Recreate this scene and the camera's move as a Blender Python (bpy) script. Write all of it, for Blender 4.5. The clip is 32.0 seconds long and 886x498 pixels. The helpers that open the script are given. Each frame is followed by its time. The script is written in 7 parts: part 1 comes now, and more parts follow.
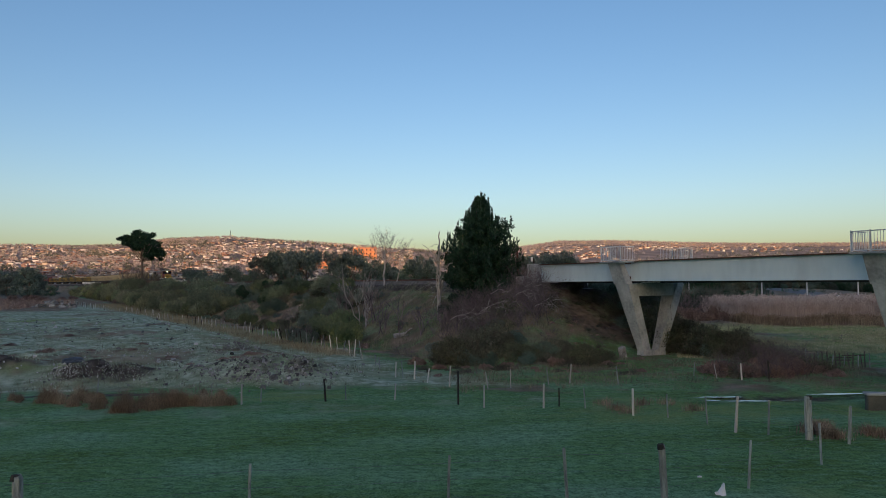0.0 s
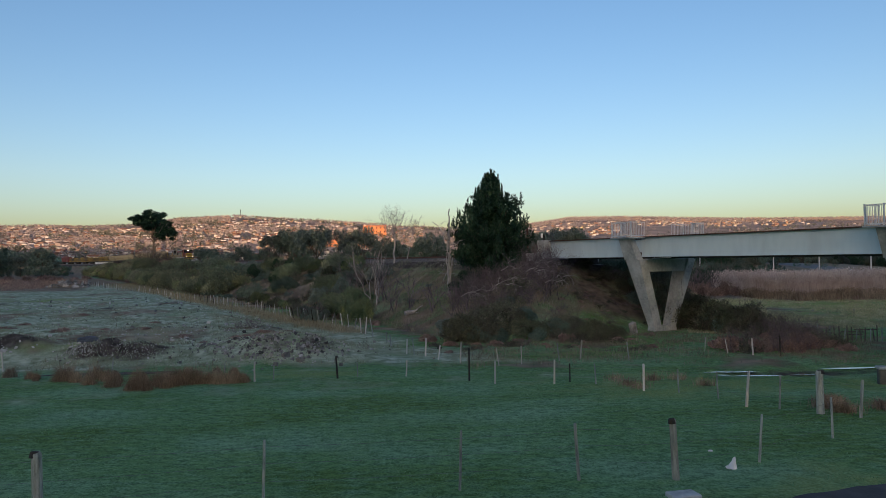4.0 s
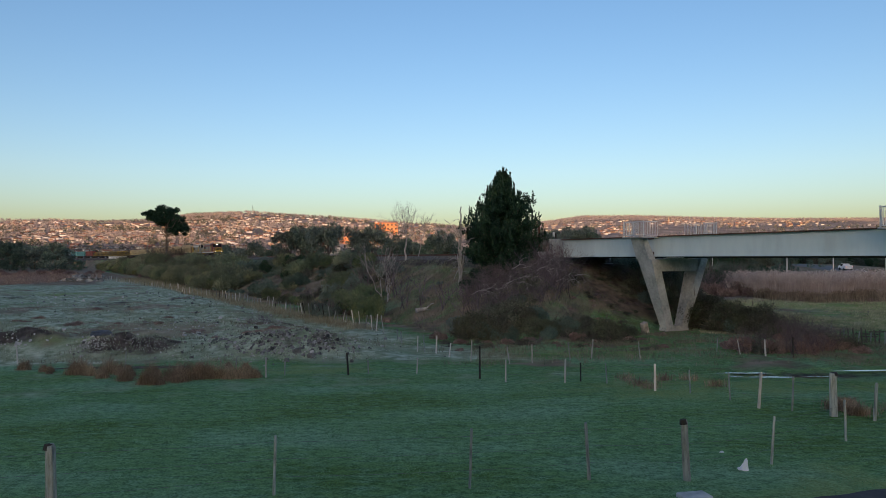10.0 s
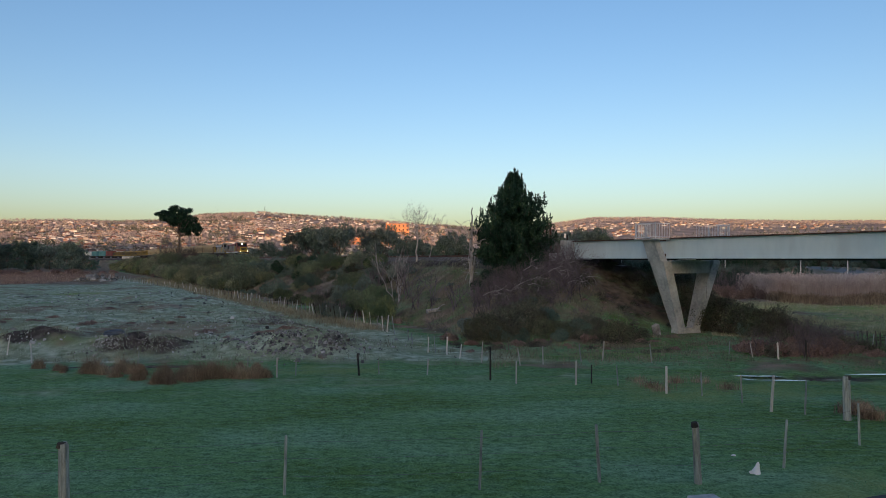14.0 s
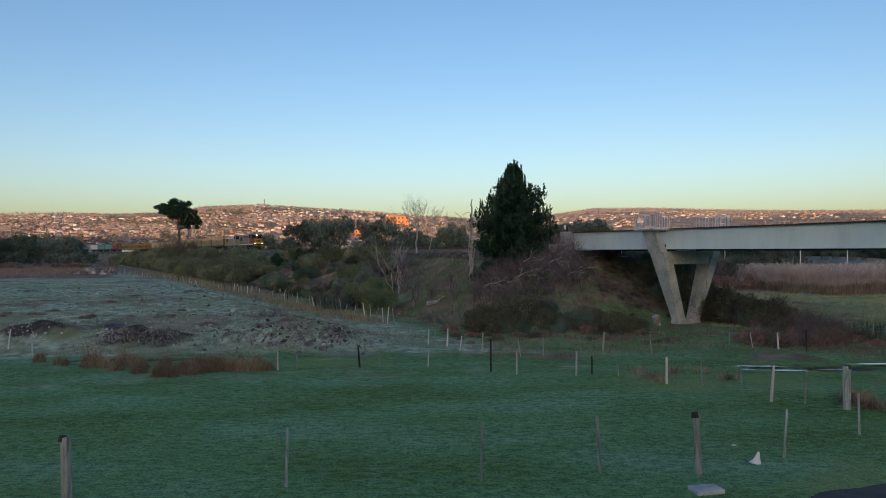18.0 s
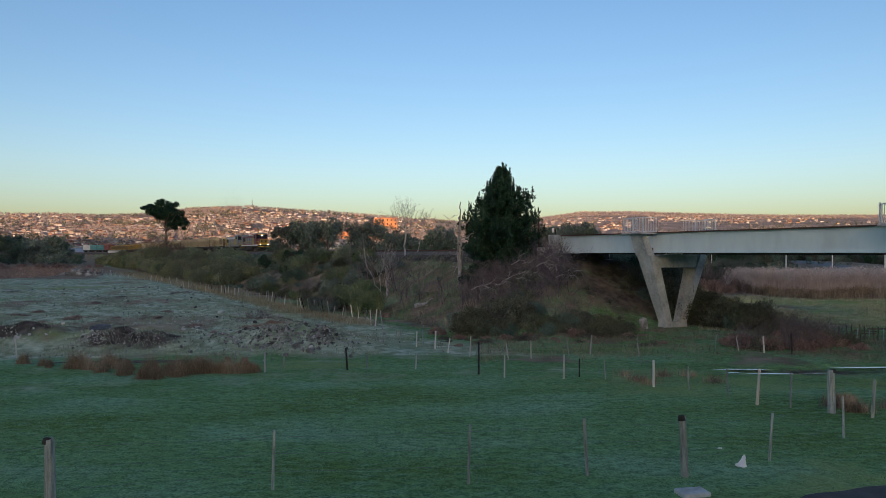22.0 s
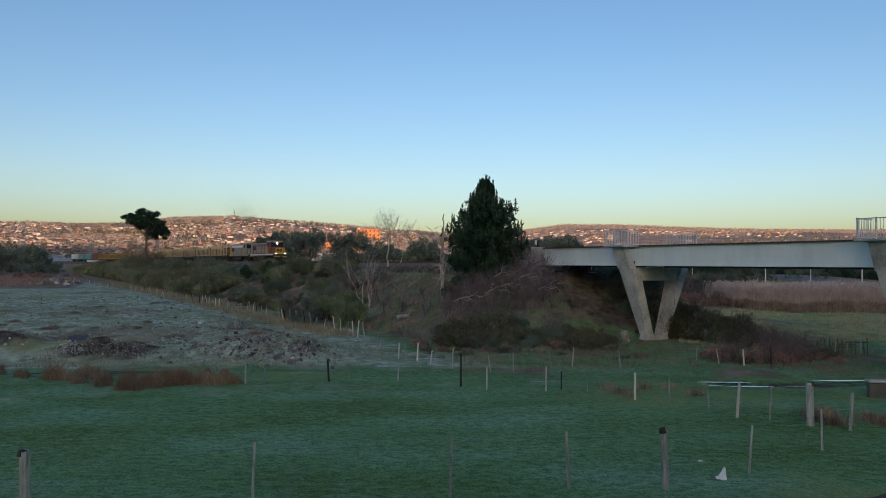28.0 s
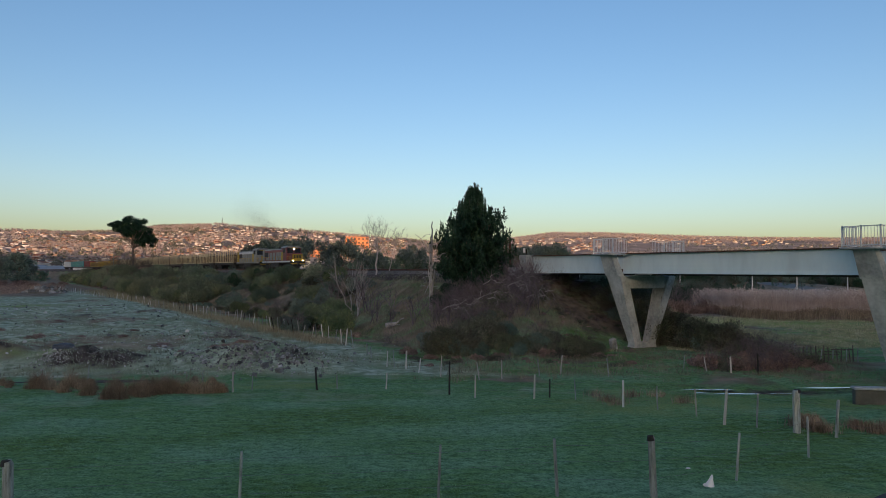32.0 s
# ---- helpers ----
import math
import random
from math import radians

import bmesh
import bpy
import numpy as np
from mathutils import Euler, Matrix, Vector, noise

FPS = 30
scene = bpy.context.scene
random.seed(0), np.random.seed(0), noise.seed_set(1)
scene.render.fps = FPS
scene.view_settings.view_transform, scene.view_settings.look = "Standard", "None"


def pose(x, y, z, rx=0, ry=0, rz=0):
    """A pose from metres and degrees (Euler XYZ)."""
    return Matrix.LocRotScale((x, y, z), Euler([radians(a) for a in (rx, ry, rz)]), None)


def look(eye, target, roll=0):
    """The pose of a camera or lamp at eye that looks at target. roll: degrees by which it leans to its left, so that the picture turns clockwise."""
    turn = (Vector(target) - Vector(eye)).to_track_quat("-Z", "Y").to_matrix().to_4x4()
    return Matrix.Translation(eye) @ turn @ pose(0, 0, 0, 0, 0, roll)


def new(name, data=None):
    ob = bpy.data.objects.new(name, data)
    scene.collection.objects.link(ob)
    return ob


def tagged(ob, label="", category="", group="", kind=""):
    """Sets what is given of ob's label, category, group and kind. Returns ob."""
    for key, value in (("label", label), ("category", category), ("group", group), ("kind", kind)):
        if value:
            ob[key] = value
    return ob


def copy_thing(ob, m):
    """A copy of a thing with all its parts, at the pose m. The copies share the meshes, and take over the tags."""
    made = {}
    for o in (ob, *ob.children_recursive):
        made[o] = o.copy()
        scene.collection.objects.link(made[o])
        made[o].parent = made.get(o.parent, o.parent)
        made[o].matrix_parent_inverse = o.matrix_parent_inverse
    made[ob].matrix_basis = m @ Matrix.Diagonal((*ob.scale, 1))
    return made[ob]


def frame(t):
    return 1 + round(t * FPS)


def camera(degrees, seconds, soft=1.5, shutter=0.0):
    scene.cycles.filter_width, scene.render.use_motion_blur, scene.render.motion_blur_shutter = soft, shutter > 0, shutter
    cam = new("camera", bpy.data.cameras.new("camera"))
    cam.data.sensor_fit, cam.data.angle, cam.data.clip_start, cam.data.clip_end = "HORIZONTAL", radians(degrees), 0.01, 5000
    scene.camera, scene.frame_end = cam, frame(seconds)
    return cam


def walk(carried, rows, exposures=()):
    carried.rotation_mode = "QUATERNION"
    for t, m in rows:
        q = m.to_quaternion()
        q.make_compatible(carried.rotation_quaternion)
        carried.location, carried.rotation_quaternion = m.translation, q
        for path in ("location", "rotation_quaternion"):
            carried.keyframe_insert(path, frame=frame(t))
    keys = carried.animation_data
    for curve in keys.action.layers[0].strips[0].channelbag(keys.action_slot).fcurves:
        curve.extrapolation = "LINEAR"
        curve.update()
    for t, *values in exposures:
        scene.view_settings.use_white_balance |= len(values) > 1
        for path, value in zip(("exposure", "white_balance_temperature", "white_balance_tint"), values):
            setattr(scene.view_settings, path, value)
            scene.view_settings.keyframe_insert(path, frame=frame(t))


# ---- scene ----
cam = camera(62.0, 32.0, soft=0.75)
PATH = [
    (0, (0.014, -0.011, 5.010), (4.01, 99.81, 9.47), -0.35),
    (0.5, (0.016, -0.019, 5.013), (4.05, 99.80, 9.41), -0.40),
    (1, (0.010, -0.010, 5.016), (4.01, 99.82, 9.18), -0.42),
    (1.5, (0.017, -0.010, 5.008), (3.81, 99.85, 8.76), -0.53),
    (2, (0.017, -0.002, 5.006), (3.54, 99.89, 8.14), -0.63),
    (2.5, (0.014, -0.004, 5.011), (3.25, 99.92, 7.37), -0.76),
    (3, (0.001, -0.003, 4.998), (2.99, 99.94, 6.79), -0.87),
    (3.5, (0.007, -0.007, 5.000), (2.80, 99.94, 6.43), -0.91),
    (5.5, (-0.005, -0.010, 5.007), (1.84, 99.96, 6.40), -0.17),
    (6, (-0.004, 0.005, 5.004), (1.55, 99.98, 6.51), -0.07),
    (6.5, (-0.007, -0.011, 5.003), (1.34, 99.97, 6.61), -0.07),
    (7, (-0.012, -0.012, 5.007), (1.19, 99.97, 6.62), -0.12),
    (7.5, (-0.009, -0.003, 5.001), (1.10, 99.98, 6.58), -0.23),
    (8, (-0.000, -0.015, 5.012), (1.04, 99.97, 6.43), -0.28),
    (8.5, (-0.001, -0.009, 5.008), (1.03, 99.98, 6.32), -0.29),
    (9, (-0.002, -0.014, 5.009), (1.03, 99.97, 6.22), -0.30),
    (9.5, (-0.006, -0.003, 5.006), (1.06, 99.98, 6.18), -0.30),
    (10, (-0.015, -0.003, 5.006), (1.10, 99.98, 6.10), -0.25),
    (10.5, (-0.014, -0.001, 4.998), (1.10, 99.99, 6.06), -0.29),
    (11, (-0.002, 0.001, 5.005), (1.02, 99.99, 6.01), -0.23),
    (11.5, (-0.010, 0.003, 5.001), (0.83, 99.99, 6.01), -0.19),
    (12, (-0.008, 0.002, 5.002), (0.54, 100.00, 6.03), -0.13),
    (12.5, (-0.005, -0.001, 5.003), (0.23, 99.99, 6.10), -0.03),
    (13, (-0.000, 0.000, 5.000), (0.00, 99.99, 6.15), 0.00),
    (13.5, (-0.006, 0.003, 5.005), (-0.18, 100.00, 6.21), 0.01),
    (14, (-0.004, -0.015, 5.006), (-0.41, 99.98, 6.26), -0.04),
    (14.5, (-0.003, 0.006, 5.001), (-0.63, 100.00, 6.30), -0.14),
    (16.5, (-0.017, 0.006, 5.006), (-0.33, 100.00, 6.00), -0.06),
    (17, (-0.010, 0.012, 5.005), (-0.28, 100.01, 5.67), -0.14),
    (17.5, (-0.012, 0.002, 5.001), (-0.34, 100.00, 5.34), -0.24),
    (18, (-0.012, -0.004, 5.006), (-0.39, 100.00, 5.15), -0.32),
    (18.5, (-0.015, -0.007, 5.006), (-0.35, 99.99, 5.06), -0.30),
    (19, (-0.013, 0.001, 5.010), (-0.27, 100.00, 5.00), -0.27),
    (19.5, (-0.014, -0.006, 5.014), (-0.18, 99.99, 4.90), -0.26),
    (20, (-0.017, -0.013, 5.009), (-0.06, 99.99, 4.93), -0.23),
    (20.5, (-0.011, -0.012, 5.013), (0.11, 99.99, 5.06), -0.18),
    (21, (-0.010, -0.019, 5.010), (0.41, 99.98, 5.29), -0.14),
    (21.5, (-0.015, 0.008, 5.012), (0.80, 100.00, 5.46), -0.07),
    (22, (-0.016, -0.002, 5.010), (1.19, 99.99, 5.48), -0.03),
    (22.5, (-0.013, -0.001, 5.010), (1.53, 99.99, 5.43), -0.05),
    (23, (-0.015, -0.003, 5.008), (1.70, 99.98, 5.34), -0.03),
    (23.5, (-0.012, -0.015, 5.015), (1.74, 99.97, 5.26), 0.07),
    (24, (-0.011, 0.003, 5.003), (1.69, 99.99, 5.27), 0.27),
    (24.5, (-0.020, 0.002, 5.009), (1.65, 99.99, 5.38), 0.56),
    (25, (-0.020, -0.010, 5.012), (1.63, 99.97, 5.60), 0.88),
    (25.5, (-0.016, -0.009, 5.012), (1.74, 99.97, 5.90), 1.03),
    (27.5, (-0.018, -0.007, 5.010), (3.19, 99.93, 6.54), 0.43),
    (28, (-0.025, -0.013, 5.013), (3.50, 99.90, 7.06), 0.35),
    (28.5, (-0.017, -0.001, 5.012), (3.63, 99.90, 7.61), 0.35),
    (29, (-0.005, -0.012, 5.013), (3.72, 99.87, 8.04), 0.30),
    (29.5, (-0.011, -0.014, 5.012), (3.87, 99.86, 8.31), 0.27),
    (30, (-0.004, -0.013, 5.009), (4.08, 99.84, 8.45), 0.23),
    (30.5, (-0.010, -0.023, 5.017), (4.31, 99.82, 8.55), 0.24),
    (31, (-0.013, -0.019, 5.011), (4.52, 99.82, 8.53), 0.27),
    (31.5, (-0.010, -0.025, 5.014), (4.75, 99.81, 8.37), 0.31),
    (32, (-0.012, -0.016, 5.015), (5.02, 99.81, 8.13), 0.34),
]
walk(cam, [(t, look(eye, target, roll)) for t, eye, target, roll in PATH],
     exposures=[(t, ev, 6250, 20) for t, ev in ((0, -0.22), (3, -0.15), (6, -0.06), (25, -0.06), (28, -0.12), (32, -0.16))])

# ---- light ----
SUN_ELEVATION, SUN_TURN = 5.0, 188.0      # the sun stands low behind the viewer
world = bpy.data.worlds.new("sky")
scene.world = world
world.use_nodes = True
wn = world.node_tree.nodes
sky = wn.new("ShaderNodeTexSky")
sky.sky_type, sky.sun_disc = "NISHITA", False
sky.sun_elevation, sky.sun_rotation = radians(SUN_ELEVATION), radians(SUN_TURN)
sky.air_density, sky.dust_density, sky.ozone_density, sky.altitude = 0.75, 1.9, 1.1, 20
deep = wn.new("ShaderNodeHueSaturation")           # a clear, deep winter sky
deep.inputs["Saturation"].default_value = 1.22
world.node_tree.links.new(sky.outputs[0], deep.inputs["Color"])
world.node_tree.links.new(deep.outputs[0], wn["Background"].inputs[0])
wn["Background"].inputs[1].default_value = 0.28

sun = new("sun", bpy.data.lights.new("sun", "SUN"))
sun.data.energy, sun.data.angle, sun.data.color = 5.0, radians(0.5), (1.0, 0.60, 0.34)
a, e = radians(SUN_TURN), radians(SUN_ELEVATION)
to_sun = Vector((math.sin(a) * math.cos(e), math.cos(a) * math.cos(e), math.sin(e)))
sun.matrix_world = look(to_sun * 100, (0, 0, 0))


# ---- materials ----
def material(name, colors, scale=1.0, rough=0.8, metal=0.0, bump=0.3, detail=6.0, coords="Object",
             per="", spread=0.0, stretch=(1, 1, 1), fine=0.0, spec=0.3, bump_scale=None, stain=None):
    """Two noises at two scales mix the colours; per ('object' or 'island') varies the value from piece to piece."""
    m = bpy.data.materials.new(name)
    m.use_nodes = True
    n, l = m.node_tree.nodes, m.node_tree.links
    b = n["Principled BSDF"]
    tc, mp = n.new("ShaderNodeTexCoord"), n.new("ShaderNodeMapping")
    l.new(tc.outputs[coords], mp.inputs[0])
    mp.inputs[3].default_value = stretch
    big, small = n.new("ShaderNodeTexNoise"), n.new("ShaderNodeTexNoise")
    for t, s in ((big, scale), (small, scale * 9)):
        l.new(mp.outputs[0], t.inputs["Vector"])
        t.inputs["Scale"].default_value, t.inputs["Detail"].default_value = s, detail
    add = n.new("ShaderNodeMath")
    add.operation = "MULTIPLY_ADD"
    l.new(small.outputs[0], add.inputs[0])
    add.inputs[1].default_value = 0.45
    l.new(big.outputs[0], add.inputs[2])
    ramp = n.new("ShaderNodeValToRGB")
    r = ramp.color_ramp
    while len(r.elements) < len(colors):
        r.elements.new(0.5)
    for i, c in enumerate(colors):
        r.elements[i].position = 0.5 + 0.42 * i / max(1, len(colors) - 1)
        r.elements[i].color = (*c, 1)
    l.new(add.outputs[0], ramp.inputs[0])
    col = ramp.outputs[0]
    if stain:
        w = n.new("ShaderNodeTexNoise")
        l.new(mp.outputs[0], w.inputs["Vector"])
        w.inputs["Scale"].default_value, w.inputs["Detail"].default_value = stain[1], 4
        edge = n.new("ShaderNodeValToRGB")
        edge.color_ramp.elements[0].position, edge.color_ramp.elements[1].position = stain[2], stain[3]
        l.new(w.outputs[0], edge.inputs[0])
        mix = n.new("ShaderNodeMix")
        mix.data_type = "RGBA"
        l.new(edge.outputs[0], mix.inputs[0])
        l.new(col, mix.inputs[6])
        mix.inputs[7].default_value = (*stain[0], 1)
        col = mix.outputs[2]
    if per:
        src = n.new("ShaderNodeObjectInfo" if per == "object" else "ShaderNodeNewGeometry")
        out = src.outputs["Random" if per == "object" else "Random Per Island"]
        rng = n.new("ShaderNodeMapRange")
        l.new(out, rng.inputs[0])
        rng.inputs[3].default_value, rng.inputs[4].default_value = 1 - spread, 1 + spread
        hsv = n.new("ShaderNodeHueSaturation")
        l.new(rng.outputs[0], hsv.inputs["Value"])
        l.new(col, hsv.inputs["Color"])
        col = hsv.outputs[0]
    l.new(col, b.inputs["Base Color"])
    b.inputs["Roughness"].default_value, b.inputs["Metallic"].default_value = rough, metal
    b.inputs["Specular IOR Level"].default_value = spec
    if bump:
        bp = n.new("ShaderNodeBump")
        bp.inputs["Strength"].default_value = bump
        bp.inputs["Distance"].default_value = 0.05 if bump_scale is None else bump_scale
        l.new(add.outputs[0], bp.inputs["Height"])
        l.new(bp.outputs[0], b.inputs["Normal"])
    return m


def palette(name, colors, rough=0.7, per="island", spec=0.3):
    """One of several colours for each loose piece."""
    m = bpy.data.materials.new(name)
    m.use_nodes = True
    n, l = m.node_tree.nodes, m.node_tree.links
    src = n.new("ShaderNodeNewGeometry" if per == "island" else "ShaderNodeObjectInfo")
    ramp = n.new("ShaderNodeValToRGB")
    r = ramp.color_ramp
    r.interpolation = "CONSTANT"
    while len(r.elements) < len(colors):
        r.elements.new(0.5)
    for i, c in enumerate(colors):
        r.elements[i].position = i / len(colors)
        r.elements[i].color = (*c, 1)
    l.new(src.outputs["Random Per Island" if per == "island" else "Random"], ramp.inputs[0])
    no = n.new("ShaderNodeTexNoise")
    no.inputs["Scale"].default_value = 0.8
    mx = n.new("ShaderNodeMix")
    mx.data_type, mx.blend_type = "RGBA", "MULTIPLY"
    mx.inputs[0].default_value = 0.5
    l.new(ramp.outputs[0], mx.inputs[6])
    l.new(no.outputs[0], mx.inputs[7])
    b = n["Principled BSDF"]
    l.new(mx.outputs[2], b.inputs["Base Color"])
    b.inputs["Roughness"].default_value = rough
    b.inputs["Specular IOR Level"].default_value = spec
    return m


def glow(name, color, strength):
    m = bpy.data.materials.new(name)
    m.use_nodes = True
    b = m.node_tree.nodes["Principled BSDF"]
    b.inputs["Emission Color"].default_value = (*color, 1)
    b.inputs["Emission Strength"].default_value = strength
    b.inputs["Base Color"].default_value = (0.8, 0.8, 0.8, 1)
    return m


def leafy(name, colors, spread=0.35, plants=0.0):
    """Leaves that vary one by one and, by plants, from plant to plant."""
    m = material(name, colors, scale=0.9, rough=0.75, bump=0, per="island", spread=spread, spec=0.15)
    if plants:
        n, l = m.node_tree.nodes, m.node_tree.links
        src = n["Principled BSDF"].inputs["Base Color"].links[0].from_socket
        info, hsv = n.new("ShaderNodeObjectInfo"), n.new("ShaderNodeHueSaturation")
        for key, lo, hi in (("Value", 1 - plants, 1 + plants), ("Hue", 0.5 + 0.06 * plants, 0.5 - 0.12 * plants), ("Saturation", 1 + plants * 0.5, 1 - plants)):
            rng = n.new("ShaderNodeMapRange")
            if key == "Value":
                l.new(info.outputs["Random"], rng.inputs[0])
            else:
                w = n.new("ShaderNodeMath")
                w.operation = "FRACT"
                up = n.new("ShaderNodeMath")
                up.operation, up.inputs[1].default_value = "MULTIPLY", 17.3 if key == "Hue" else 41.7
                l.new(info.outputs["Random"], up.inputs[0])
                l.new(up.outputs[0], w.inputs[0])
                l.new(w.outputs[0], rng.inputs[0])
            rng.inputs[3].default_value, rng.inputs[4].default_value = lo, hi
            l.new(rng.outputs[0], hsv.inputs[key])
        l.new(src, hsv.inputs["Color"])
        l.new(hsv.outputs[0], n["Principled BSDF"].inputs["Base Color"])
    return m


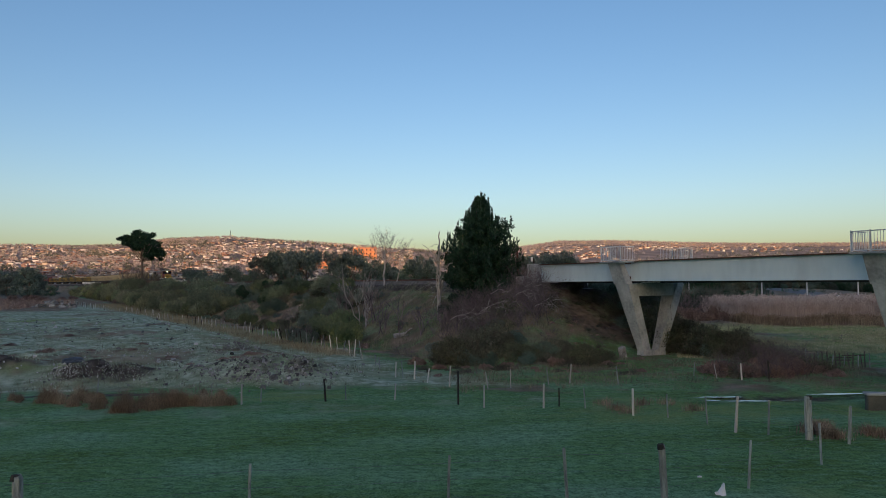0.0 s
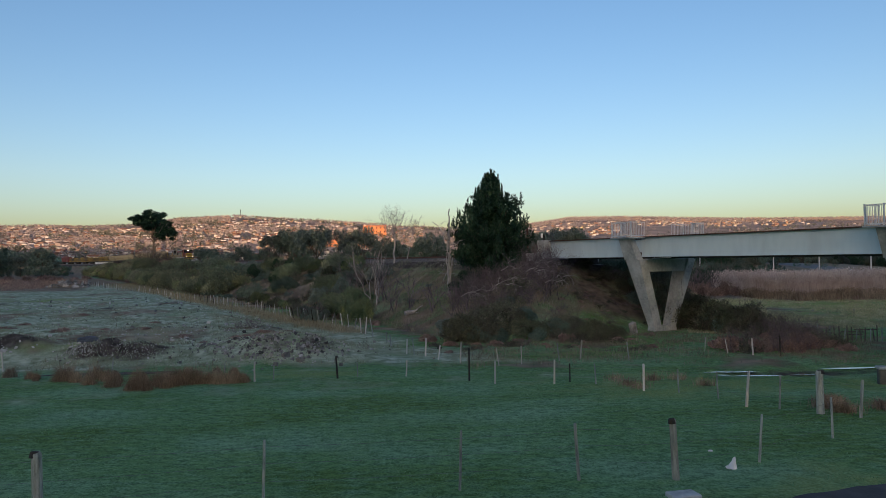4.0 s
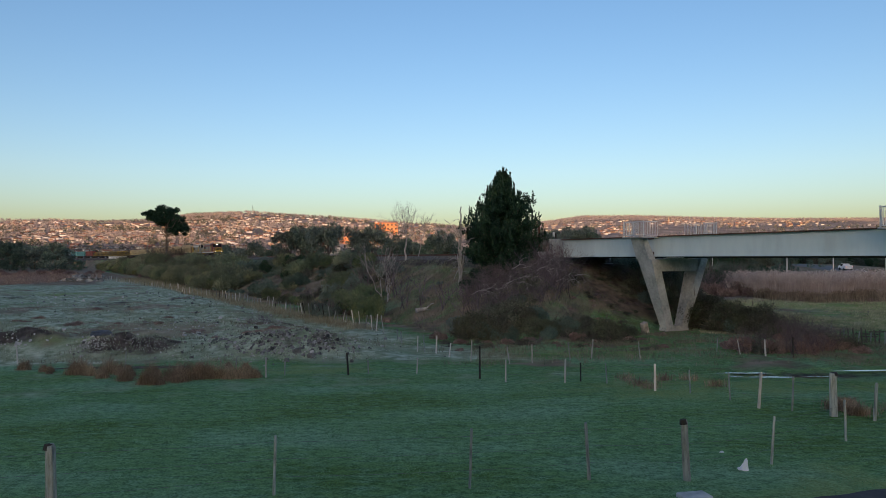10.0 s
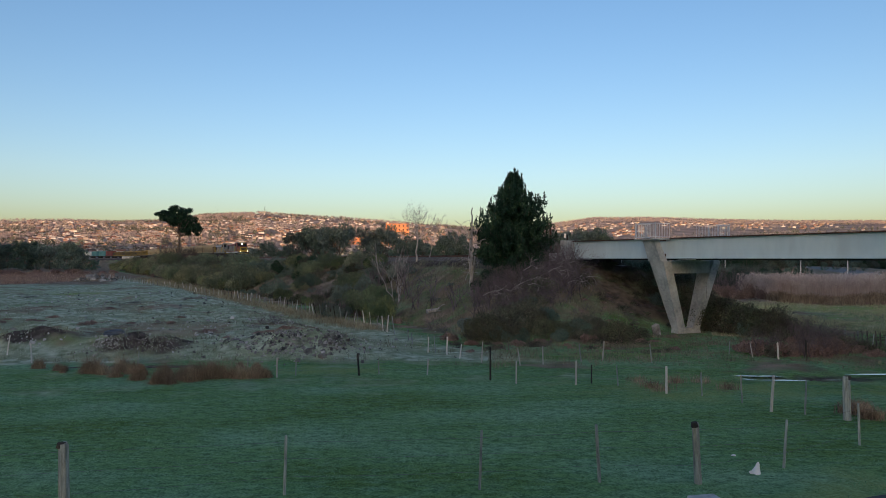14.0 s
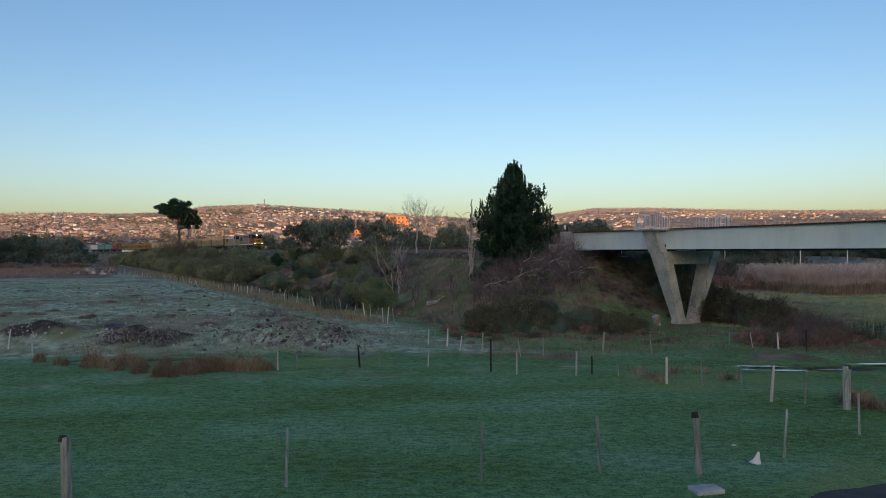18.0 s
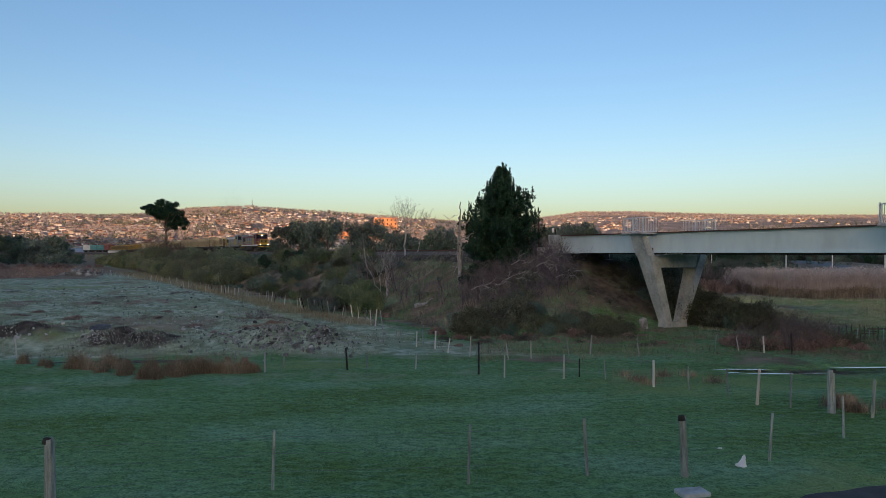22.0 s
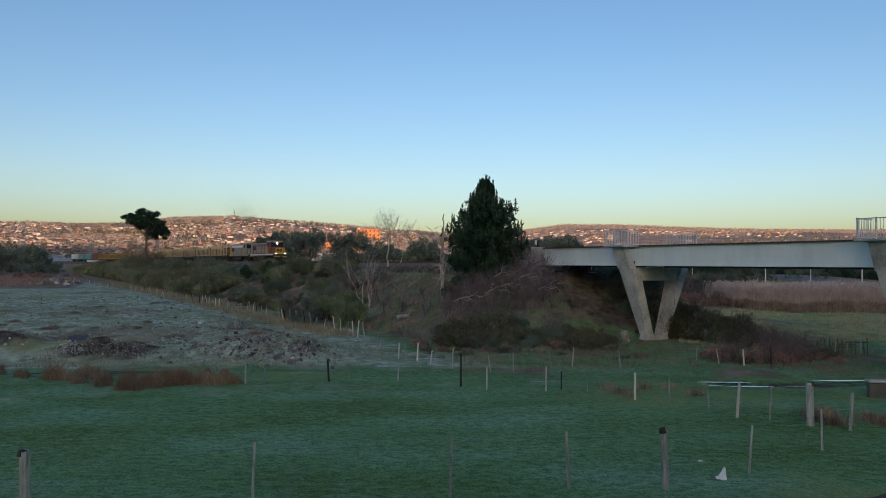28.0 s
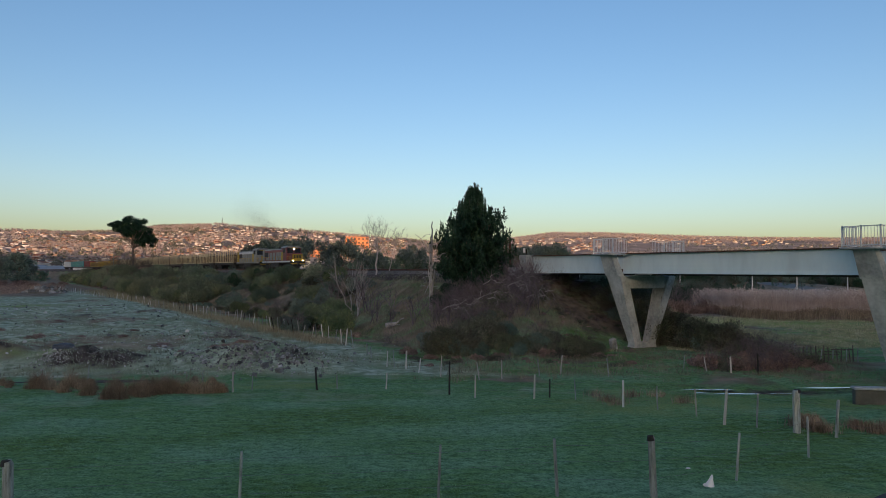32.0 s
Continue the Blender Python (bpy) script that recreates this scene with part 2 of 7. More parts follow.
M = {
    "concrete": material("weathered_concrete", [(0.25, 0.275, 0.285), (0.41, 0.445, 0.45), (0.56, 0.595, 0.595)], 0.7, 0.9, bump=0.35,
                         stain=((0.15, 0.155, 0.14), 0.5, 0.56, 0.78)),
    "steel_grey": material("painted_steel", [(0.54, 0.66, 0.69), (0.61, 0.73, 0.76), (0.66, 0.77, 0.79)], 0.35, 0.55, bump=0.08,
                           stretch=(1, 1, 0.35), stain=((0.46, 0.54, 0.57), 0.3, 0.52, 0.70)),
    "rust": material("rusty_flange", [(0.05, 0.03, 0.025), (0.10, 0.055, 0.04), (0.13, 0.08, 0.06)], 2.0, 0.85),
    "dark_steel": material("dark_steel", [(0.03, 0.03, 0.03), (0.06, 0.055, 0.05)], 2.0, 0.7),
    "galv": material("galvanised_rail", [(0.52, 0.55, 0.57), (0.66, 0.69, 0.71)], 3.0, 0.45, metal=0.0, bump=0.05),
    "wood_grey": material("weathered_wood", [(0.13, 0.148, 0.14), (0.26, 0.295, 0.28), (0.38, 0.425, 0.405)], 3.0, 0.9,
                          stretch=(6, 6, 0.6), bump=0.5, per="object", spread=0.25),
    "wood_dark": material("dark_wood", [(0.02, 0.02, 0.018), (0.05, 0.045, 0.04)], 4.0, 0.9, bump=0.5),
    "wood_pale": material("pale_stake", [(0.42, 0.42, 0.39), (0.60, 0.60, 0.57)], 3.0, 0.85, stretch=(5, 5, 0.6), bump=0.4, per="object", spread=0.3),
    "wire": material("fence_wire", [(0.10, 0.10, 0.10), (0.16, 0.16, 0.16)], 5.0, 0.5, metal=0.7, bump=0),
    "rock": material("pale_rubble", [(0.14, 0.13, 0.12), (0.28, 0.27, 0.25), (0.42, 0.41, 0.39)], 3.0, 0.9, bump=0.6, per="object", spread=0.5),
    "rock_stuff": material("small_rubble", [(0.08, 0.08, 0.08), (0.17, 0.17, 0.165), (0.34, 0.34, 0.33)], 1.0, 0.9, bump=0.3, per="island", spread=0.7),
    "bag": material("white_plastic", [(0.70, 0.71, 0.72), (0.85, 0.85, 0.85)], 5.0, 0.4, bump=0.4),
    "asphalt": material("asphalt", [(0.045, 0.045, 0.048), (0.06, 0.06, 0.063), (0.075, 0.075, 0.08)], 2.0, 0.85, bump=0.3),
    "road_far": material("worn_road", [(0.10, 0.105, 0.11), (0.14, 0.145, 0.15)], 0.5, 0.7, bump=0.1),
    "ballast": material("ballast", [(0.07, 0.066, 0.062), (0.13, 0.125, 0.12), (0.2, 0.19, 0.185)], 3.0, 0.95, bump=0.8),
    "bark": material("bark", [(0.06, 0.05, 0.042), (0.12, 0.10, 0.085), (0.18, 0.155, 0.13)], 2.0, 0.95, stretch=(4, 4, 0.7), bump=0.7),
    "bark_pale": material("dead_wood", [(0.2, 0.19, 0.185), (0.34, 0.33, 0.32), (0.47, 0.455, 0.445)], 2.0, 0.95, stretch=(4, 4, 0.7), bump=0.6),
    "twig": material("bare_twigs", [(0.08, 0.068, 0.078), (0.155, 0.13, 0.143), (0.25, 0.215, 0.228)], 0.6, 0.95, bump=0, per="island", spread=0.4),
    "bramble": leafy("bramble_leaves", [(0.045, 0.06, 0.042), (0.095, 0.115, 0.078), (0.17, 0.17, 0.115)], 0.6, 0.3),
    "bramble_stem": material("bramble_stems", [(0.06, 0.048, 0.048), (0.115, 0.092, 0.09), (0.19, 0.16, 0.155)], 0.6, 0.95, bump=0, per="island", spread=0.4),
    "white_stone": material("white_stones", [(0.34, 0.34, 0.33), (0.55, 0.55, 0.54)], 3.0, 0.9, bump=0.2, per="island", spread=0.3),
    "pine": leafy("pine_needles", [(0.014, 0.035, 0.022), (0.030, 0.068, 0.041), (0.047, 0.095, 0.054)]),
    "gorse": leafy("gorse_leaves", [(0.07, 0.12, 0.075), (0.145, 0.205, 0.12), (0.26, 0.31, 0.15)], 0.4, 0.35),
    "gum": leafy("gum_leaves", [(0.06, 0.10, 0.088), (0.11, 0.16, 0.135), (0.16, 0.205, 0.165)], 0.35, 0.25),
    "shrub_dark": leafy("shrub_leaves", [(0.06, 0.105, 0.09), (0.12, 0.18, 0.15), (0.18, 0.24, 0.19)], 0.4, 0.3),
    "shrub_brown": leafy("dead_bracken", [(0.14, 0.10, 0.09), (0.25, 0.18, 0.155), (0.38, 0.29, 0.25)], 0.35, 0.1),
    "reed": leafy("dry_reeds", [(0.36, 0.29, 0.26), (0.52, 0.44, 0.40), (0.64, 0.57, 0.53)], 0.18),
    "rush": leafy("brown_rushes", [(0.13, 0.105, 0.078), (0.25, 0.195, 0.14), (0.40, 0.335, 0.245)], 0.5),
    "grass": leafy("grass_blades", [(0.07, 0.175, 0.07), (0.12, 0.265, 0.115), (0.21, 0.36, 0.19)], 0.4),
    "drygrass": leafy("dry_grass", [(0.16, 0.15, 0.09), (0.26, 0.24, 0.16), (0.36, 0.34, 0.25)], 0.35),
    "frostgrass": leafy("frosted_grass", [(0.18, 0.235, 0.155), (0.31, 0.38, 0.285), (0.46, 0.53, 0.43)], 0.3),
    "meadow": leafy("meadow_grass", [(0.22, 0.25, 0.13), (0.36, 0.38, 0.23), (0.50, 0.50, 0.35)], 0.3),
    "bankgrass": leafy("bank_grass", [(0.095, 0.11, 0.07), (0.185, 0.195, 0.13), (0.29, 0.285, 0.21)], 0.35),
    # winter bark, lightened and greyed: distance haze is put into this colour
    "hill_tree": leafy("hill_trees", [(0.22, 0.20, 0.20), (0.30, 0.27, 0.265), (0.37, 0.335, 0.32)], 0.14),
    "hill_green": leafy("hill_evergreens", [(0.055, 0.07, 0.058), (0.095, 0.11, 0.088), (0.15, 0.155, 0.12)], 0.35),
    "water": material("puddle_water", [(0.02, 0.025, 0.025), (0.03, 0.035, 0.035)], 1.0, 0.03, bump=0.02, spec=0.5),
    "house_wall": palette("house_walls", [(0.82, 0.79, 0.72), (0.50, 0.44, 0.38), (0.87, 0.86, 0.83), (0.46, 0.32, 0.23), (0.66, 0.59, 0.48), (0.40, 0.26, 0.19), (0.80, 0.78, 0.75), (0.55, 0.48, 0.40)]),
    "house_roof": palette("house_roofs", [(0.30, 0.13, 0.09), (0.20, 0.19, 0.19), (0.38, 0.18, 0.12), (0.42, 0.41, 0.40), (0.16, 0.12, 0.10), (0.48, 0.30, 0.22), (0.24, 0.22, 0.21)]),
    "window_dark": material("window_glass", [(0.02, 0.022, 0.025), (0.035, 0.035, 0.04)], 1.0, 0.15, bump=0, spec=0.5),
    "brick_far": material("orange_brick", [(0.42, 0.17, 0.08), (0.52, 0.22, 0.10), (0.58, 0.27, 0.14)], 0.3, 0.85, bump=0.1),
    "shed_white": material("white_cladding", [(0.21, 0.25, 0.30), (0.29, 0.33, 0.38)], 0.2, 0.5, bump=0.05),
    "shed_blue": material("blue_grey_cladding", [(0.15, 0.20, 0.26), (0.20, 0.26, 0.32)], 0.2, 0.5, bump=0.05),
    "train_grey": material("loco_grey", [(0.2, 0.21, 0.2), (0.28, 0.29, 0.28)], 1.0, 0.5, bump=0.05, stain=((0.12, 0.11, 0.10), 0.7, 0.55, 0.8)),
    "train_yellow": material("train_yellow", [(0.38, 0.25, 0.03), (0.46, 0.31, 0.045)], 1.0, 0.5, bump=0.05, stain=((0.30, 0.20, 0.05), 0.6, 0.58, 0.8)),
    "train_red": material("train_red", [(0.19, 0.05, 0.05), (0.26, 0.085, 0.08)], 1.0, 0.5, bump=0.05),
    "train_teal": material("container_teal", [(0.08, 0.26, 0.27), (0.13, 0.35, 0.36)], 1.0, 0.5, bump=0.05),
    "train_white": material("container_white", [(0.55, 0.56, 0.57), (0.66, 0.67, 0.68)], 1.0, 0.5, bump=0.05),
    "stanchion": material("log_stanchion", [(0.40, 0.335, 0.20), (0.56, 0.47, 0.30)], 1.5, 0.55, bump=0.1),
    "log": material("pine_logs", [(0.1, 0.07, 0.045), (0.18, 0.13, 0.085), (0.28, 0.21, 0.14)], 2.0, 0.9, bump=0.4, per="island", spread=0.35),
    "white_paint": material("white_paint", [(0.68, 0.68, 0.67), (0.80, 0.80, 0.79)], 2.0, 0.5, bump=0.05),
    "car_white": material("car_white", [(0.70, 0.71, 0.72), (0.78, 0.78, 0.79)], 1.0, 0.3, bump=0),
    "rubber": material("tyre_rubber", [(0.012, 0.012, 0.012), (0.025, 0.025, 0.025)], 4.0, 0.9, bump=0.1),
    "lamp_on": glow("lit_lamp", (1.0, 0.85, 0.6), 12.0),
    "lamp_red": glow("red_lamp", (1.0, 0.08, 0.05), 0.4),
}


# ---- mesh helpers ----
class Acc:
    """Collects vertices and faces, and makes one mesh of them."""

    def __init__(self):
        self.v, self.f, self.n = [], [], 0

    def add(self, v, f):
        v, f = np.asarray(v, float), np.asarray(f, int)
        self.v.append(v)
        self.f += (f + self.n).tolist()
        self.n += len(v)
        return self

    def box(self, size, at=(0, 0, 0), m=None, chamfer=0.0):
        sx, sy, sz = (s / 2 for s in size)
        c = min(chamfer, sx * 0.9, sy * 0.9, sz * 0.9)
        if c <= 0:
            v = np.array([(x, y, z) for x in (-sx, sx) for y in (-sy, sy) for z in (-sz, sz)])
            f = [(0, 1, 3, 2), (4, 6, 7, 5), (0, 4, 5, 1), (2, 3, 7, 6), (0, 2, 6, 4), (1, 5, 7, 3)]
        else:
            bm = bmesh.new()
            bmesh.ops.create_cube(bm, size=1)
            for w in bm.verts:
                w.co = Vector((w.co.x * sx * 2, w.co.y * sy * 2, w.co.z * sz * 2))
            bmesh.ops.bevel(bm, geom=bm.edges[:], offset=c, segments=1, affect="EDGES")
            bm.verts.index_update()
            v = np.array([w.co[:] for w in bm.verts])
            for p in bm.faces:
                self.f.append([w.index + self.n for w in p.verts])
            bm.free()
            f = np.zeros((0, 4), int)
        v = v + np.array(at)
        if m is not None:
            v = v @ np.array(m.to_3x3()).T + np.array(m.translation)
        return self.add(v, f)

    def tube(self, pts, radii, sides=6, cap=True):
        pts = np.asarray(pts, float)
        radii = np.broadcast_to(np.asarray(radii, float), (len(pts),))
        d = np.gradient(pts, axis=0)
        d /= np.linalg.norm(d, axis=1)[:, None] + 1e-9
        ref = np.where(np.abs(d[:, 2:3]) > 0.9, np.array([[1.0, 0, 0]]), np.array([[0, 0, 1.0]]))
        a = np.cross(d, ref)
        a /= np.linalg.norm(a, axis=1)[:, None] + 1e-9
        b = np.cross(d, a)
        w = np.linspace(0, 2 * np.pi, sides, endpoint=False)
        ring = a[:, None] * np.cos(w)[None, :, None] + b[:, None] * np.sin(w)[None, :, None]
        v = (pts[:, None] + ring * radii[:, None, None]).reshape(-1, 3)
        k = len(pts)
        f = [(i * sides + j, i * sides + (j + 1) % sides, (i + 1) * sides + (j + 1) % sides, (i + 1) * sides + j)
             for i in range(k - 1) for j in range(sides)]
        n0 = self.n
        self.add(v, f)
        if cap:
            self.f.append([n0 + j for j in range(sides)][::-1])
            self.f.append([n0 + (k - 1) * sides + j for j in range(sides)])
        return self

    def prism(self, outline, depth, m):
        """An outline in x and z, pulled along y by depth, then posed by m."""
        o = np.asarray(outline, float)
        k = len(o)
        v = np.array([(x, -depth / 2, z) for x, z in o] + [(x, depth / 2, z) for x, z in o])
        v = v @ np.array(m.to_3x3()).T + np.array(m.translation)
        n0 = self.n
        self.add(v, [(i, (i + 1) % k, k + (i + 1) % k, k + i) for i in range(k)])
        self.f.append([n0 + i for i in range(k)][::-1])
        self.f.append([n0 + k + i for i in range(k)])
        return self

    def blob(self, at, radii, seed=0, rough=0.25, sub=2):
        bm = bmesh.new()
        bmesh.ops.create_icosphere(bm, subdivisions=sub, radius=1)
        v = np.array([w.co[:] for w in bm.verts])
        f = [[w.index for w in p.verts] for p in bm.faces]
        bm.free()
        rs = np.random.RandomState(seed)
        k = rs.normal(size=(4, 3)) * 2
        ph = rs.uniform(0, 6, 4)
        v = v * (1 + rough * 0.5 * np.sum(np.sin(v @ k.T + ph), axis=1) / 2 + rs.uniform(-rough, rough, len(v)) * 0.35)[:, None]
        return self.add(v * np.array(radii) + np.array(at), f)

    def leaves(self, centres, size, rs, stretch=1.0, droop=None):
        """A small four-cornered leaf or spray at each centre, turned at random."""
        c = np.asarray(centres, float)
        k = len(c)
        d = rs.normal(size=(k, 3))
        if droop is not None:
            d = d * 0.6 + np.asarray(droop)
        d /= np.linalg.norm(d, axis=1)[:, None]
        s = np.cross(d, rs.normal(size=(k, 3)))
        s /= np.linalg.norm(s, axis=1)[:, None] + 1e-9
        z = np.asarray(size) * rs.uniform(0.6, 1.4, k)
        d, s = d * (z * stretch)[:, None], s * (z * 0.5)[:, None]
        v = np.stack([c - d, c + s - d * 0.1, c + d, c - s + d * 0.1], 1).reshape(-1, 3)
        i = np.arange(k) * 4
        return self.add(v, np.stack([i, i + 1, i + 2, i + 3], 1))

    def mesh(self, name, mat, smooth=False):
        me = bpy.data.meshes.new(name)
        v = np.concatenate(self.v) if self.v else np.zeros((0, 3))
        me.from_pydata(v.tolist(), [], self.f)
        me.materials.append(mat)
        if smooth:
            me.polygons.foreach_set("use_smooth", [True] * len(me.polygons))
        me.update()
        return me


def part(name, acc, mat, parent=None, label="", smooth=False):
    ob = new(name, acc.mesh(name, mat, smooth) if isinstance(acc, Acc) else acc)
    if parent:
        ob.parent = parent
    if label:
        ob["label"] = label
    return ob


def thing(name, label, category, m=None, group="", kind=""):
    ob = new(name)
    if m is not None:
        ob.matrix_basis = m
    return tagged(ob, label, category, group, kind)


# ---- ground ----
def vnoise(x, y, seed=0):
    """Smooth value noise, -1 to 1."""
    x, y = np.asarray(x, float), np.asarray(y, float)
    i, j = np.floor(x), np.floor(y)
    u, v = x - i, y - j
    u, v = u * u * (3 - 2 * u), v * v * (3 - 2 * v)

    def h(a, b):
        n = np.sin(a * 127.1 + b * 311.7 + seed * 74.7) * 43758.5453
        return n - np.floor(n)

    return 2 * ((h(i, j) * (1 - u) + h(i + 1, j) * u) * (1 - v) + (h(i, j + 1) * (1 - u) + h(i + 1, j + 1) * u) * v) - 1


def fbm(x, y, seed=0, octaves=4):
    return sum(vnoise(np.asarray(x) * 2 ** k, np.asarray(y) * 2 ** k, seed + k) / 2 ** k for k in range(octaves)) / 1.6


def step(a, b, x):
    t = np.clip((np.asarray(x, float) - a) / (b - a), 0, 1)
    return t * t * (3 - 2 * t)


# the railway: its line in plan, with the bridge's middle pier at BRIDGE
BRIDGE = np.array([15.8, 48.7])
ALONG = np.array([-0.4683, 0.8836])           # along the bridge, away from the viewer
ACROSS = np.array([0.8836, 0.4683])           # across it, to the far side
RAIL_Z = 5.3


def track_x(y):
    y = np.asarray(y, float)
    return 15.8 - 0.53 * (y - 48.7) - np.clip(y - 310, 0, 400) ** 2 / 760       # straight, then bending left far away


TRACK_Y = np.linspace(22.0, 700.0, 1357)
TRACK_X = track_x(TRACK_Y)
TRACK_S = np.concatenate([[0], np.cumsum(np.hypot(np.diff(TRACK_X), np.diff(TRACK_Y)))])
TRACK_S = TRACK_S - np.interp(48.7, TRACK_Y, TRACK_S)                            # metres along the rails from the middle pier


def track_at(s):
    """Place and heading (degrees) of the track's centre, s metres beyond the middle pier."""
    x, y = np.interp(s, TRACK_S, TRACK_X), np.interp(s, TRACK_S, TRACK_Y)
    x1, y1 = np.interp(s + 2, TRACK_S, TRACK_X), np.interp(s + 2, TRACK_S, TRACK_Y)
    return float(x), float(y), math.degrees(math.atan2(y1 - y, x1 - x))


CREST_X = np.array([-0.75, -0.60, -0.52, -0.45, -0.37, -0.33, -0.25, -0.20, -0.14, -0.065, 0.0, 0.05, 0.127, 0.20, 0.28, 0.40, 0.47, 0.60, 0.75])
CREST_H = np.array([57, 57, 59, 58, 63, 73, 78, 73, 70, 63, 57, 52, 57, 70, 69, 62, 59, 56, 55]) / 1305.0
CREST_R = np.array([2300, 2300, 2300, 2300, 2300, 2400, 2400, 2400, 2500, 2700, 2900, 3000, 3000, 3000, 3000, 3000, 3000, 3000, 3000.0])


def ground_z(x, y):
    x, y = np.asarray(x, float), np.asarray(y, float)
    r = np.hypot(x, y)
    z = (0.07 + 0.10 * step(38, 48, y) * (1 - step(90, 140, y))) * fbm(x / 5, y / 5, 3) + 0.05 * vnoise(x / 1.3, y / 1.3, 9) * step(20, 40, y)
    # the bank on which the viewer stands
    z = z * step(6, 14, r) + 3.4 * (1 - step(2.0, 13.0, r))
    # raised rough field beyond the paddock, with spoil heaps
    fill = step(35.5, 40.5, y + 1.6 * fbm(x / 6, y / 9, 5)) * (1 - step(-7, -1.5, x + 0.5 * (y - 40))) * (1 - step(85, 150, y))
    z = z + fill * (0.65 + 0.35 * fbm(x / 7, y / 7, 12) + 0.20 * fbm(x / 1.9, y / 1.9, 14))
    for mx, my, rx, ry, h in ((-17.0, 39.0, 2.0, 1.2, 0.55), (-14.4, 38.8, 1.9, 1.2, 0.6), (-8.4, 40.0, 2.8, 1.7, 0.42), (-6.4, 40.2, 1.9, 1.4, 0.35),
                              (-22.2, 39.6, 2.0, 1.2, 0.75), (-75.0, 158.0, 3.4, 2.5, 1.3)):
        q = ((x - mx) / rx) ** 2 + ((y - my) / ry) ** 2
        z = z + h * np.exp(-q) * (1 + 0.25 * fbm(x * 0.9, y * 0.9, 21))
    # railway embankment, with a spill slope under the first span of the bridge
    d = (x - track_x(y)) * 0.8836
    s = (x - BRIDGE[0]) * ALONG[0] + (y - BRIDGE[1]) * ALONG[1]
    bank = np.clip(1 - (np.abs(d) - 2.6) / (9.5 + 1.5 * fbm(x / 9, y / 9, 31)), 0, 1)
    bank = 4.75 * bank * (1 - 0.10 * np.sin(bank * np.pi))
    spill = np.where(s > 9.2, 6.0, np.clip((s - 0.6) / 7.6 * 4.4, 0, 4.4))
    bank = np.minimum(bank, spill) + 0.18 * fbm(x / 2.5, y / 2.5, 33) * step(0.2, 1.5, bank) * step(2.8, 4.5, np.abs(d))
    z = z + bank * step(-400, 0, y)
    # the road that climbs on the far right
    rd = (x - 104.6 - (y - 176) * 0.165) * 0.987
    z = z + step(150, 235, y) * 2.2 * (1 - step(9, 40, np.abs(rd))) * (1 - step(330, 480, y))
    # wet hollow on the right
    z = z - 0.16 * np.exp(-((x - 16) / 5.5) ** 2 - ((y - 31.4) / 1.2) ** 2)
    # far hills
    q = x / np.maximum(y, 1.0)
    rc = np.interp(q, CREST_X, CREST_R)
    top = 5 + np.interp(q, CREST_X, CREST_H) * rc
    t = np.clip((r - 650) / (rc - 650), 0, 1)
    hill = top * (t ** 1.25) * (1 + 0.10 * fbm(x / 330, y / 330, 41) * np.sin(np.pi * t)) - step(rc, rc + 1500, r) * 60
    z = z + np.where(y > 0, hill * step(0.0, 0.25, y / np.maximum(r, 1)), 0)
    # the high ground behind the viewer that keeps the low sun off the valley
    z = z + np.where(y < 0, 226 * (1 - step(-1350, -850, y)), 0)
    return z


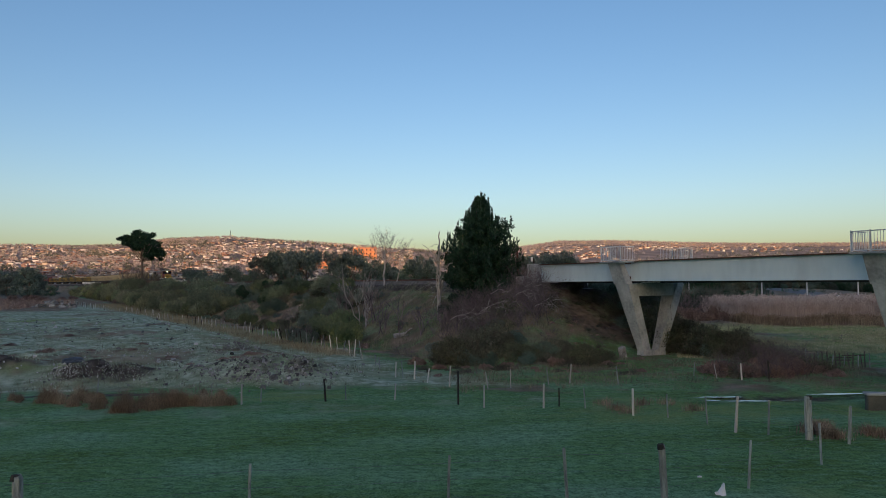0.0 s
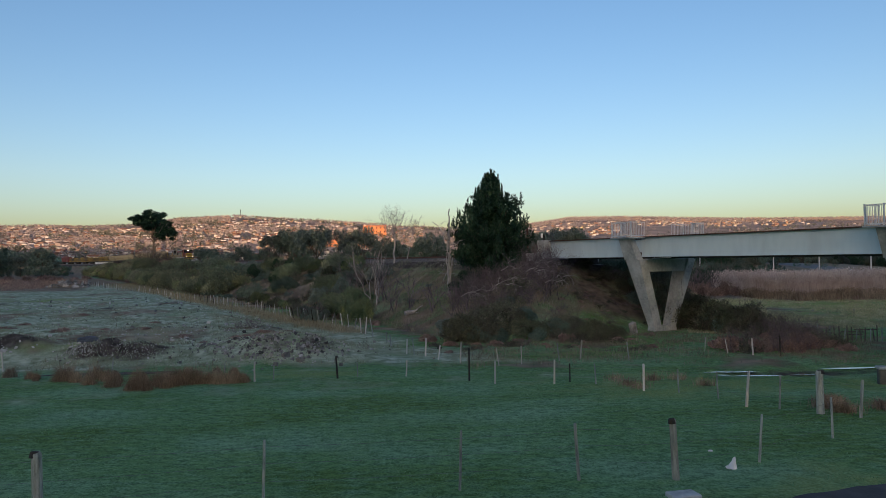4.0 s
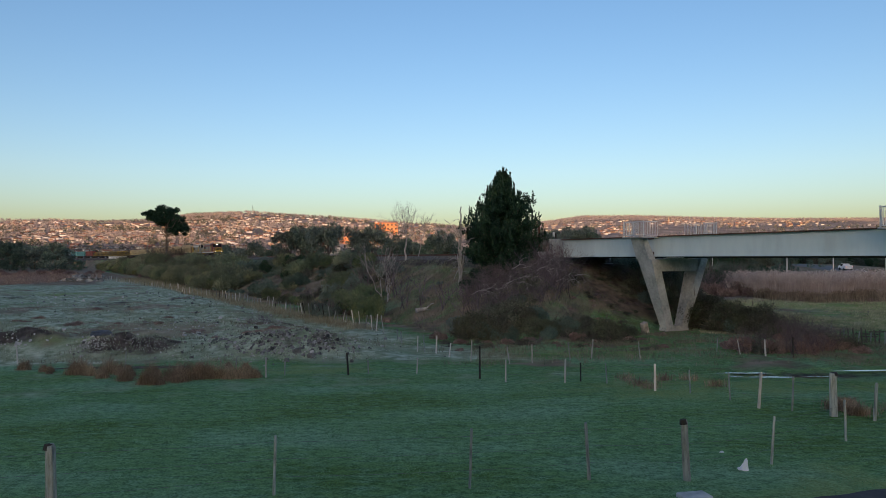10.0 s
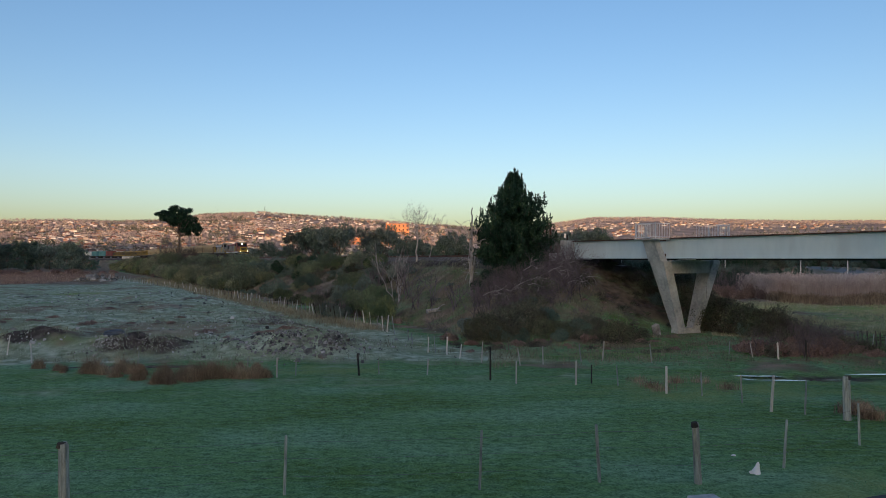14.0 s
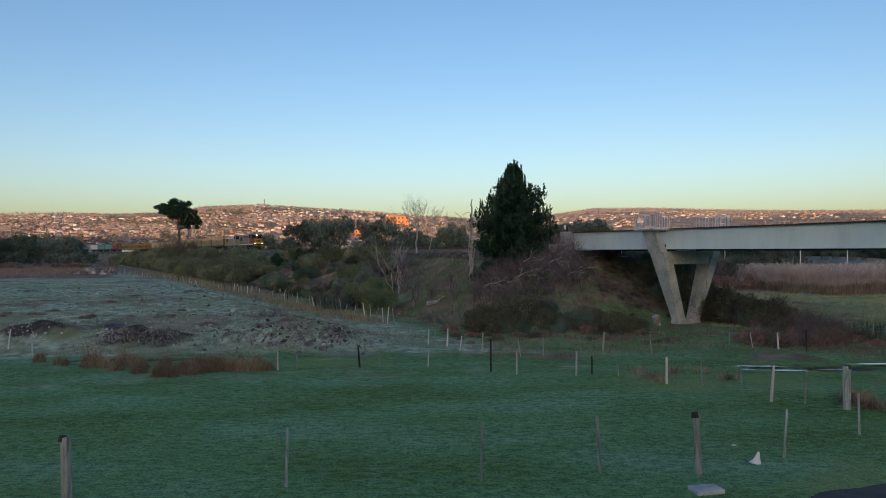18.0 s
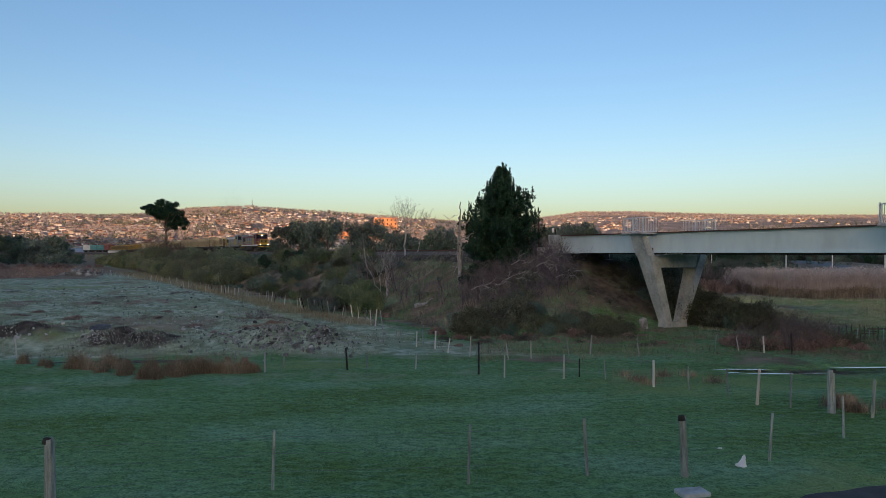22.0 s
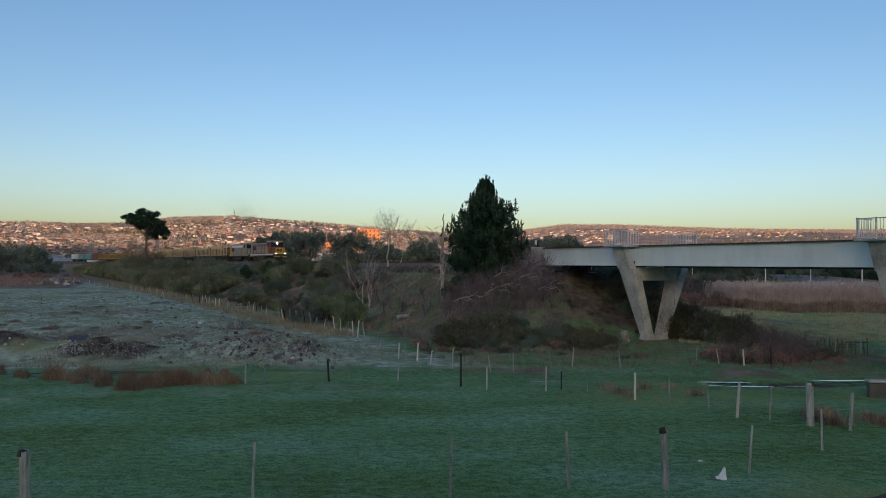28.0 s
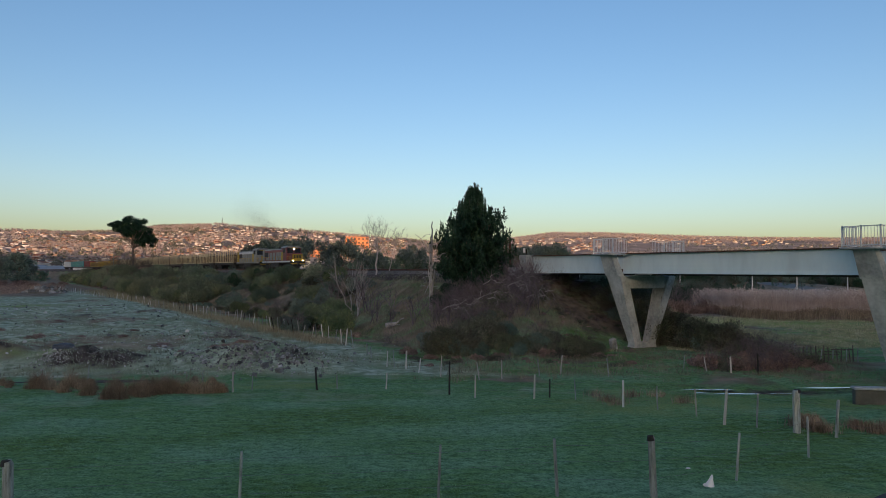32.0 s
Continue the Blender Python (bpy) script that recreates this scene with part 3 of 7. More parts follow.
def build_ground():
    front = np.radians(np.linspace(-44, 44, 520))
    back = np.radians(np.linspace(44, 316, 70)[1:-1])
    ang = np.concatenate([front, back])
    rad = np.concatenate([[0.0], np.geomspace(2, 14, 10), np.linspace(14.4, 62, 150), np.geomspace(62.6, 260, 120), np.geomspace(265, 4700, 110)])
    a, r = np.meshgrid(ang, rad)
    x, y = r * np.sin(a), r * np.cos(a)
    z = ground_z(x, y)
    n = len(ang)
    v = np.stack([x, y, z], -1).reshape(-1, 3)
    i, j = np.meshgrid(np.arange(len(rad) - 1), np.arange(n), indexing="ij")
    k = (j + 1) % n
    f = np.stack([i * n + j, (i + 1) * n + j, (i + 1) * n + k, i * n + k], -1).reshape(-1, 4)[:, ::-1]
    me = bpy.data.meshes.new("ground")
    me.from_pydata(v.tolist(), [], f.tolist())
    me.polygons.foreach_set("use_smooth", [True] * len(me.polygons))
    X, Y = v[:, 0], v[:, 1]
    d = (X - track_x(Y)) * 0.8836
    # what grows where: short green paddock, frosted rough field, brown growth, bare spoil
    edge = 33.5 + 0.9 * fbm(X / 4, Y / 4, 51) - 0.13 * np.clip(X, -5, 14)
    right = step(0.5, 5, X + 0.53 * (Y - 40))
    wild = step(edge - 1, edge + 1.5, Y)
    slope = (1 - step(10.5, 14.5, np.abs(d))) * step(30, 36, Y) * (1 - step(500, 700, Y))
    s = (X - BRIDGE[0]) * ALONG[0] + (Y - BRIDGE[1]) * ALONG[1]
    slope = slope * step(-2.5, 3.5, s)
    frost = wild * step(32, 39, Y + 2.5 * fbm(X / 5, Y / 5, 54)) * (1 - right) * (1 - slope) * (1.05 + 0.75 * fbm(X / 6, Y / 9, 55)) * (1 - 0.25 * step(-15, -6, X + 0.35 * (Y - 45)))
    frost = np.maximum(frost, step(19, 31, Y + 0.25 * X * -1) * (1 - wild) * (0.30 + 0.15 * fbm(X / 5, Y / 5, 57)))
    frost = np.maximum(frost, right * step(46, 52, Y) * (1 - step(70, 90, Y)) * step(-0.1, 0.6, fbm(X / 5, Y / 4, 58)) * 0.5)
    brown = wild * step(0.1, 0.5, fbm(X / 5, Y / 5, 61)) * 0.6
    for mx, my, rx, ry in ((-21.5, 42.2, 5.5, 0.9), (-18.0, 45.0, 5.0, 0.9), (-12.0, 49.5, 1.6, 0.8), (-9.0, 45.5, 2.0, 0.8)):
        brown = np.maximum(brown, np.exp(-(((X - mx) / rx) ** 2 + ((Y - my - 0.25 * (X - mx)) / ry) ** 2) ** 2) * (0.95 + 0.3 * fbm(X, Y, 68)))
    brown = np.maximum(brown, wild * right * (0.16 + 0.45 * fbm(X / 2.2, Y / 2.2, 65)))
    brown = np.maximum(brown, step(135, 185, Y - 0.35 * (X + 110) + 22 * fbm(X / 30, Y / 30, 63)) * (1 - step(600, 750, Y)) * (1 - right) * 0.9)
    brown = np.maximum(brown, slope * (0.46 + 0.14 * step(4, 8, X) + 0.45 * fbm(X / 3, Y / 3, 62)))
    brown = np.maximum(brown, right * step(44, 50, Y) * (1 - step(72, 80, Y)) * (0.50 + 0.5 * fbm(X / 6, Y / 3, 64)))
    brown = np.maximum(brown, step(600, 800, np.hypot(X, Y)))
    brown = np.maximum(brown, step(74, 82, Y) * right * (1 - step(250, 300, Y)) * 0.8)
    brown = np.maximum(brown, step(124, 150, Y + 12 * fbm(X / 8, Y / 14, 71)) * (1 - step(-0.47, -0.43, X / np.maximum(Y, 1))) * (1 - step(600, 700, Y)) * (0.85 + 0.2 * fbm(X / 9, Y / 9, 70)) * (Y > 0))
    bare = np.zeros_like(X)
    for mx, my, rx, ry in ((-16.0, 38.4, 3.0, 1.6), (-6.6, 39.4, 2.6, 1.6), (-22.2, 39.4, 2.0, 1.2), (-75.0, 158.0, 3.4, 2.2), (-61, 142, 6, 4.5), (-33, 75, 4.5, 2.6), (-43, 82, 8, 2.6), (-14, 33.8, 5, 0.5), (-27, 60, 5, 1.2), (-9.5, 50, 2.4, 0.7), (-24, 106, 4, 5)):
        bare = np.maximum(bare, np.exp(-(((X - mx) / rx) ** 2 + ((Y - my) / ry) ** 2) ** 2))
    bare = np.where((Y > 45) & (Y < 155), bare * (0.5 + 0.45 * fbm(X / 1.5, Y / 1.5, 67)), bare)
    bare = bare * (1 - 0.35 * np.exp(-((X + 6.6) / 3) ** 2 - ((Y - 39.4) / 2) ** 2))
    bare = np.maximum(bare * (0.75 + 0.5 * fbm(X, Y, 66)), (1 - step(3.0, 4.2, np.abs(d))) * step(52, 58, Y) * (1 - step(500, 600, Y)))
    bare = np.maximum(bare, np.exp(-(((X - 16.5) / 4.5) ** 2 + ((Y - 31.6) / 0.7) ** 2) ** 2) * 0.62)
    s = (X - BRIDGE[0]) * ALONG[0] + (Y - BRIDGE[1]) * ALONG[1]
    # bare soil under the first span, which also paints in the deck's shade
    bare = np.maximum(bare, step(0, 3, s) * (1 - step(9, 11, s)) * (1 - step(2.6, 4.2, np.abs(d))) * 0.55)
    lay = me.attributes.new("cover", "FLOAT_COLOR", "POINT")
    lay.data.foreach_set("color", np.stack([np.clip(frost, 0, 1), np.clip(brown, 0, 1), np.clip(bare, 0, 1), step(620, 800, np.hypot(X, Y))], -1).reshape(-1))
    # lush wet grass: round the hollow, along the field's foot and in patches before the reeds
    lush = np.zeros_like(X)
    for mx, my, rx, ry, k in ((13, 28.5, 9, 4.0, 0.75), (38, 75, 12, 8.5, 0.95), (33, 60, 15, 12, 0.6), (24, 52, 6, 4, 0.5), (-19.0, 38.9, 5, 1.0, 0.45), (-48, 97, 13, 6, 0.6), (-6, 33, 5, 1.6, 0.55), (10, 15.5, 6, 2.2, 0.55), (12, 38.5, 8, 1.6, 0.5)):
        lush = np.maximum(lush, k * np.exp(-((X - mx) / rx) ** 2 - ((Y - my) / ry) ** 2))
    wet = me.attributes.new("lush", "FLOAT", "POINT")
    wet.data.foreach_set("value", np.clip(lush * (0.9 + 0.7 * fbm(X / 3, Y / 3, 69)), 0, 1))
    me.materials.append(ground_material())
    return tagged(new("ground", me), "rough grass land with frosted fields and a railway bank", "ground", kind="structure")


def ground_material():
    m = bpy.data.materials.new("pasture")
    m.use_nodes = True
    n, l = m.node_tree.nodes, m.node_tree.links
    b = n["Principled BSDF"]
    geo = n.new("ShaderNodeNewGeometry")
    att = n.new("ShaderNodeAttribute")
    att.attribute_name = "cover"
    sep = n.new("ShaderNodeSeparateColor")
    l.new(att.outputs["Color"], sep.inputs[0])

    def tex(scale, detail=6, stretch=None):
        t = n.new("ShaderNodeTexNoise")
        t.inputs["Scale"].default_value, t.inputs["Detail"].default_value = scale, detail
        if stretch:
            mp = n.new("ShaderNodeMapping")
            mp.inputs[3].default_value = stretch
            l.new(geo.outputs["Position"], mp.inputs[0])
            l.new(mp.outputs[0], t.inputs["Vector"])
        else:
            l.new(geo.outputs["Position"], t.inputs["Vector"])
        return t.outputs[0]

    def ramp(src, stops):
        r = n.new("ShaderNodeValToRGB")
        while len(r.color_ramp.elements) < len(stops):
            r.color_ramp.elements.new(0.5)
        for el, (p, c) in zip(r.color_ramp.elements, stops):
            el.position, el.color = p, (*c, 1)
        l.new(src, r.inputs[0])
        return r.outputs[0]

    def mix(f, a, c, kind="MIX"):
        x = n.new("ShaderNodeMix")
        x.data_type, x.blend_type = "RGBA", kind
        if isinstance(f, float):
            x.inputs[0].default_value = f
        else:
            l.new(f, x.inputs[0])
        l.new(a, x.inputs[6])
        l.new(c, x.inputs[7])
        return x.outputs[2]

    def math_node(op, a, c):
        x = n.new("ShaderNodeMath")
        x.operation = op
        for k, w in enumerate((a, c)):
            if isinstance(w, float):
                x.inputs[k].default_value = w
            else:
                l.new(w, x.inputs[k])
        return x.outputs[0]

    broad, mid, fine = tex(0.22, 6, (0.6, 1.5, 1)), tex(2.6, 8, (0.6, 1.3, 1)), tex(14, 8)
    green = ramp(broad, [(0.36, (0.105, 0.205, 0.062)), (0.50, (0.138, 0.28, 0.115)), (0.64, (0.185, 0.34, 0.195))])
    green = mix(ramp(mid, [(0.45, (0, 0, 0)), (0.72, (0.85, 0.85, 0.85))]), green, ramp(fine, [(0.3, (0.105, 0.225, 0.105)), (0.7, (0.19, 0.345, 0.215))]))
    green = mix(1.0, green, ramp(math_node("MULTIPLY", math_node("ADD", fine, tex(4.2, 7, (0.8, 1.2, 1))), 0.5), [(0.40, (0.60, 0.63, 0.58)), (0.5, (1.0, 1.0, 1.0)), (0.61, (1.38, 1.34, 1.35))]), "MULTIPLY")
    frosty = ramp(tex(1.7, 9), [(0.34, (0.19, 0.25, 0.16)), (0.5, (0.36, 0.44, 0.33)), (0.66, (0.54, 0.62, 0.50))])
    frosty = mix(ramp(tex(0.35, 7, (0.7, 1.5, 1)), [(0.47, (0, 0, 0)), (0.60, (0.8, 0.8, 0.8))]), frosty, ramp(fine, [(0.3, (0.19, 0.24, 0.145)), (0.7, (0.33, 0.385, 0.265))]))
    dead = ramp(tex(0.5, 7), [(0.32, (0.13, 0.125, 0.085)), (0.5, (0.22, 0.18, 0.135)), (0.68, (0.34, 0.275, 0.215))])
    soil = ramp(tex(2.2, 8), [(0.3, (0.042, 0.038, 0.036)), (0.5, (0.085, 0.074, 0.067)), (0.7, (0.15, 0.135, 0.125))])

    def mask(ch, noise_out, sharp=2.6):
        t = math_node("MULTIPLY_ADD", noise_out, 0.9)
        t.node.inputs[2].default_value = -0.45
        u = math_node("ADD", sep.outputs[ch], t)
        u = math_node("SUBTRACT", u, 0.5)
        u = math_node("MULTIPLY", u, sharp)
        u = math_node("ADD", u, 0.5)
        u.node.use_clamp = True
        return u

    wet = n.new("ShaderNodeAttribute")
    wet.attribute_name = "lush"
    patch = ramp(math_node("MULTIPLY", math_node("ADD", wet.outputs["Fac"], tex(0.7, 6)), 0.5), [(0.38, (0, 0, 0)), (0.60, (1, 1, 1))])
    fresh = ramp(fine, [(0.3, (0.165, 0.25, 0.085)), (0.7, (0.285, 0.385, 0.155))])
    col = mix(mask(0, tex(0.45, 6)), green, frosty)
    col = mix(mask(1, tex(0.6, 6)), col, dead)
    col = mix(patch, col, fresh)
    col = mix(mask(2, tex(1.4, 6)), col, soil)
    winter = ramp(tex(0.012, 6), [(0.35, (0.19, 0.165, 0.15)), (0.5, (0.28, 0.24, 0.215)), (0.65, (0.37, 0.32, 0.275))])
    col = mix(att.outputs["Alpha"], col, winter)
    l.new(col, b.inputs["Base Color"])
    b.inputs["Roughness"].default_value = 0.95
    b.inputs["Specular IOR Level"].default_value = 0.1
    bp = n.new("ShaderNodeBump")
    bp.inputs["Strength"].default_value, bp.inputs["Distance"].default_value = 0.9, 0.10
    l.new(math_node("ADD", mid, fine), bp.inputs["Height"])
    l.new(bp.outputs[0], b.inputs["Normal"])
    return m


build_ground()


# ---- the railway bridge ----
BRIDGE_TURN = math.degrees(math.atan2(ALONG[1], ALONG[0]))     # local x runs away along the track, local y to the viewer's side


def hexa(acc, bottom, top):
    """A block between two four-cornered outlines given as (x0, x1, y0, y1, z)."""
    v = []
    for x0, x1, y0, y1, z in (bottom, top):
        v += [(x0, y0, z), (x1, y0, z), (x1, y1, z), (x0, y1, z)]
    return acc.add(v, [(3, 2, 1, 0), (4, 5, 6, 7), (0, 1, 5, 4), (1, 2, 6, 5), (2, 3, 7, 6), (3, 0, 4, 7)])


def railing(parent, x0, x1, y0, y1, z):
    """A balustrade round three sides of a refuge: two ends and the outer side at y1."""
    rails = []
    for h in (0.95, 0.08):
        rail = Acc()
        rails.append(rail)
        rail.box((x1 - x0 + 0.05, 0.05, 0.05), ((x0 + x1) / 2, y1, z + h))
        for x in (x0, x1):
            rail.box((0.05, abs(y1 - y0), 0.05), (x, (y0 + y1) / 2, z + h))
    r = part("railing", rails[0], M["galv"], parent, "galvanised steel balustrade")
    part("bottom_rail", rails[1], M["galv"], r)
    bar = Acc().box((0.018, 0.018, 0.9), (0, 0, 0.45)).mesh("baluster", M["galv"])
    stout = Acc().box((0.06, 0.06, 1.0), (0, 0, 0.5)).mesh("railing_post", M["galv"])
    spots = [(x, y1) for x in np.arange(x0, x1 + 0.01, 0.14)] + [(x, y) for x in (x0, x1) for y in np.arange(min(y0, y1), max(y0, y1), 0.14)]
    for x, y in spots:
        part("baluster", bar, None, r).location = (x, y, z + 0.06)
    for x in (x0, (x0 + x1) / 2, x1):
        part("railing_post", stout, None, r).location = (x, y1, z)


def build_bridge():
    b = thing("railway_bridge", "grey steel girder railway bridge on concrete v-shaped piers", "bridge",
              pose(BRIDGE[0], BRIDGE[1], 0, 0, 0, BRIDGE_TURN))
    spans = ((0.3, 9.2), (-16.5, -0.3), (-26.0, -17.1))
    for x0, x1 in spans:
        for y in (2.0, -2.0):
            g = Acc()
            m, w = (x0 + x1) / 2, x1 - x0
            g.box((w, 0.03, 1.22), (m, y, 5.63))
            g.box((w, 0.34, 0.045), (m, y, 5.0))
            o = part("girder", g, M["steel_grey"], b)
            part("top_flange", Acc().box((w, 0.40, 0.07), (m, y, 6.27), chamfer=0.01), M["rust"], o, "rust-brown top flange")
            stiff = Acc().box((0.016, 0.15, 1.2)).mesh("stiffener", M["steel_grey"])
            for x in np.arange(x0 + 0.3, x1, 1.9):
                part("stiffener", stiff, None, o).location = (x, y - math.copysign(0.09, y), 5.63)
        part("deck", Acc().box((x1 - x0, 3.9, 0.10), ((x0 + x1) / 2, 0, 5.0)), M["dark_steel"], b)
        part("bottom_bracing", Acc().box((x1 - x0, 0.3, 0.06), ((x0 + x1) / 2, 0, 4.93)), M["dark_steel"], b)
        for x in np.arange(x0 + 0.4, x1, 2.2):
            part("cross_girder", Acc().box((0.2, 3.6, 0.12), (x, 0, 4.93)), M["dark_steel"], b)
    for px in (0.0, -16.8):
        pier = part("pier", hexa(Acc(), (px - 0.34, px + 0.34, -1.12, 1.12, -0.6), (px - 0.30, px + 0.30, -0.98, 0.98, 0.42)), M["concrete"], b,
                    "v-shaped weathered concrete pier")
        for sgn in (1, -1):
            leg = Acc()
            lo, hi = sorted((0.32 * sgn, 0.98 * sgn)), sorted((1.90 * sgn, 2.56 * sgn))
            hexa(leg, (px - 0.28, px + 0.28, *lo, 0.38), (px - 0.62, px + 0.62, *hi, 4.80))
            part("pier_leg", leg, M["concrete"], pier)
            head = Acc()
            lo, hi = sorted((2.05 * sgn, 2.62 * sgn)), sorted((2.60 * sgn, 3.05 * sgn))
            hexa(head, (px - 0.46, px + 0.66, *lo, 4.80), (px - 0.26, px + 0.74, *hi, 6.17))
            part("leg_head", head, M["concrete"], pier)
            part("refuge_slab", Acc().box((1.95, 1.35, 0.10), (px + 0.2, sgn * 2.72, 6.22), chamfer=0.015), M["concrete"], pier)
            railing(b, px - 0.68, px + 1.08, sgn * 2.1, sgn * 3.3, 6.27)
        part("cross_beam", Acc().box((0.95, 3.5, 0.82), (px, 0, 4.42), chamfer=0.03), M["concrete"], pier)
    pipe = Acc()
    pipe.tube([(-2.4, 1.6, 4.93), (-1.2, 1.6, 4.90), (-0.7, 1.6, 4.86)], 0.03, 6)
    for x in (-2.3, -1.0):
        pipe.box((0.04, 0.04, 0.2), (x, 1.6, 4.97))
    part("drain_pipe", pipe, M["white_paint"], b, "short white drain pipe")
    ab = part("abutment", Acc().box((1.1, 5.6, 2.2), (9.85, 0, 3.85), chamfer=0.04), M["concrete"], b)
    part("bearing_shelf", Acc().box((1.0, 5.2, 0.5), (9.0, 0, 4.2), chamfer=0.03), M["concrete"], ab)
    for sgn in (1, -1):
        part("end_pilaster", Acc().box((0.9, 0.75, 2.9), (9.75, sgn * 2.25, 4.9), chamfer=0.04), M["concrete"], ab)
        part("wing_wall", Acc().box((1.5, 0.35, 2.0), (10.9, sgn * 2.42, 4.4), chamfer=0.03), M["concrete"], ab)
    part("bearing_pad", Acc().box((0.5, 4.4, 0.4), (9.0, 0, 4.68)), M["dark_steel"], ab)


def sweep(acc, outline, s0, s1, ds):
    """An outline in (across, z) drawn along the rails from s0 to s1."""
    rows = []
    for s in np.arange(s0, s1 + 0.01, ds):
        x, y, h = track_at(s)
        c, k = math.cos(radians(h)), math.sin(radians(h))
        rows.append([(x - a * k, y + a * c, z) for a, z in outline])
    n, m = len(rows), len(outline)
    return acc.add(np.array(rows).reshape(-1, 3), [(i * m + j, i * m + (j + 1) % m, (i + 1) * m + (j + 1) % m, (i + 1) * m + j) for i in range(n - 1) for j in range(m)])


def build_track():
    t = thing("railway_track", "single railway track with rusty steel rails on ballast", "railway track", kind="structure")
    for g in (0.565, -0.565):
        part("rail", sweep(Acc(), [(g - 0.065, RAIL_Z - 0.16), (g + 0.065, RAIL_Z - 0.16), (g + 0.033, RAIL_Z - 0.12), (g + 0.033, RAIL_Z), (g - 0.033, RAIL_Z), (g - 0.033, RAIL_Z - 0.12)], -28, 620, 6), M["rust"], t)
    ties = Acc()
    for s in np.arange(-28, 620, 0.7):
        x, y, h = track_at(s)
        ties.box((0.23, 2.1, 0.12), (0, 0, 0), pose(x, y, RAIL_Z - 0.22, 0, 0, h))
    tagged(part("sleepers", ties, M["wood_dark"], t), kind="stuff")
    part("ballast", sweep(Acc(), [(-1.9, RAIL_Z - 0.9), (1.9, RAIL_Z - 0.9), (1.35, RAIL_Z - 0.19), (-1.35, RAIL_Z - 0.19)], 12.8, 620, 6), M["ballast"], t)


build_bridge()
build_track()


# ---- fences ----
def on_ground(x, y):
    return float(ground_z(x, y))


def post_mesh(kind, h, r, seed):
    """Split or round wooden posts, each a little crooked, with a worn top."""
    rs = np.random.RandomState(seed)
    a = Acc()
    lean = rs.uniform(-0.03, 0.03, 2) * h
    pts = [(lean[0] * t + rs.uniform(-0.2, 0.2) * r, lean[1] * t, -0.35 + (h + 0.35) * t) for t in (0, 0.35, 0.7, 0.97, 1.0)]
    a.tube(pts, [r * 1.05, r, r * 0.95, r * 0.93, r * 0.72], 7 if kind != "stake" else 5)
    return a


def fence(label, spots, wires, mat, sag=0.02):
    """spots: x, y, height, radius, material key. wires: heights as a share of the post."""
    f = thing("fence", label, "fence", pose(spots[0][0], spots[0][1], 0))
    ox, oy = spots[0][:2]
    for i, (x, y, h, r, key) in enumerate(spots):
        z = on_ground(x, y)
        p = part("post", post_mesh("stake" if r < 0.04 else "post", h, r, i + int(abs(x) * 10)), M[key or mat], f)
        p.location = (x - ox, y - oy, z)
        if 0.08 < r < 0.12:
            part("mossy_top", Acc().tube([(0, 0, h * 0.93), (0.01, 0, h + 0.015)], [r * 1.06, r * 0.8], 7), M["wood_dark"], p, "dark mossy end grain")
        lean = 11 if 0.02 < r < 0.046 and y > 33 else 4
        p.rotation_euler = (radians(random.uniform(-lean, lean)), radians(random.uniform(-lean, lean)), random.uniform(0, 3))
    for w in wires:
        a = Acc()
        pts = []
        for (xa, ya, ha, *_), (xb, yb, hb, *_) in zip(spots, spots[1:]):
            za, zb = on_ground(xa, ya) + ha * w, on_ground(xb, yb) + hb * w
            for t in (0, 0.5):
                pts.append((xa + (xb - xa) * t - ox, ya + (yb - ya) * t - oy, za + (zb - za) * t - sag * (t > 0)))
        pts.append((xb - ox, yb - oy, zb))
        a.tube(pts, 0.0035, 3, cap=False)
        part("wire", a, M["wire"], f)
    return f


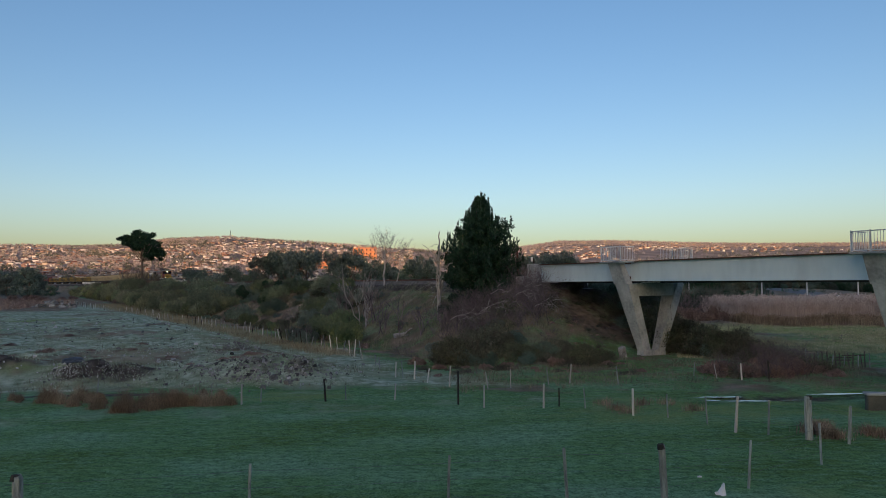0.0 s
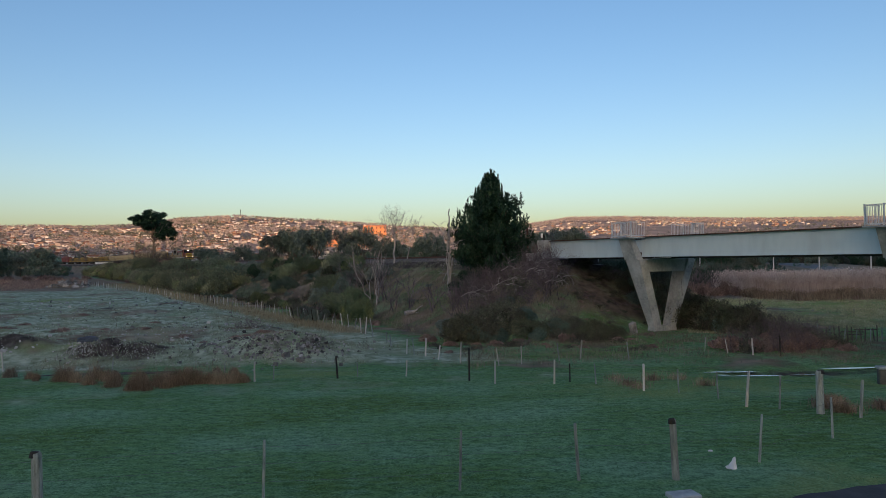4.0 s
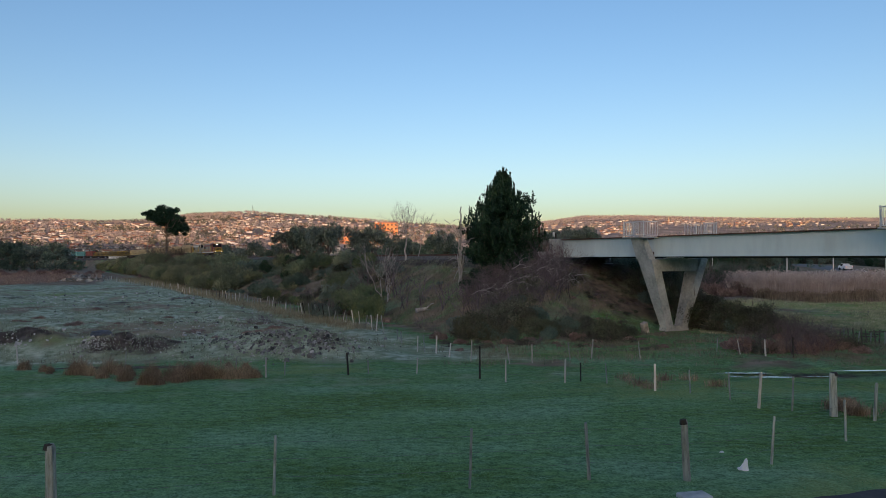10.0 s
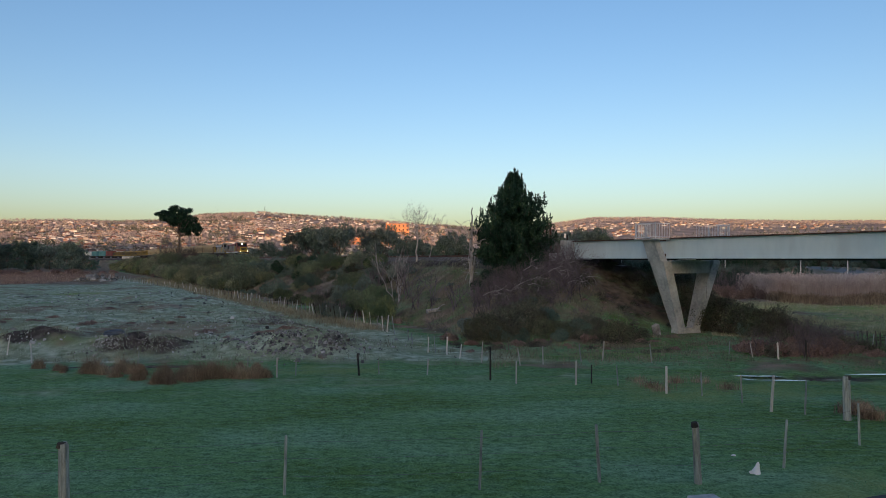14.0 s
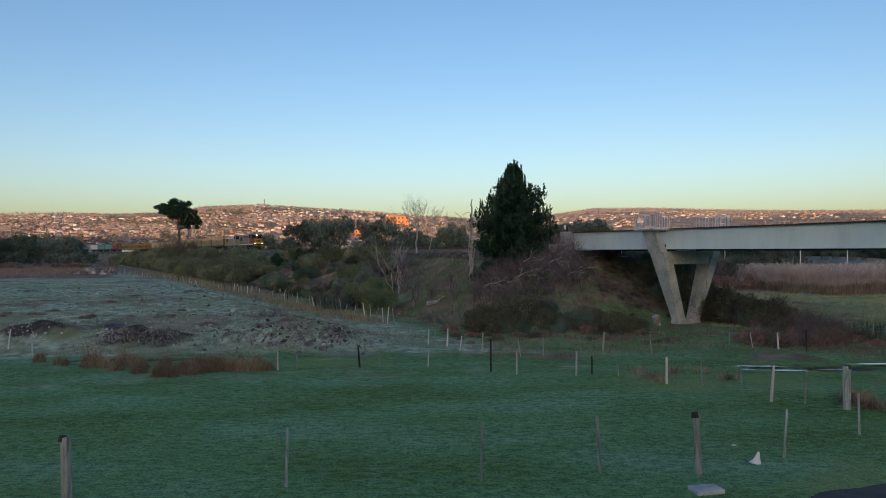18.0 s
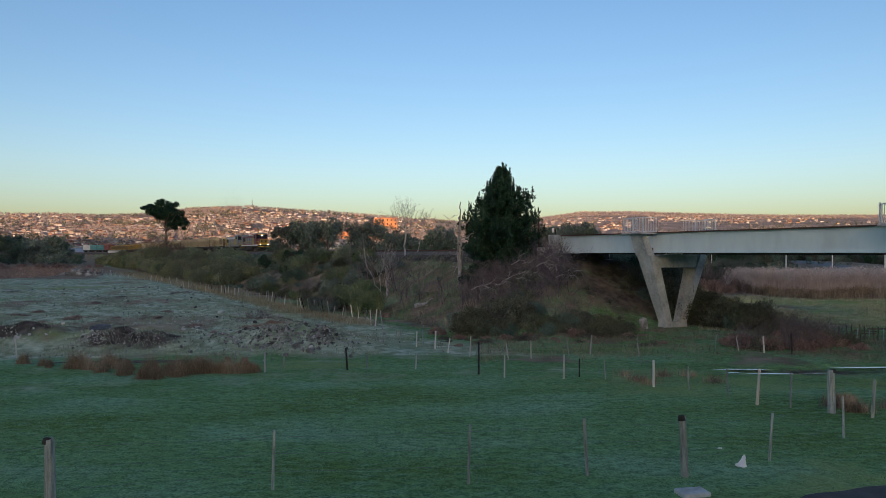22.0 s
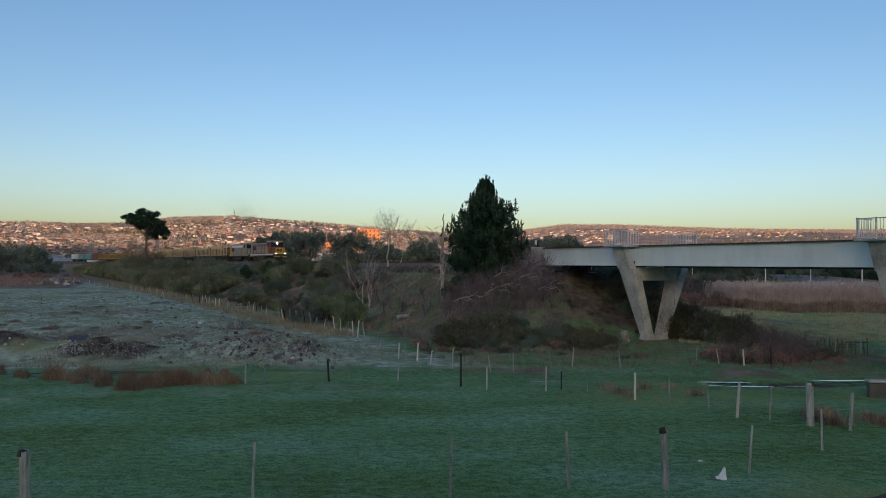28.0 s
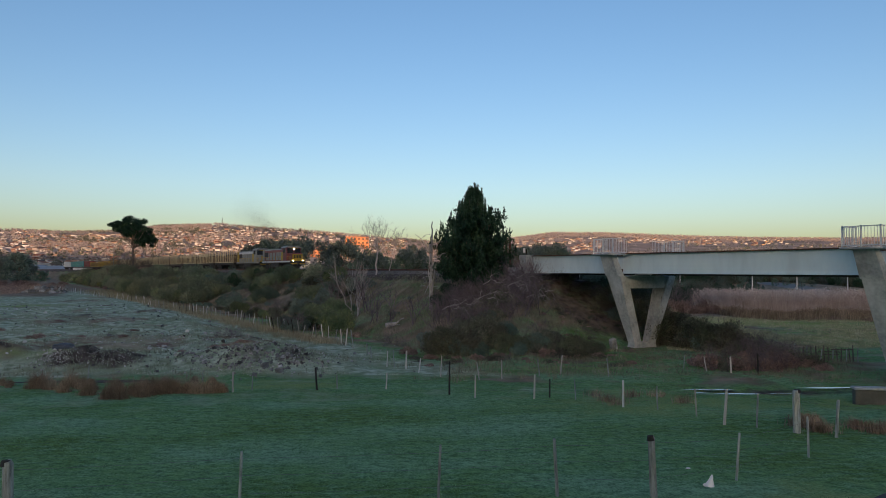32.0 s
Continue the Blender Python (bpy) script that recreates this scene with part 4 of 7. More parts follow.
def build_fences():
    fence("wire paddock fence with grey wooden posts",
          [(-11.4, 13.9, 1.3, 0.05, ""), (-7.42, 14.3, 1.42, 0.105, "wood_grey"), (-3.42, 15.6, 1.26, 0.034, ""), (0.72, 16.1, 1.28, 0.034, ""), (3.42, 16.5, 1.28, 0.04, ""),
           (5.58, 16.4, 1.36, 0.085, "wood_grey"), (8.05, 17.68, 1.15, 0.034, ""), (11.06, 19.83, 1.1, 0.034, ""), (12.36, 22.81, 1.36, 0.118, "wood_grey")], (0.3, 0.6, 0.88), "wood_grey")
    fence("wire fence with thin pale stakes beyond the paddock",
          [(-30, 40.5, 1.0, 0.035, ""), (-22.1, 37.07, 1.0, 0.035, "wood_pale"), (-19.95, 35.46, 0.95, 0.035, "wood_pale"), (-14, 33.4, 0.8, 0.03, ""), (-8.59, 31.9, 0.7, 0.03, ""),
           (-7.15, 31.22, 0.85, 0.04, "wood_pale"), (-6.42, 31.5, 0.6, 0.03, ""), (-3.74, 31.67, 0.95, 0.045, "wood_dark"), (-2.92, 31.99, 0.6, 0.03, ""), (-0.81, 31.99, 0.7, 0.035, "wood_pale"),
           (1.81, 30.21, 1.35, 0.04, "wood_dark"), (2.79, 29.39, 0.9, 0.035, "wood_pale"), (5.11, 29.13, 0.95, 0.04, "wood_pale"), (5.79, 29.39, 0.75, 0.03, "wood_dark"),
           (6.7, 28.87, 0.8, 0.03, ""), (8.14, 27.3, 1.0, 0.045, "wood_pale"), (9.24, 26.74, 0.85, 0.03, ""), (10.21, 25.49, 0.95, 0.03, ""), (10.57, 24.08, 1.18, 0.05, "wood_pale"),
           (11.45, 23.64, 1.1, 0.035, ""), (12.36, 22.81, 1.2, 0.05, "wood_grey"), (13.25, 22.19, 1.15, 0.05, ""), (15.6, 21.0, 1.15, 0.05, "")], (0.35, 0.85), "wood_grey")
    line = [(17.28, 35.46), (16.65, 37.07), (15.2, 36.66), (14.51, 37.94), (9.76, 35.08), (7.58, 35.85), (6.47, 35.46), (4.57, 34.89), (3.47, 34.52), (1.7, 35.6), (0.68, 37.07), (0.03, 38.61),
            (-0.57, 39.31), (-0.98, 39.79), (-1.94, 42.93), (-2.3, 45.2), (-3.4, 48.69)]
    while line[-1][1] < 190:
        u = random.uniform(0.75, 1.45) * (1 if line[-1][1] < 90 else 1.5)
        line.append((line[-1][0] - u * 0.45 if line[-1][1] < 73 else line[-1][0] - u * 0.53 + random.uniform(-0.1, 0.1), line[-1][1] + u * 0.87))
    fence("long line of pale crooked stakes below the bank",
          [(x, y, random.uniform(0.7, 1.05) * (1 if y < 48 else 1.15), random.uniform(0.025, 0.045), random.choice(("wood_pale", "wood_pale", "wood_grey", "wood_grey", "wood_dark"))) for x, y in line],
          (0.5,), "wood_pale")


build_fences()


# ---- plants ----
def shell(rs, k, centre, radii, inner=0.55):
    """Points in the outer part of an ellipsoid."""
    d = rs.normal(size=(k, 3))
    d /= np.linalg.norm(d, axis=1)[:, None]
    return np.array(centre) + d * np.array(radii) * rs.uniform(inner, 1.0, k)[:, None] ** 0.6


def limb(acc, rs, start, end, r0, r1, sides=5, wob=0.06, n=5):
    a, b = np.array(start, float), np.array(end, float)
    t = np.linspace(0, 1, n)[:, None]
    p = a + (b - a) * t
    p[1:-1] += rs.normal(size=(n - 2, 3)) * np.linalg.norm(b - a) * wob
    acc.tube(p, np.linspace(r0, r1, n), sides)
    return p


def fork(acc, rs, start, way, length, r, depth, spread=0.6, shrink=0.68, lift=0.15, tips=None, sides=5):
    """A bare branching system."""
    way = np.array(way, float) / np.linalg.norm(way)
    end = np.array(start) + way * length
    p = limb(acc, rs, start, end, r, r * 0.62, sides, 0.05, 4)
    if depth == 0:
        if tips is not None:
            tips.append(end)
        return
    for k in range(rs.choice((2, 3, 3))):
        w = way + rs.normal(size=3) * spread
        w[2] += lift
        fork(acc, rs, p[rs.choice((2, 3, 3))], w, length * shrink * rs.uniform(0.75, 1.2), r * 0.58, depth - 1, spread, shrink, lift, tips, max(3, sides - 1))


def bush(name, label, key, seed, leaf=0.085, count=1500, stretch=1.0, flat=0.75):
    """A rounded shrub about 2 m across, of uneven lumps of leaves over crooked stems."""
    rs = np.random.RandomState(seed)
    t = thing(name, label, "bush", group="shrubs on the railway bank")
    fol, stem = Acc(), Acc()
    lumps = rs.randint(8, 12)
    for i in range(lumps):
        a, q = rs.uniform(0, 6.28), rs.uniform(0, 1) ** 0.6
        c = (math.cos(a) * q * 0.75, math.sin(a) * q * 0.75, flat * (0.25 + 0.75 * rs.uniform(0.2, 1) * (1 - 0.5 * q * q)))
        s = rs.uniform(0.24, 0.45)
        fol.leaves(shell(rs, count // lumps, c, (s, s, s * 0.85), 0.3), leaf, rs, stretch)
        limb(stem, rs, (rs.uniform(-.1, .1), rs.uniform(-.1, .1), -0.15), c, 0.025, 0.006, 4)
        for k in range(3):
            limb(stem, rs, np.array(c) * (0.6, 0.6, 0.8), np.array(c) + rs.normal(size=3) * s * 0.8 + (0, 0, s * 0.6), 0.008, 0.003, 3, n=3)
    part("foliage", fol, M[key], t)
    tagged(part("branchwork", stem, M["bark"], t), kind="stuff")
    return t


def twig_bush(name, label, seed, key="twig", stems=16):
    """A leafless thicket of thin arching twigs about 2 m across."""
    rs = np.random.RandomState(seed)
    t = thing(name, label, "bush", group="bare shrubs on the railway bank")
    a = Acc()
    for i in range(stems):
        w = rs.normal(size=3) * (0.55, 0.55, 0.1) + (0, 0, 0.9)
        fork(a, rs, (rs.uniform(-.45, .45), rs.uniform(-.45, .45), -0.1), w, rs.uniform(0.35, 0.6), 0.014, 3, 0.55, 0.78, 0.1, None, 3)
    part("branchwork", a, M[key], t)
    return t


def bramble(name, label, seed):
    """A dark tangle of arching canes with small dull leaves, about 2 m across."""
    rs = np.random.RandomState(seed)
    t = thing(name, label, "bush", group="brambles")
    a, fol, tips = Acc(), Acc(), []
    for i in range(18):
        w = rs.normal(size=3) * (0.6, 0.6, 0.1) + (0, 0, 0.8)
        fork(a, rs, (rs.uniform(-.6, .6), rs.uniform(-.6, .6), -0.1), w, rs.uniform(0.3, 0.5), 0.013, 3, 0.6, 0.76, 0.0, tips, 3)
    tips = np.array(tips)
    c = tips[rs.randint(0, len(tips), 2600)] * rs.uniform(0.45, 1.05, (2600, 1)) + rs.normal(size=(2600, 3)) * 0.07
    fol.leaves(c, 0.042, rs, 1.1)
    part("branchwork", a, M["bramble_stem"], t)
    part("foliage", fol, M["bramble"], t)
    return t


def gum_tree(name, label, h, seed, key="gum", spread=0.36, clumps=30, leaf=0.2, per=170, low=0.35, tip_share=0.8):
    rs = np.random.RandomState(seed)
    t = thing(name, label, "tree", group="trees beyond the railway")
    wood, fol = Acc(), Acc()
    tips = []
    top = np.array((rs.uniform(-.05, .05) * h, rs.uniform(-.05, .05) * h, h * 0.5))
    limb(wood, rs, (0, 0, -0.5), top, 0.035 * h ** 0.9 * 0.6, 0.012 * h, 7, 0.03)
    for i in range(5):
        w = (math.cos(i * 1.3 + seed) * 0.7, math.sin(i * 1.3 + seed) * 0.7, 0.8)
        fork(wood, rs, top * rs.uniform(0.5, 1), w, h * 0.2, 0.010 * h, 2, 0.6, 0.7, 0.25, tips, 4)
    for i in range(clumps):
        if i < len(tips) and rs.rand() < tip_share:
            c = tips[i] + rs.normal(size=3) * 0.02 * h
        else:
            a, q = rs.uniform(0, 6.28), rs.uniform(0, 1) ** 0.5
            c = np.array((math.cos(a) * q * spread * h, math.sin(a) * q * spread * h, h * (low + (0.92 - low) * rs.uniform(0, 1) * (1 - 0.35 * q))))
        c[2] = min(c[2], h * 0.95)
        s = h * rs.uniform(0.07, 0.14)
        fol.leaves(shell(rs, per, c, (s, s, s * 0.75), 0.2), leaf, rs, 1.1)
    part("trunk", wood, M["bark"], t)
    part("crown", fol, M[key], t)
    return t


def pine_tree():
    """A dense young pine with upright candle-like shoots all over its outline."""
    rs = np.random.RandomState(7)
    t = thing("pine_tree", "dense dark green pine with upright shoots beside the bridge", "tree", pose(5.4, 58.6, 4.0))
    wood, fol = Acc(), Acc()
    h = 7.7
    limb(wood, rs, (0, 0, -1.5), (0.05, 0, h - 0.3), 0.16, 0.03, 8, 0.008, 7)

    def reach(z):
        u = z / h
        return 3.25 * (np.interp(u, [0, 0.12, 0.3, 0.5, 0.7, 0.85, 1.0], [0.90, 1.0, 0.93, 0.70, 0.42, 0.17, 0.02]))

    for z in np.arange(-0.4, h - 0.5, 0.24):
        for k in range(rs.randint(8, 11) if z < 2.8 else rs.randint(5, 8)):
            a = rs.uniform(0, 6.28)
            full = reach(max(z, 0))
            ln = full * (rs.uniform(0.55, 1.05) if rs.rand() < 0.75 else rs.uniform(1.0, 1.16))
            start = np.array((0, 0, z))
            end = np.array((math.cos(a) * ln, math.sin(a) * ln, z + ln * rs.uniform(0.22, 0.48)))
            limb(wood, rs, start, end, 0.035, 0.01, 4, 0.03, 5)
            for q in np.linspace(0.25, 1.0, 8):
                c = start + (end - start) * q
                fol.leaves(c + rs.normal(size=(26, 3)) * (0.17, 0.17, 0.13), 0.085, rs, 1.7, droop=(math.cos(a) * .4, math.sin(a) * .4, 0.7))
            # upright shoots along the outer part of the branch
            for q in (1.0, rs.uniform(0.75, 0.95), rs.uniform(0.6, 0.9)):
                foot = start + (end - start) * q
                sh, n = rs.uniform(0.4, 1.0), 34
                zz = rs.uniform(0, 1, n)
                c = foot + np.stack([rs.normal(size=n) * 0.075 * (1.1 - zz), rs.normal(size=n) * 0.075 * (1.1 - zz), zz * sh], -1)
                fol.leaves(c, 0.075, rs, 1.5, droop=(0, 0, 1.0))
                wood.tube([foot, foot + (0, 0, sh * 0.9)], [0.012, 0.006], 3)
    for x, y, z0, z1 in ((0.05, 0, 6.7, 8.15), (-0.32, 0.1, 6.3, 7.85), (0.62, 0.1, 6.1, 7.75), (0.25, -0.2, 6.2, 7.35), (-0.55, 0, 5.8, 7.0), (0.9, 0, 5.6, 6.9)):
        k = 120
        zz = rs.uniform(0, 1, k)
        fol.leaves(np.stack([x + rs.normal(size=k) * 0.07 * (1.2 - zz), y + rs.normal(size=k) * 0.07 * (1.2 - zz), z0 + (z1 - z0) * zz], -1), 0.085, rs, 1.5, droop=(0, 0, 1.0))
        wood.tube([(x * 0.6, y * 0.6, z0 - 0.5), (x, y, z1 + 0.05)], [0.03, 0.008], 4)
    part("trunk", wood, M["bark"], t)
    part("crown", fol, M["pine"], t)


def umbrella_pine():
    rs = np.random.RandomState(3)
    x, y = -72.5, 200.0
    z = on_ground(x, y)
    t = thing("umbrella_pine", "tall dark pine with bare trunk and flat spreading crown", "tree", pose(x, y, z))
    wood, fol = Acc(), Acc()
    h = 19.5 - z
    k = 1.33
    limb(wood, rs, (0.1, 0, -0.5), (0.0, 0, h - 8.4), 0.36, 0.27, 8, 0.006, 6)
    tufts = []
    for cx, cz, rx, rz, n in ((-1.7, -2.9, 4.4, 2.5, 34), (2.5, -5.3, 3.2, 3.0, 24), (0.2, -2.2, 3.4, 2.0, 18), (4.2, -6.6, 1.6, 1.8, 7), (-4.6, -3.0, 1.9, 1.3, 8)):
        for i in range(n):
            a, q = rs.uniform(0, 6.28), rs.uniform(0, 1) ** 0.5
            tufts.append((0.82 * (cx + math.cos(a) * q * rx), rs.normal() * 1.7, cz + math.sin(a) * q * rz, rs.uniform(0.6, 1.25)))
    for lx, ly, lz, s in tufts:
        c = np.array((lx, ly, h + lz))
        fol.leaves(shell(rs, 220, c, (s, s, s * 0.7), 0.1), 0.15, rs, 1.7, droop=(0, 0, 0.5))
        if rs.rand() < 0.35:
            limb(wood, rs, (rs.uniform(-.1, .1), 0, h - 9.0 + rs.uniform(0, 1.5)), c, 0.15, 0.04, 5, 0.05)
    for a, b in (((0, 0, h - 11.4), (-5.6, 0.3, h - 8.2)), ((0, 0, h - 10.2), (3.2, 0.3, h - 8.8)), ((-2.6, 0.1, h - 9.9), (-6.1, 0, h - 10.0))):
        limb(wood, rs, a, b, 0.09, 0.03, 4, 0.05)
    part("trunk", wood, M["bark"], t)
    part("crown", fol, M["pine"], t)


def bare_trees():
    def one(name, label, at, build, key="bark_pale", extra=0.0):
        z = on_ground(*at) + extra
        t = thing(name, label, "tree", pose(at[0], at[1], z))
        a = Acc()
        build(a)
        tagged(part("branchwork", a, M[key], t), kind="stuff") if "fallen" in name or "sapling" in name else part("trunk", a, M[key], t)

    def spreading(a):
        rs = np.random.RandomState(12)
        limb(a, rs, (0, 0, -0.3), (0.15, 0, 2.6), 0.11, 0.075, 7, 0.025)
        for w in ((-0.7, 0, 1), (0.55, 0.1, 1), (0.05, -0.2, 1), (-0.2, 0.3, 1), (0.9, 0, 0.7)):
            fork(a, rs, (0.15, 0, 2.4), w, 1.1, 0.058, 5, 0.44, 0.78, 0.17, None, 5)

    def slender(a):
        rs = np.random.RandomState(15)
        limb(a, rs, (0, 0, -0.3), (0.75, 0, 3.0), 0.07, 0.04, 6, 0.03)
        for w in ((0.3, 0, 1), (0.6, 0.1, 0.8), (0.1, -0.2, 1)):
            fork(a, rs, (0.75, 0, 2.9), w, 0.8, 0.04, 3, 0.4, 0.76, 0.2, None, 4)

    def snag(a):
        rs = np.random.RandomState(18)
        limb(a, rs, (-0.02, 0, -0.4), (0.0, 0, 4.4), 0.13, 0.09, 8, 0.012, 14)
        limb(a, rs, (0, 0, 4.3), (0.10, 0, 7.0), 0.10, 0.04, 7, 0.03, 9)
        limb(a, rs, (0.05, 0, 4.6), (-0.35, 0, 5.5), 0.07, 0.03, 6, 0.05)
        limb(a, rs, (0.15, 0.05, -0.3), (0.32, 0, 3.4), 0.10, 0.06, 6, 0.03)
        limb(a, rs, (0, 0, 4.0), (-1.3, 0.1, 6.0), 0.06, 0.015, 5, 0.05)
        limb(a, rs, (0.02, 0, 5.0), (0.35, 0, 5.9), 0.035, 0.01, 4, 0.05)
        limb(a, rs, (0.05, 0, 4.1), (1.2, 0, 4.5), 0.06, 0.03, 5, 0.06)
        limb(a, rs, (1.2, 0, 4.5), (1.7, 0.1, 5.2), 0.03, 0.01, 4, 0.06)
        limb(a, rs, (0.0, 0, 2.4), (-0.5, 0, 1.2), 0.05, 0.02, 5, 0.05)
        for k in range(9):
            limb(a, rs, (rs.uniform(-.08, .08), 0, rs.uniform(0.5, 4.2)), (rs.uniform(-.3, .3), rs.uniform(-.2, 0), rs.uniform(1.0, 4.6)), 0.07, 0.03, 5, 0.08)
        for k in range(16):
            b = (rs.uniform(-.1, .1), 0, rs.uniform(1.5, 6))
            fork(a, rs, b, (rs.choice((-1, 1)), rs.uniform(-.4, .4), rs.uniform(-.2, .6)), 0.45, 0.02, 2, 0.5, 0.7, 0.05, None, 3)

    def stems(seed, h, n, r=0.05):
        def go(a):
            rs = np.random.RandomState(seed)
            for i in range(n):
                w = rs.normal(size=3) * (0.22 + r, 0.22 + r, 0) + (0, 0, 1)
                fork(a, rs, (rs.uniform(-.4, .4), rs.uniform(-.4, .4), -0.2), w, h * rs.uniform(0.35, 0.5), r, 3, 0.32, 0.72, 0.15, None, 4)
        return go

    def fallen(seed):
        def go(a):
            rs = np.random.RandomState(seed)
            fork(a, rs, (-0.7, 0, 0.3), (1, 0.05, 0.5), 0.55, 0.032, 3, 0.7, 0.74, -0.22, None, 5)
            fork(a, rs, (0.1, 0, 0.4), (0.8, 0, 0.1), 0.5, 0.026, 3, 0.7, 0.74, -0.3, None, 5)
        return go

    one("bare_tree", "leafless grey tree with a fine spreading crown", (-3.2, 79.5), spreading)
    one("bare_tree", "slender leaning leafless tree with thin branches", (-1.9, 79.0), slender)
    one("dead_tree", "dead pale tree trunk with broken limbs", (2.0, 58.6), snag)
    for x, y, s, h, n in ((-4.3, 66, 31, 4.6, 7), (-5.6, 70, 32, 3.0, 4), (-2.6, 62, 33, 2.6, 4), (-7.2, 74, 34, 3.2, 3), (3.0, 53, 35, 2.4, 4), (-3.4, 66, 36, 3.4, 5), (-1.0, 60, 37, 2.8, 4), (0.4, 57, 38, 2.6, 4), (-4.6, 72, 39, 3.0, 4)):
        one("bare_sapling", "thin leafless grey saplings in the scrub", (x, y), stems(s, h, n), "bark_pale" if h > 4 else "twig")
    for q, y, s, h in ((-0.384, 212, 51, 5.6), (-0.377, 216, 52, 6.4), (-0.368, 210, 53, 6.6), (-0.361, 214, 54, 5.6), (-0.350, 205, 55, 3.8), (-0.390, 222, 56, 4.6), (-0.342, 202, 57, 3.4)):
        one("bare_tree", "bare grey-brown thicket tree beside the railway", (q * y, y), stems(s, h, 12, 0.08), "bark")
    for x, y, s in ((6.6, 51.2, 41), (4.2, 51.8, 42), (8.6, 52.3, 43), (9.6, 51.0, 45), (5.4, 49.4, 46), (7.6, 49.8, 47), (3.2, 50.4, 48), (8.8, 49.2, 49), (6.2, 52.6, 50)):
        one("fallen_branch", "pale dead branch lying in the scrub", (x, y), fallen(s), "bark_pale", 0.7 if s < 46 else 1.25)


def scrub():
    gorse = [bush("gorse_bush", "dense olive green gorse bush", key, s, 0.032, 6000) for s, key in ((1, "gorse"), (2, "gorse"), (3, "shrub_dark"))]
    fine = [bush("dark_shrub", "dark olive shrub with fine dense leaves", key, s, 0.026, 8000) for s, key in ((71, "bramble"), (72, "shrub_dark"), (73, "bramble"))]
    dark = [bush("dark_shrub", "dark evergreen shrub with small leaves", key, s, 0.032, 6000) for s, key in ((4, "shrub_dark"), (5, "bramble"), (6, "gum"), (16, "pine"))]
    brown = [bush("bracken_clump", "withered brown bracken clump", "shrub_brown", s, 0.055, 1500, 1.5, 0.55) for s in (7, 8)]
    bare = [twig_bush("bare_bush", "leafless purple-brown thicket of twigs", s) for s in (9, 10, 11)]
    tangle = [bramble("bramble_bush", "dark tangled bramble bush with dull leaves", s) for s in (12, 13, 14)]
    pool = {"n": fine, "g": gorse, "d": dark, "b": brown, "t": bare, "k": tangle}
    used = set()

    def put(kind, x, y, s, sz=1.0):
        base = random.choice(pool[kind])
        z = on_ground(x, y) - 0.08
        m = pose(x, y, z, random.uniform(-6, 6), random.uniform(-6, 6), random.uniform(0, 360)) @ Matrix.Diagonal((s, s, s * sz, 1))
        if base.name in used:
            copy_thing(base, m)
        else:
            used.add(base.name)
            base.matrix_basis = m

    def at_bank(y, d):
        return float(track_x(y)) + d / 0.8836, y

    # along the near side of the bank: thick shrubs, lower towards the top
    y = 58.0
    while y < 340:
        for d in (-12.6, -11.0, -9.4, -7.8, -6.2, -4.6):
            yy = y + random.uniform(-1.4, 1.4)
            dd = d + random.uniform(-0.9, 0.9)
            x, yy = at_bank(yy, dd)
            u = random.random()
            open_slope = -6.0 < x < 2.4 and 52 < yy < 74          # a grassy gap in the scrub
            if open_slope and random.random() < 0.72:
                continue
            if open_slope:
                kind, s = ("t" if u < 0.5 else ("k" if u < 0.75 else "g")), random.uniform(0.45, 0.8)
            elif yy < 74:
                kind = "t" if u < 0.30 else ("d" if u < 0.55 else ("k" if u < 0.85 else "b"))
                s = random.uniform(0.8, 1.25)
            elif yy < 100:
                kind = "d" if u < 0.42 else ("g" if u < 0.62 else ("k" if u < 0.85 else "t"))
                s = random.uniform(1.0, 1.6)
            else:
                kind = ("g" if u < 0.8 else "t") if dd < -7.2 else ("d" if u < 0.75 else "g")
                s = random.uniform(1.3, 2.0) if dd < -7.2 else random.uniform(1.0, 1.9)
                if dd > -7.2 and vnoise(yy / 9, 3.0, 5) > 0.05:      # stretches of open ballast and dry grass
                    continue
            if yy < 110 and vnoise(x / 3.5, yy / 3.5, 81) > 0.25 and random.random() < 0.6:
                continue
            s *= random.choice((0.75, 0.9, 1.0, 1.0, 1.25))
            if dd > -5.6 and random.random() < 0.2:
                continue
            if dd < -11.5 and yy < 66:
                kind = "b" if u < 0.5 else "t"
            put(kind, x, yy, s * (1 if dd < -5.6 else 0.85), random.uniform(0.8, 1.15))
        y += 1.75 if y < 100 else (2.9 if y < 170 else 4.2)
    # shrubs that hide the foot of the track
    y = 84.0
    while y < 230:
        x, yy = at_bank(y, random.uniform(-4.6, -3.4))
        if random.random() < 0.8:
            put(random.choice("ddgk"), x, yy, random.uniform(0.8, 1.5) * (1.0 if yy < 120 else 0.7), random.uniform(0.8, 1.1))
        y += random.uniform(1.2, 2.6)
    # dark olive brambles at the foot of the bank, under the pine and on towards the pier
    for i in range(34):
        x = random.uniform(1.6, 6.4)
        put("k" if random.random() < 0.55 else "n", x, random.uniform(44.4, 49.2), random.uniform(0.95, 1.4), 1.05)
    for i in range(30):
        x = random.uniform(6.0, 11.4)
        put("k" if random.random() < 0.6 else "n", x, random.uniform(43.8, 46.3), random.uniform(0.85, 1.25), 0.95)
    # the purple-brown thicket of bare twigs above them
    for i in range(72):
        x = random.uniform(2.4, 9.6)
        put("t" if random.random() < 0.9 else "k", x, random.uniform(49.5, 57.8) - 0.25 * (x - 2.4), random.uniform(0.95, 1.55), 1.1)
    for i in range(12):
        put("b", random.uniform(7.5, 12.5), random.uniform(46.2, 50.5), random.uniform(0.3, 0.55), 0.7)
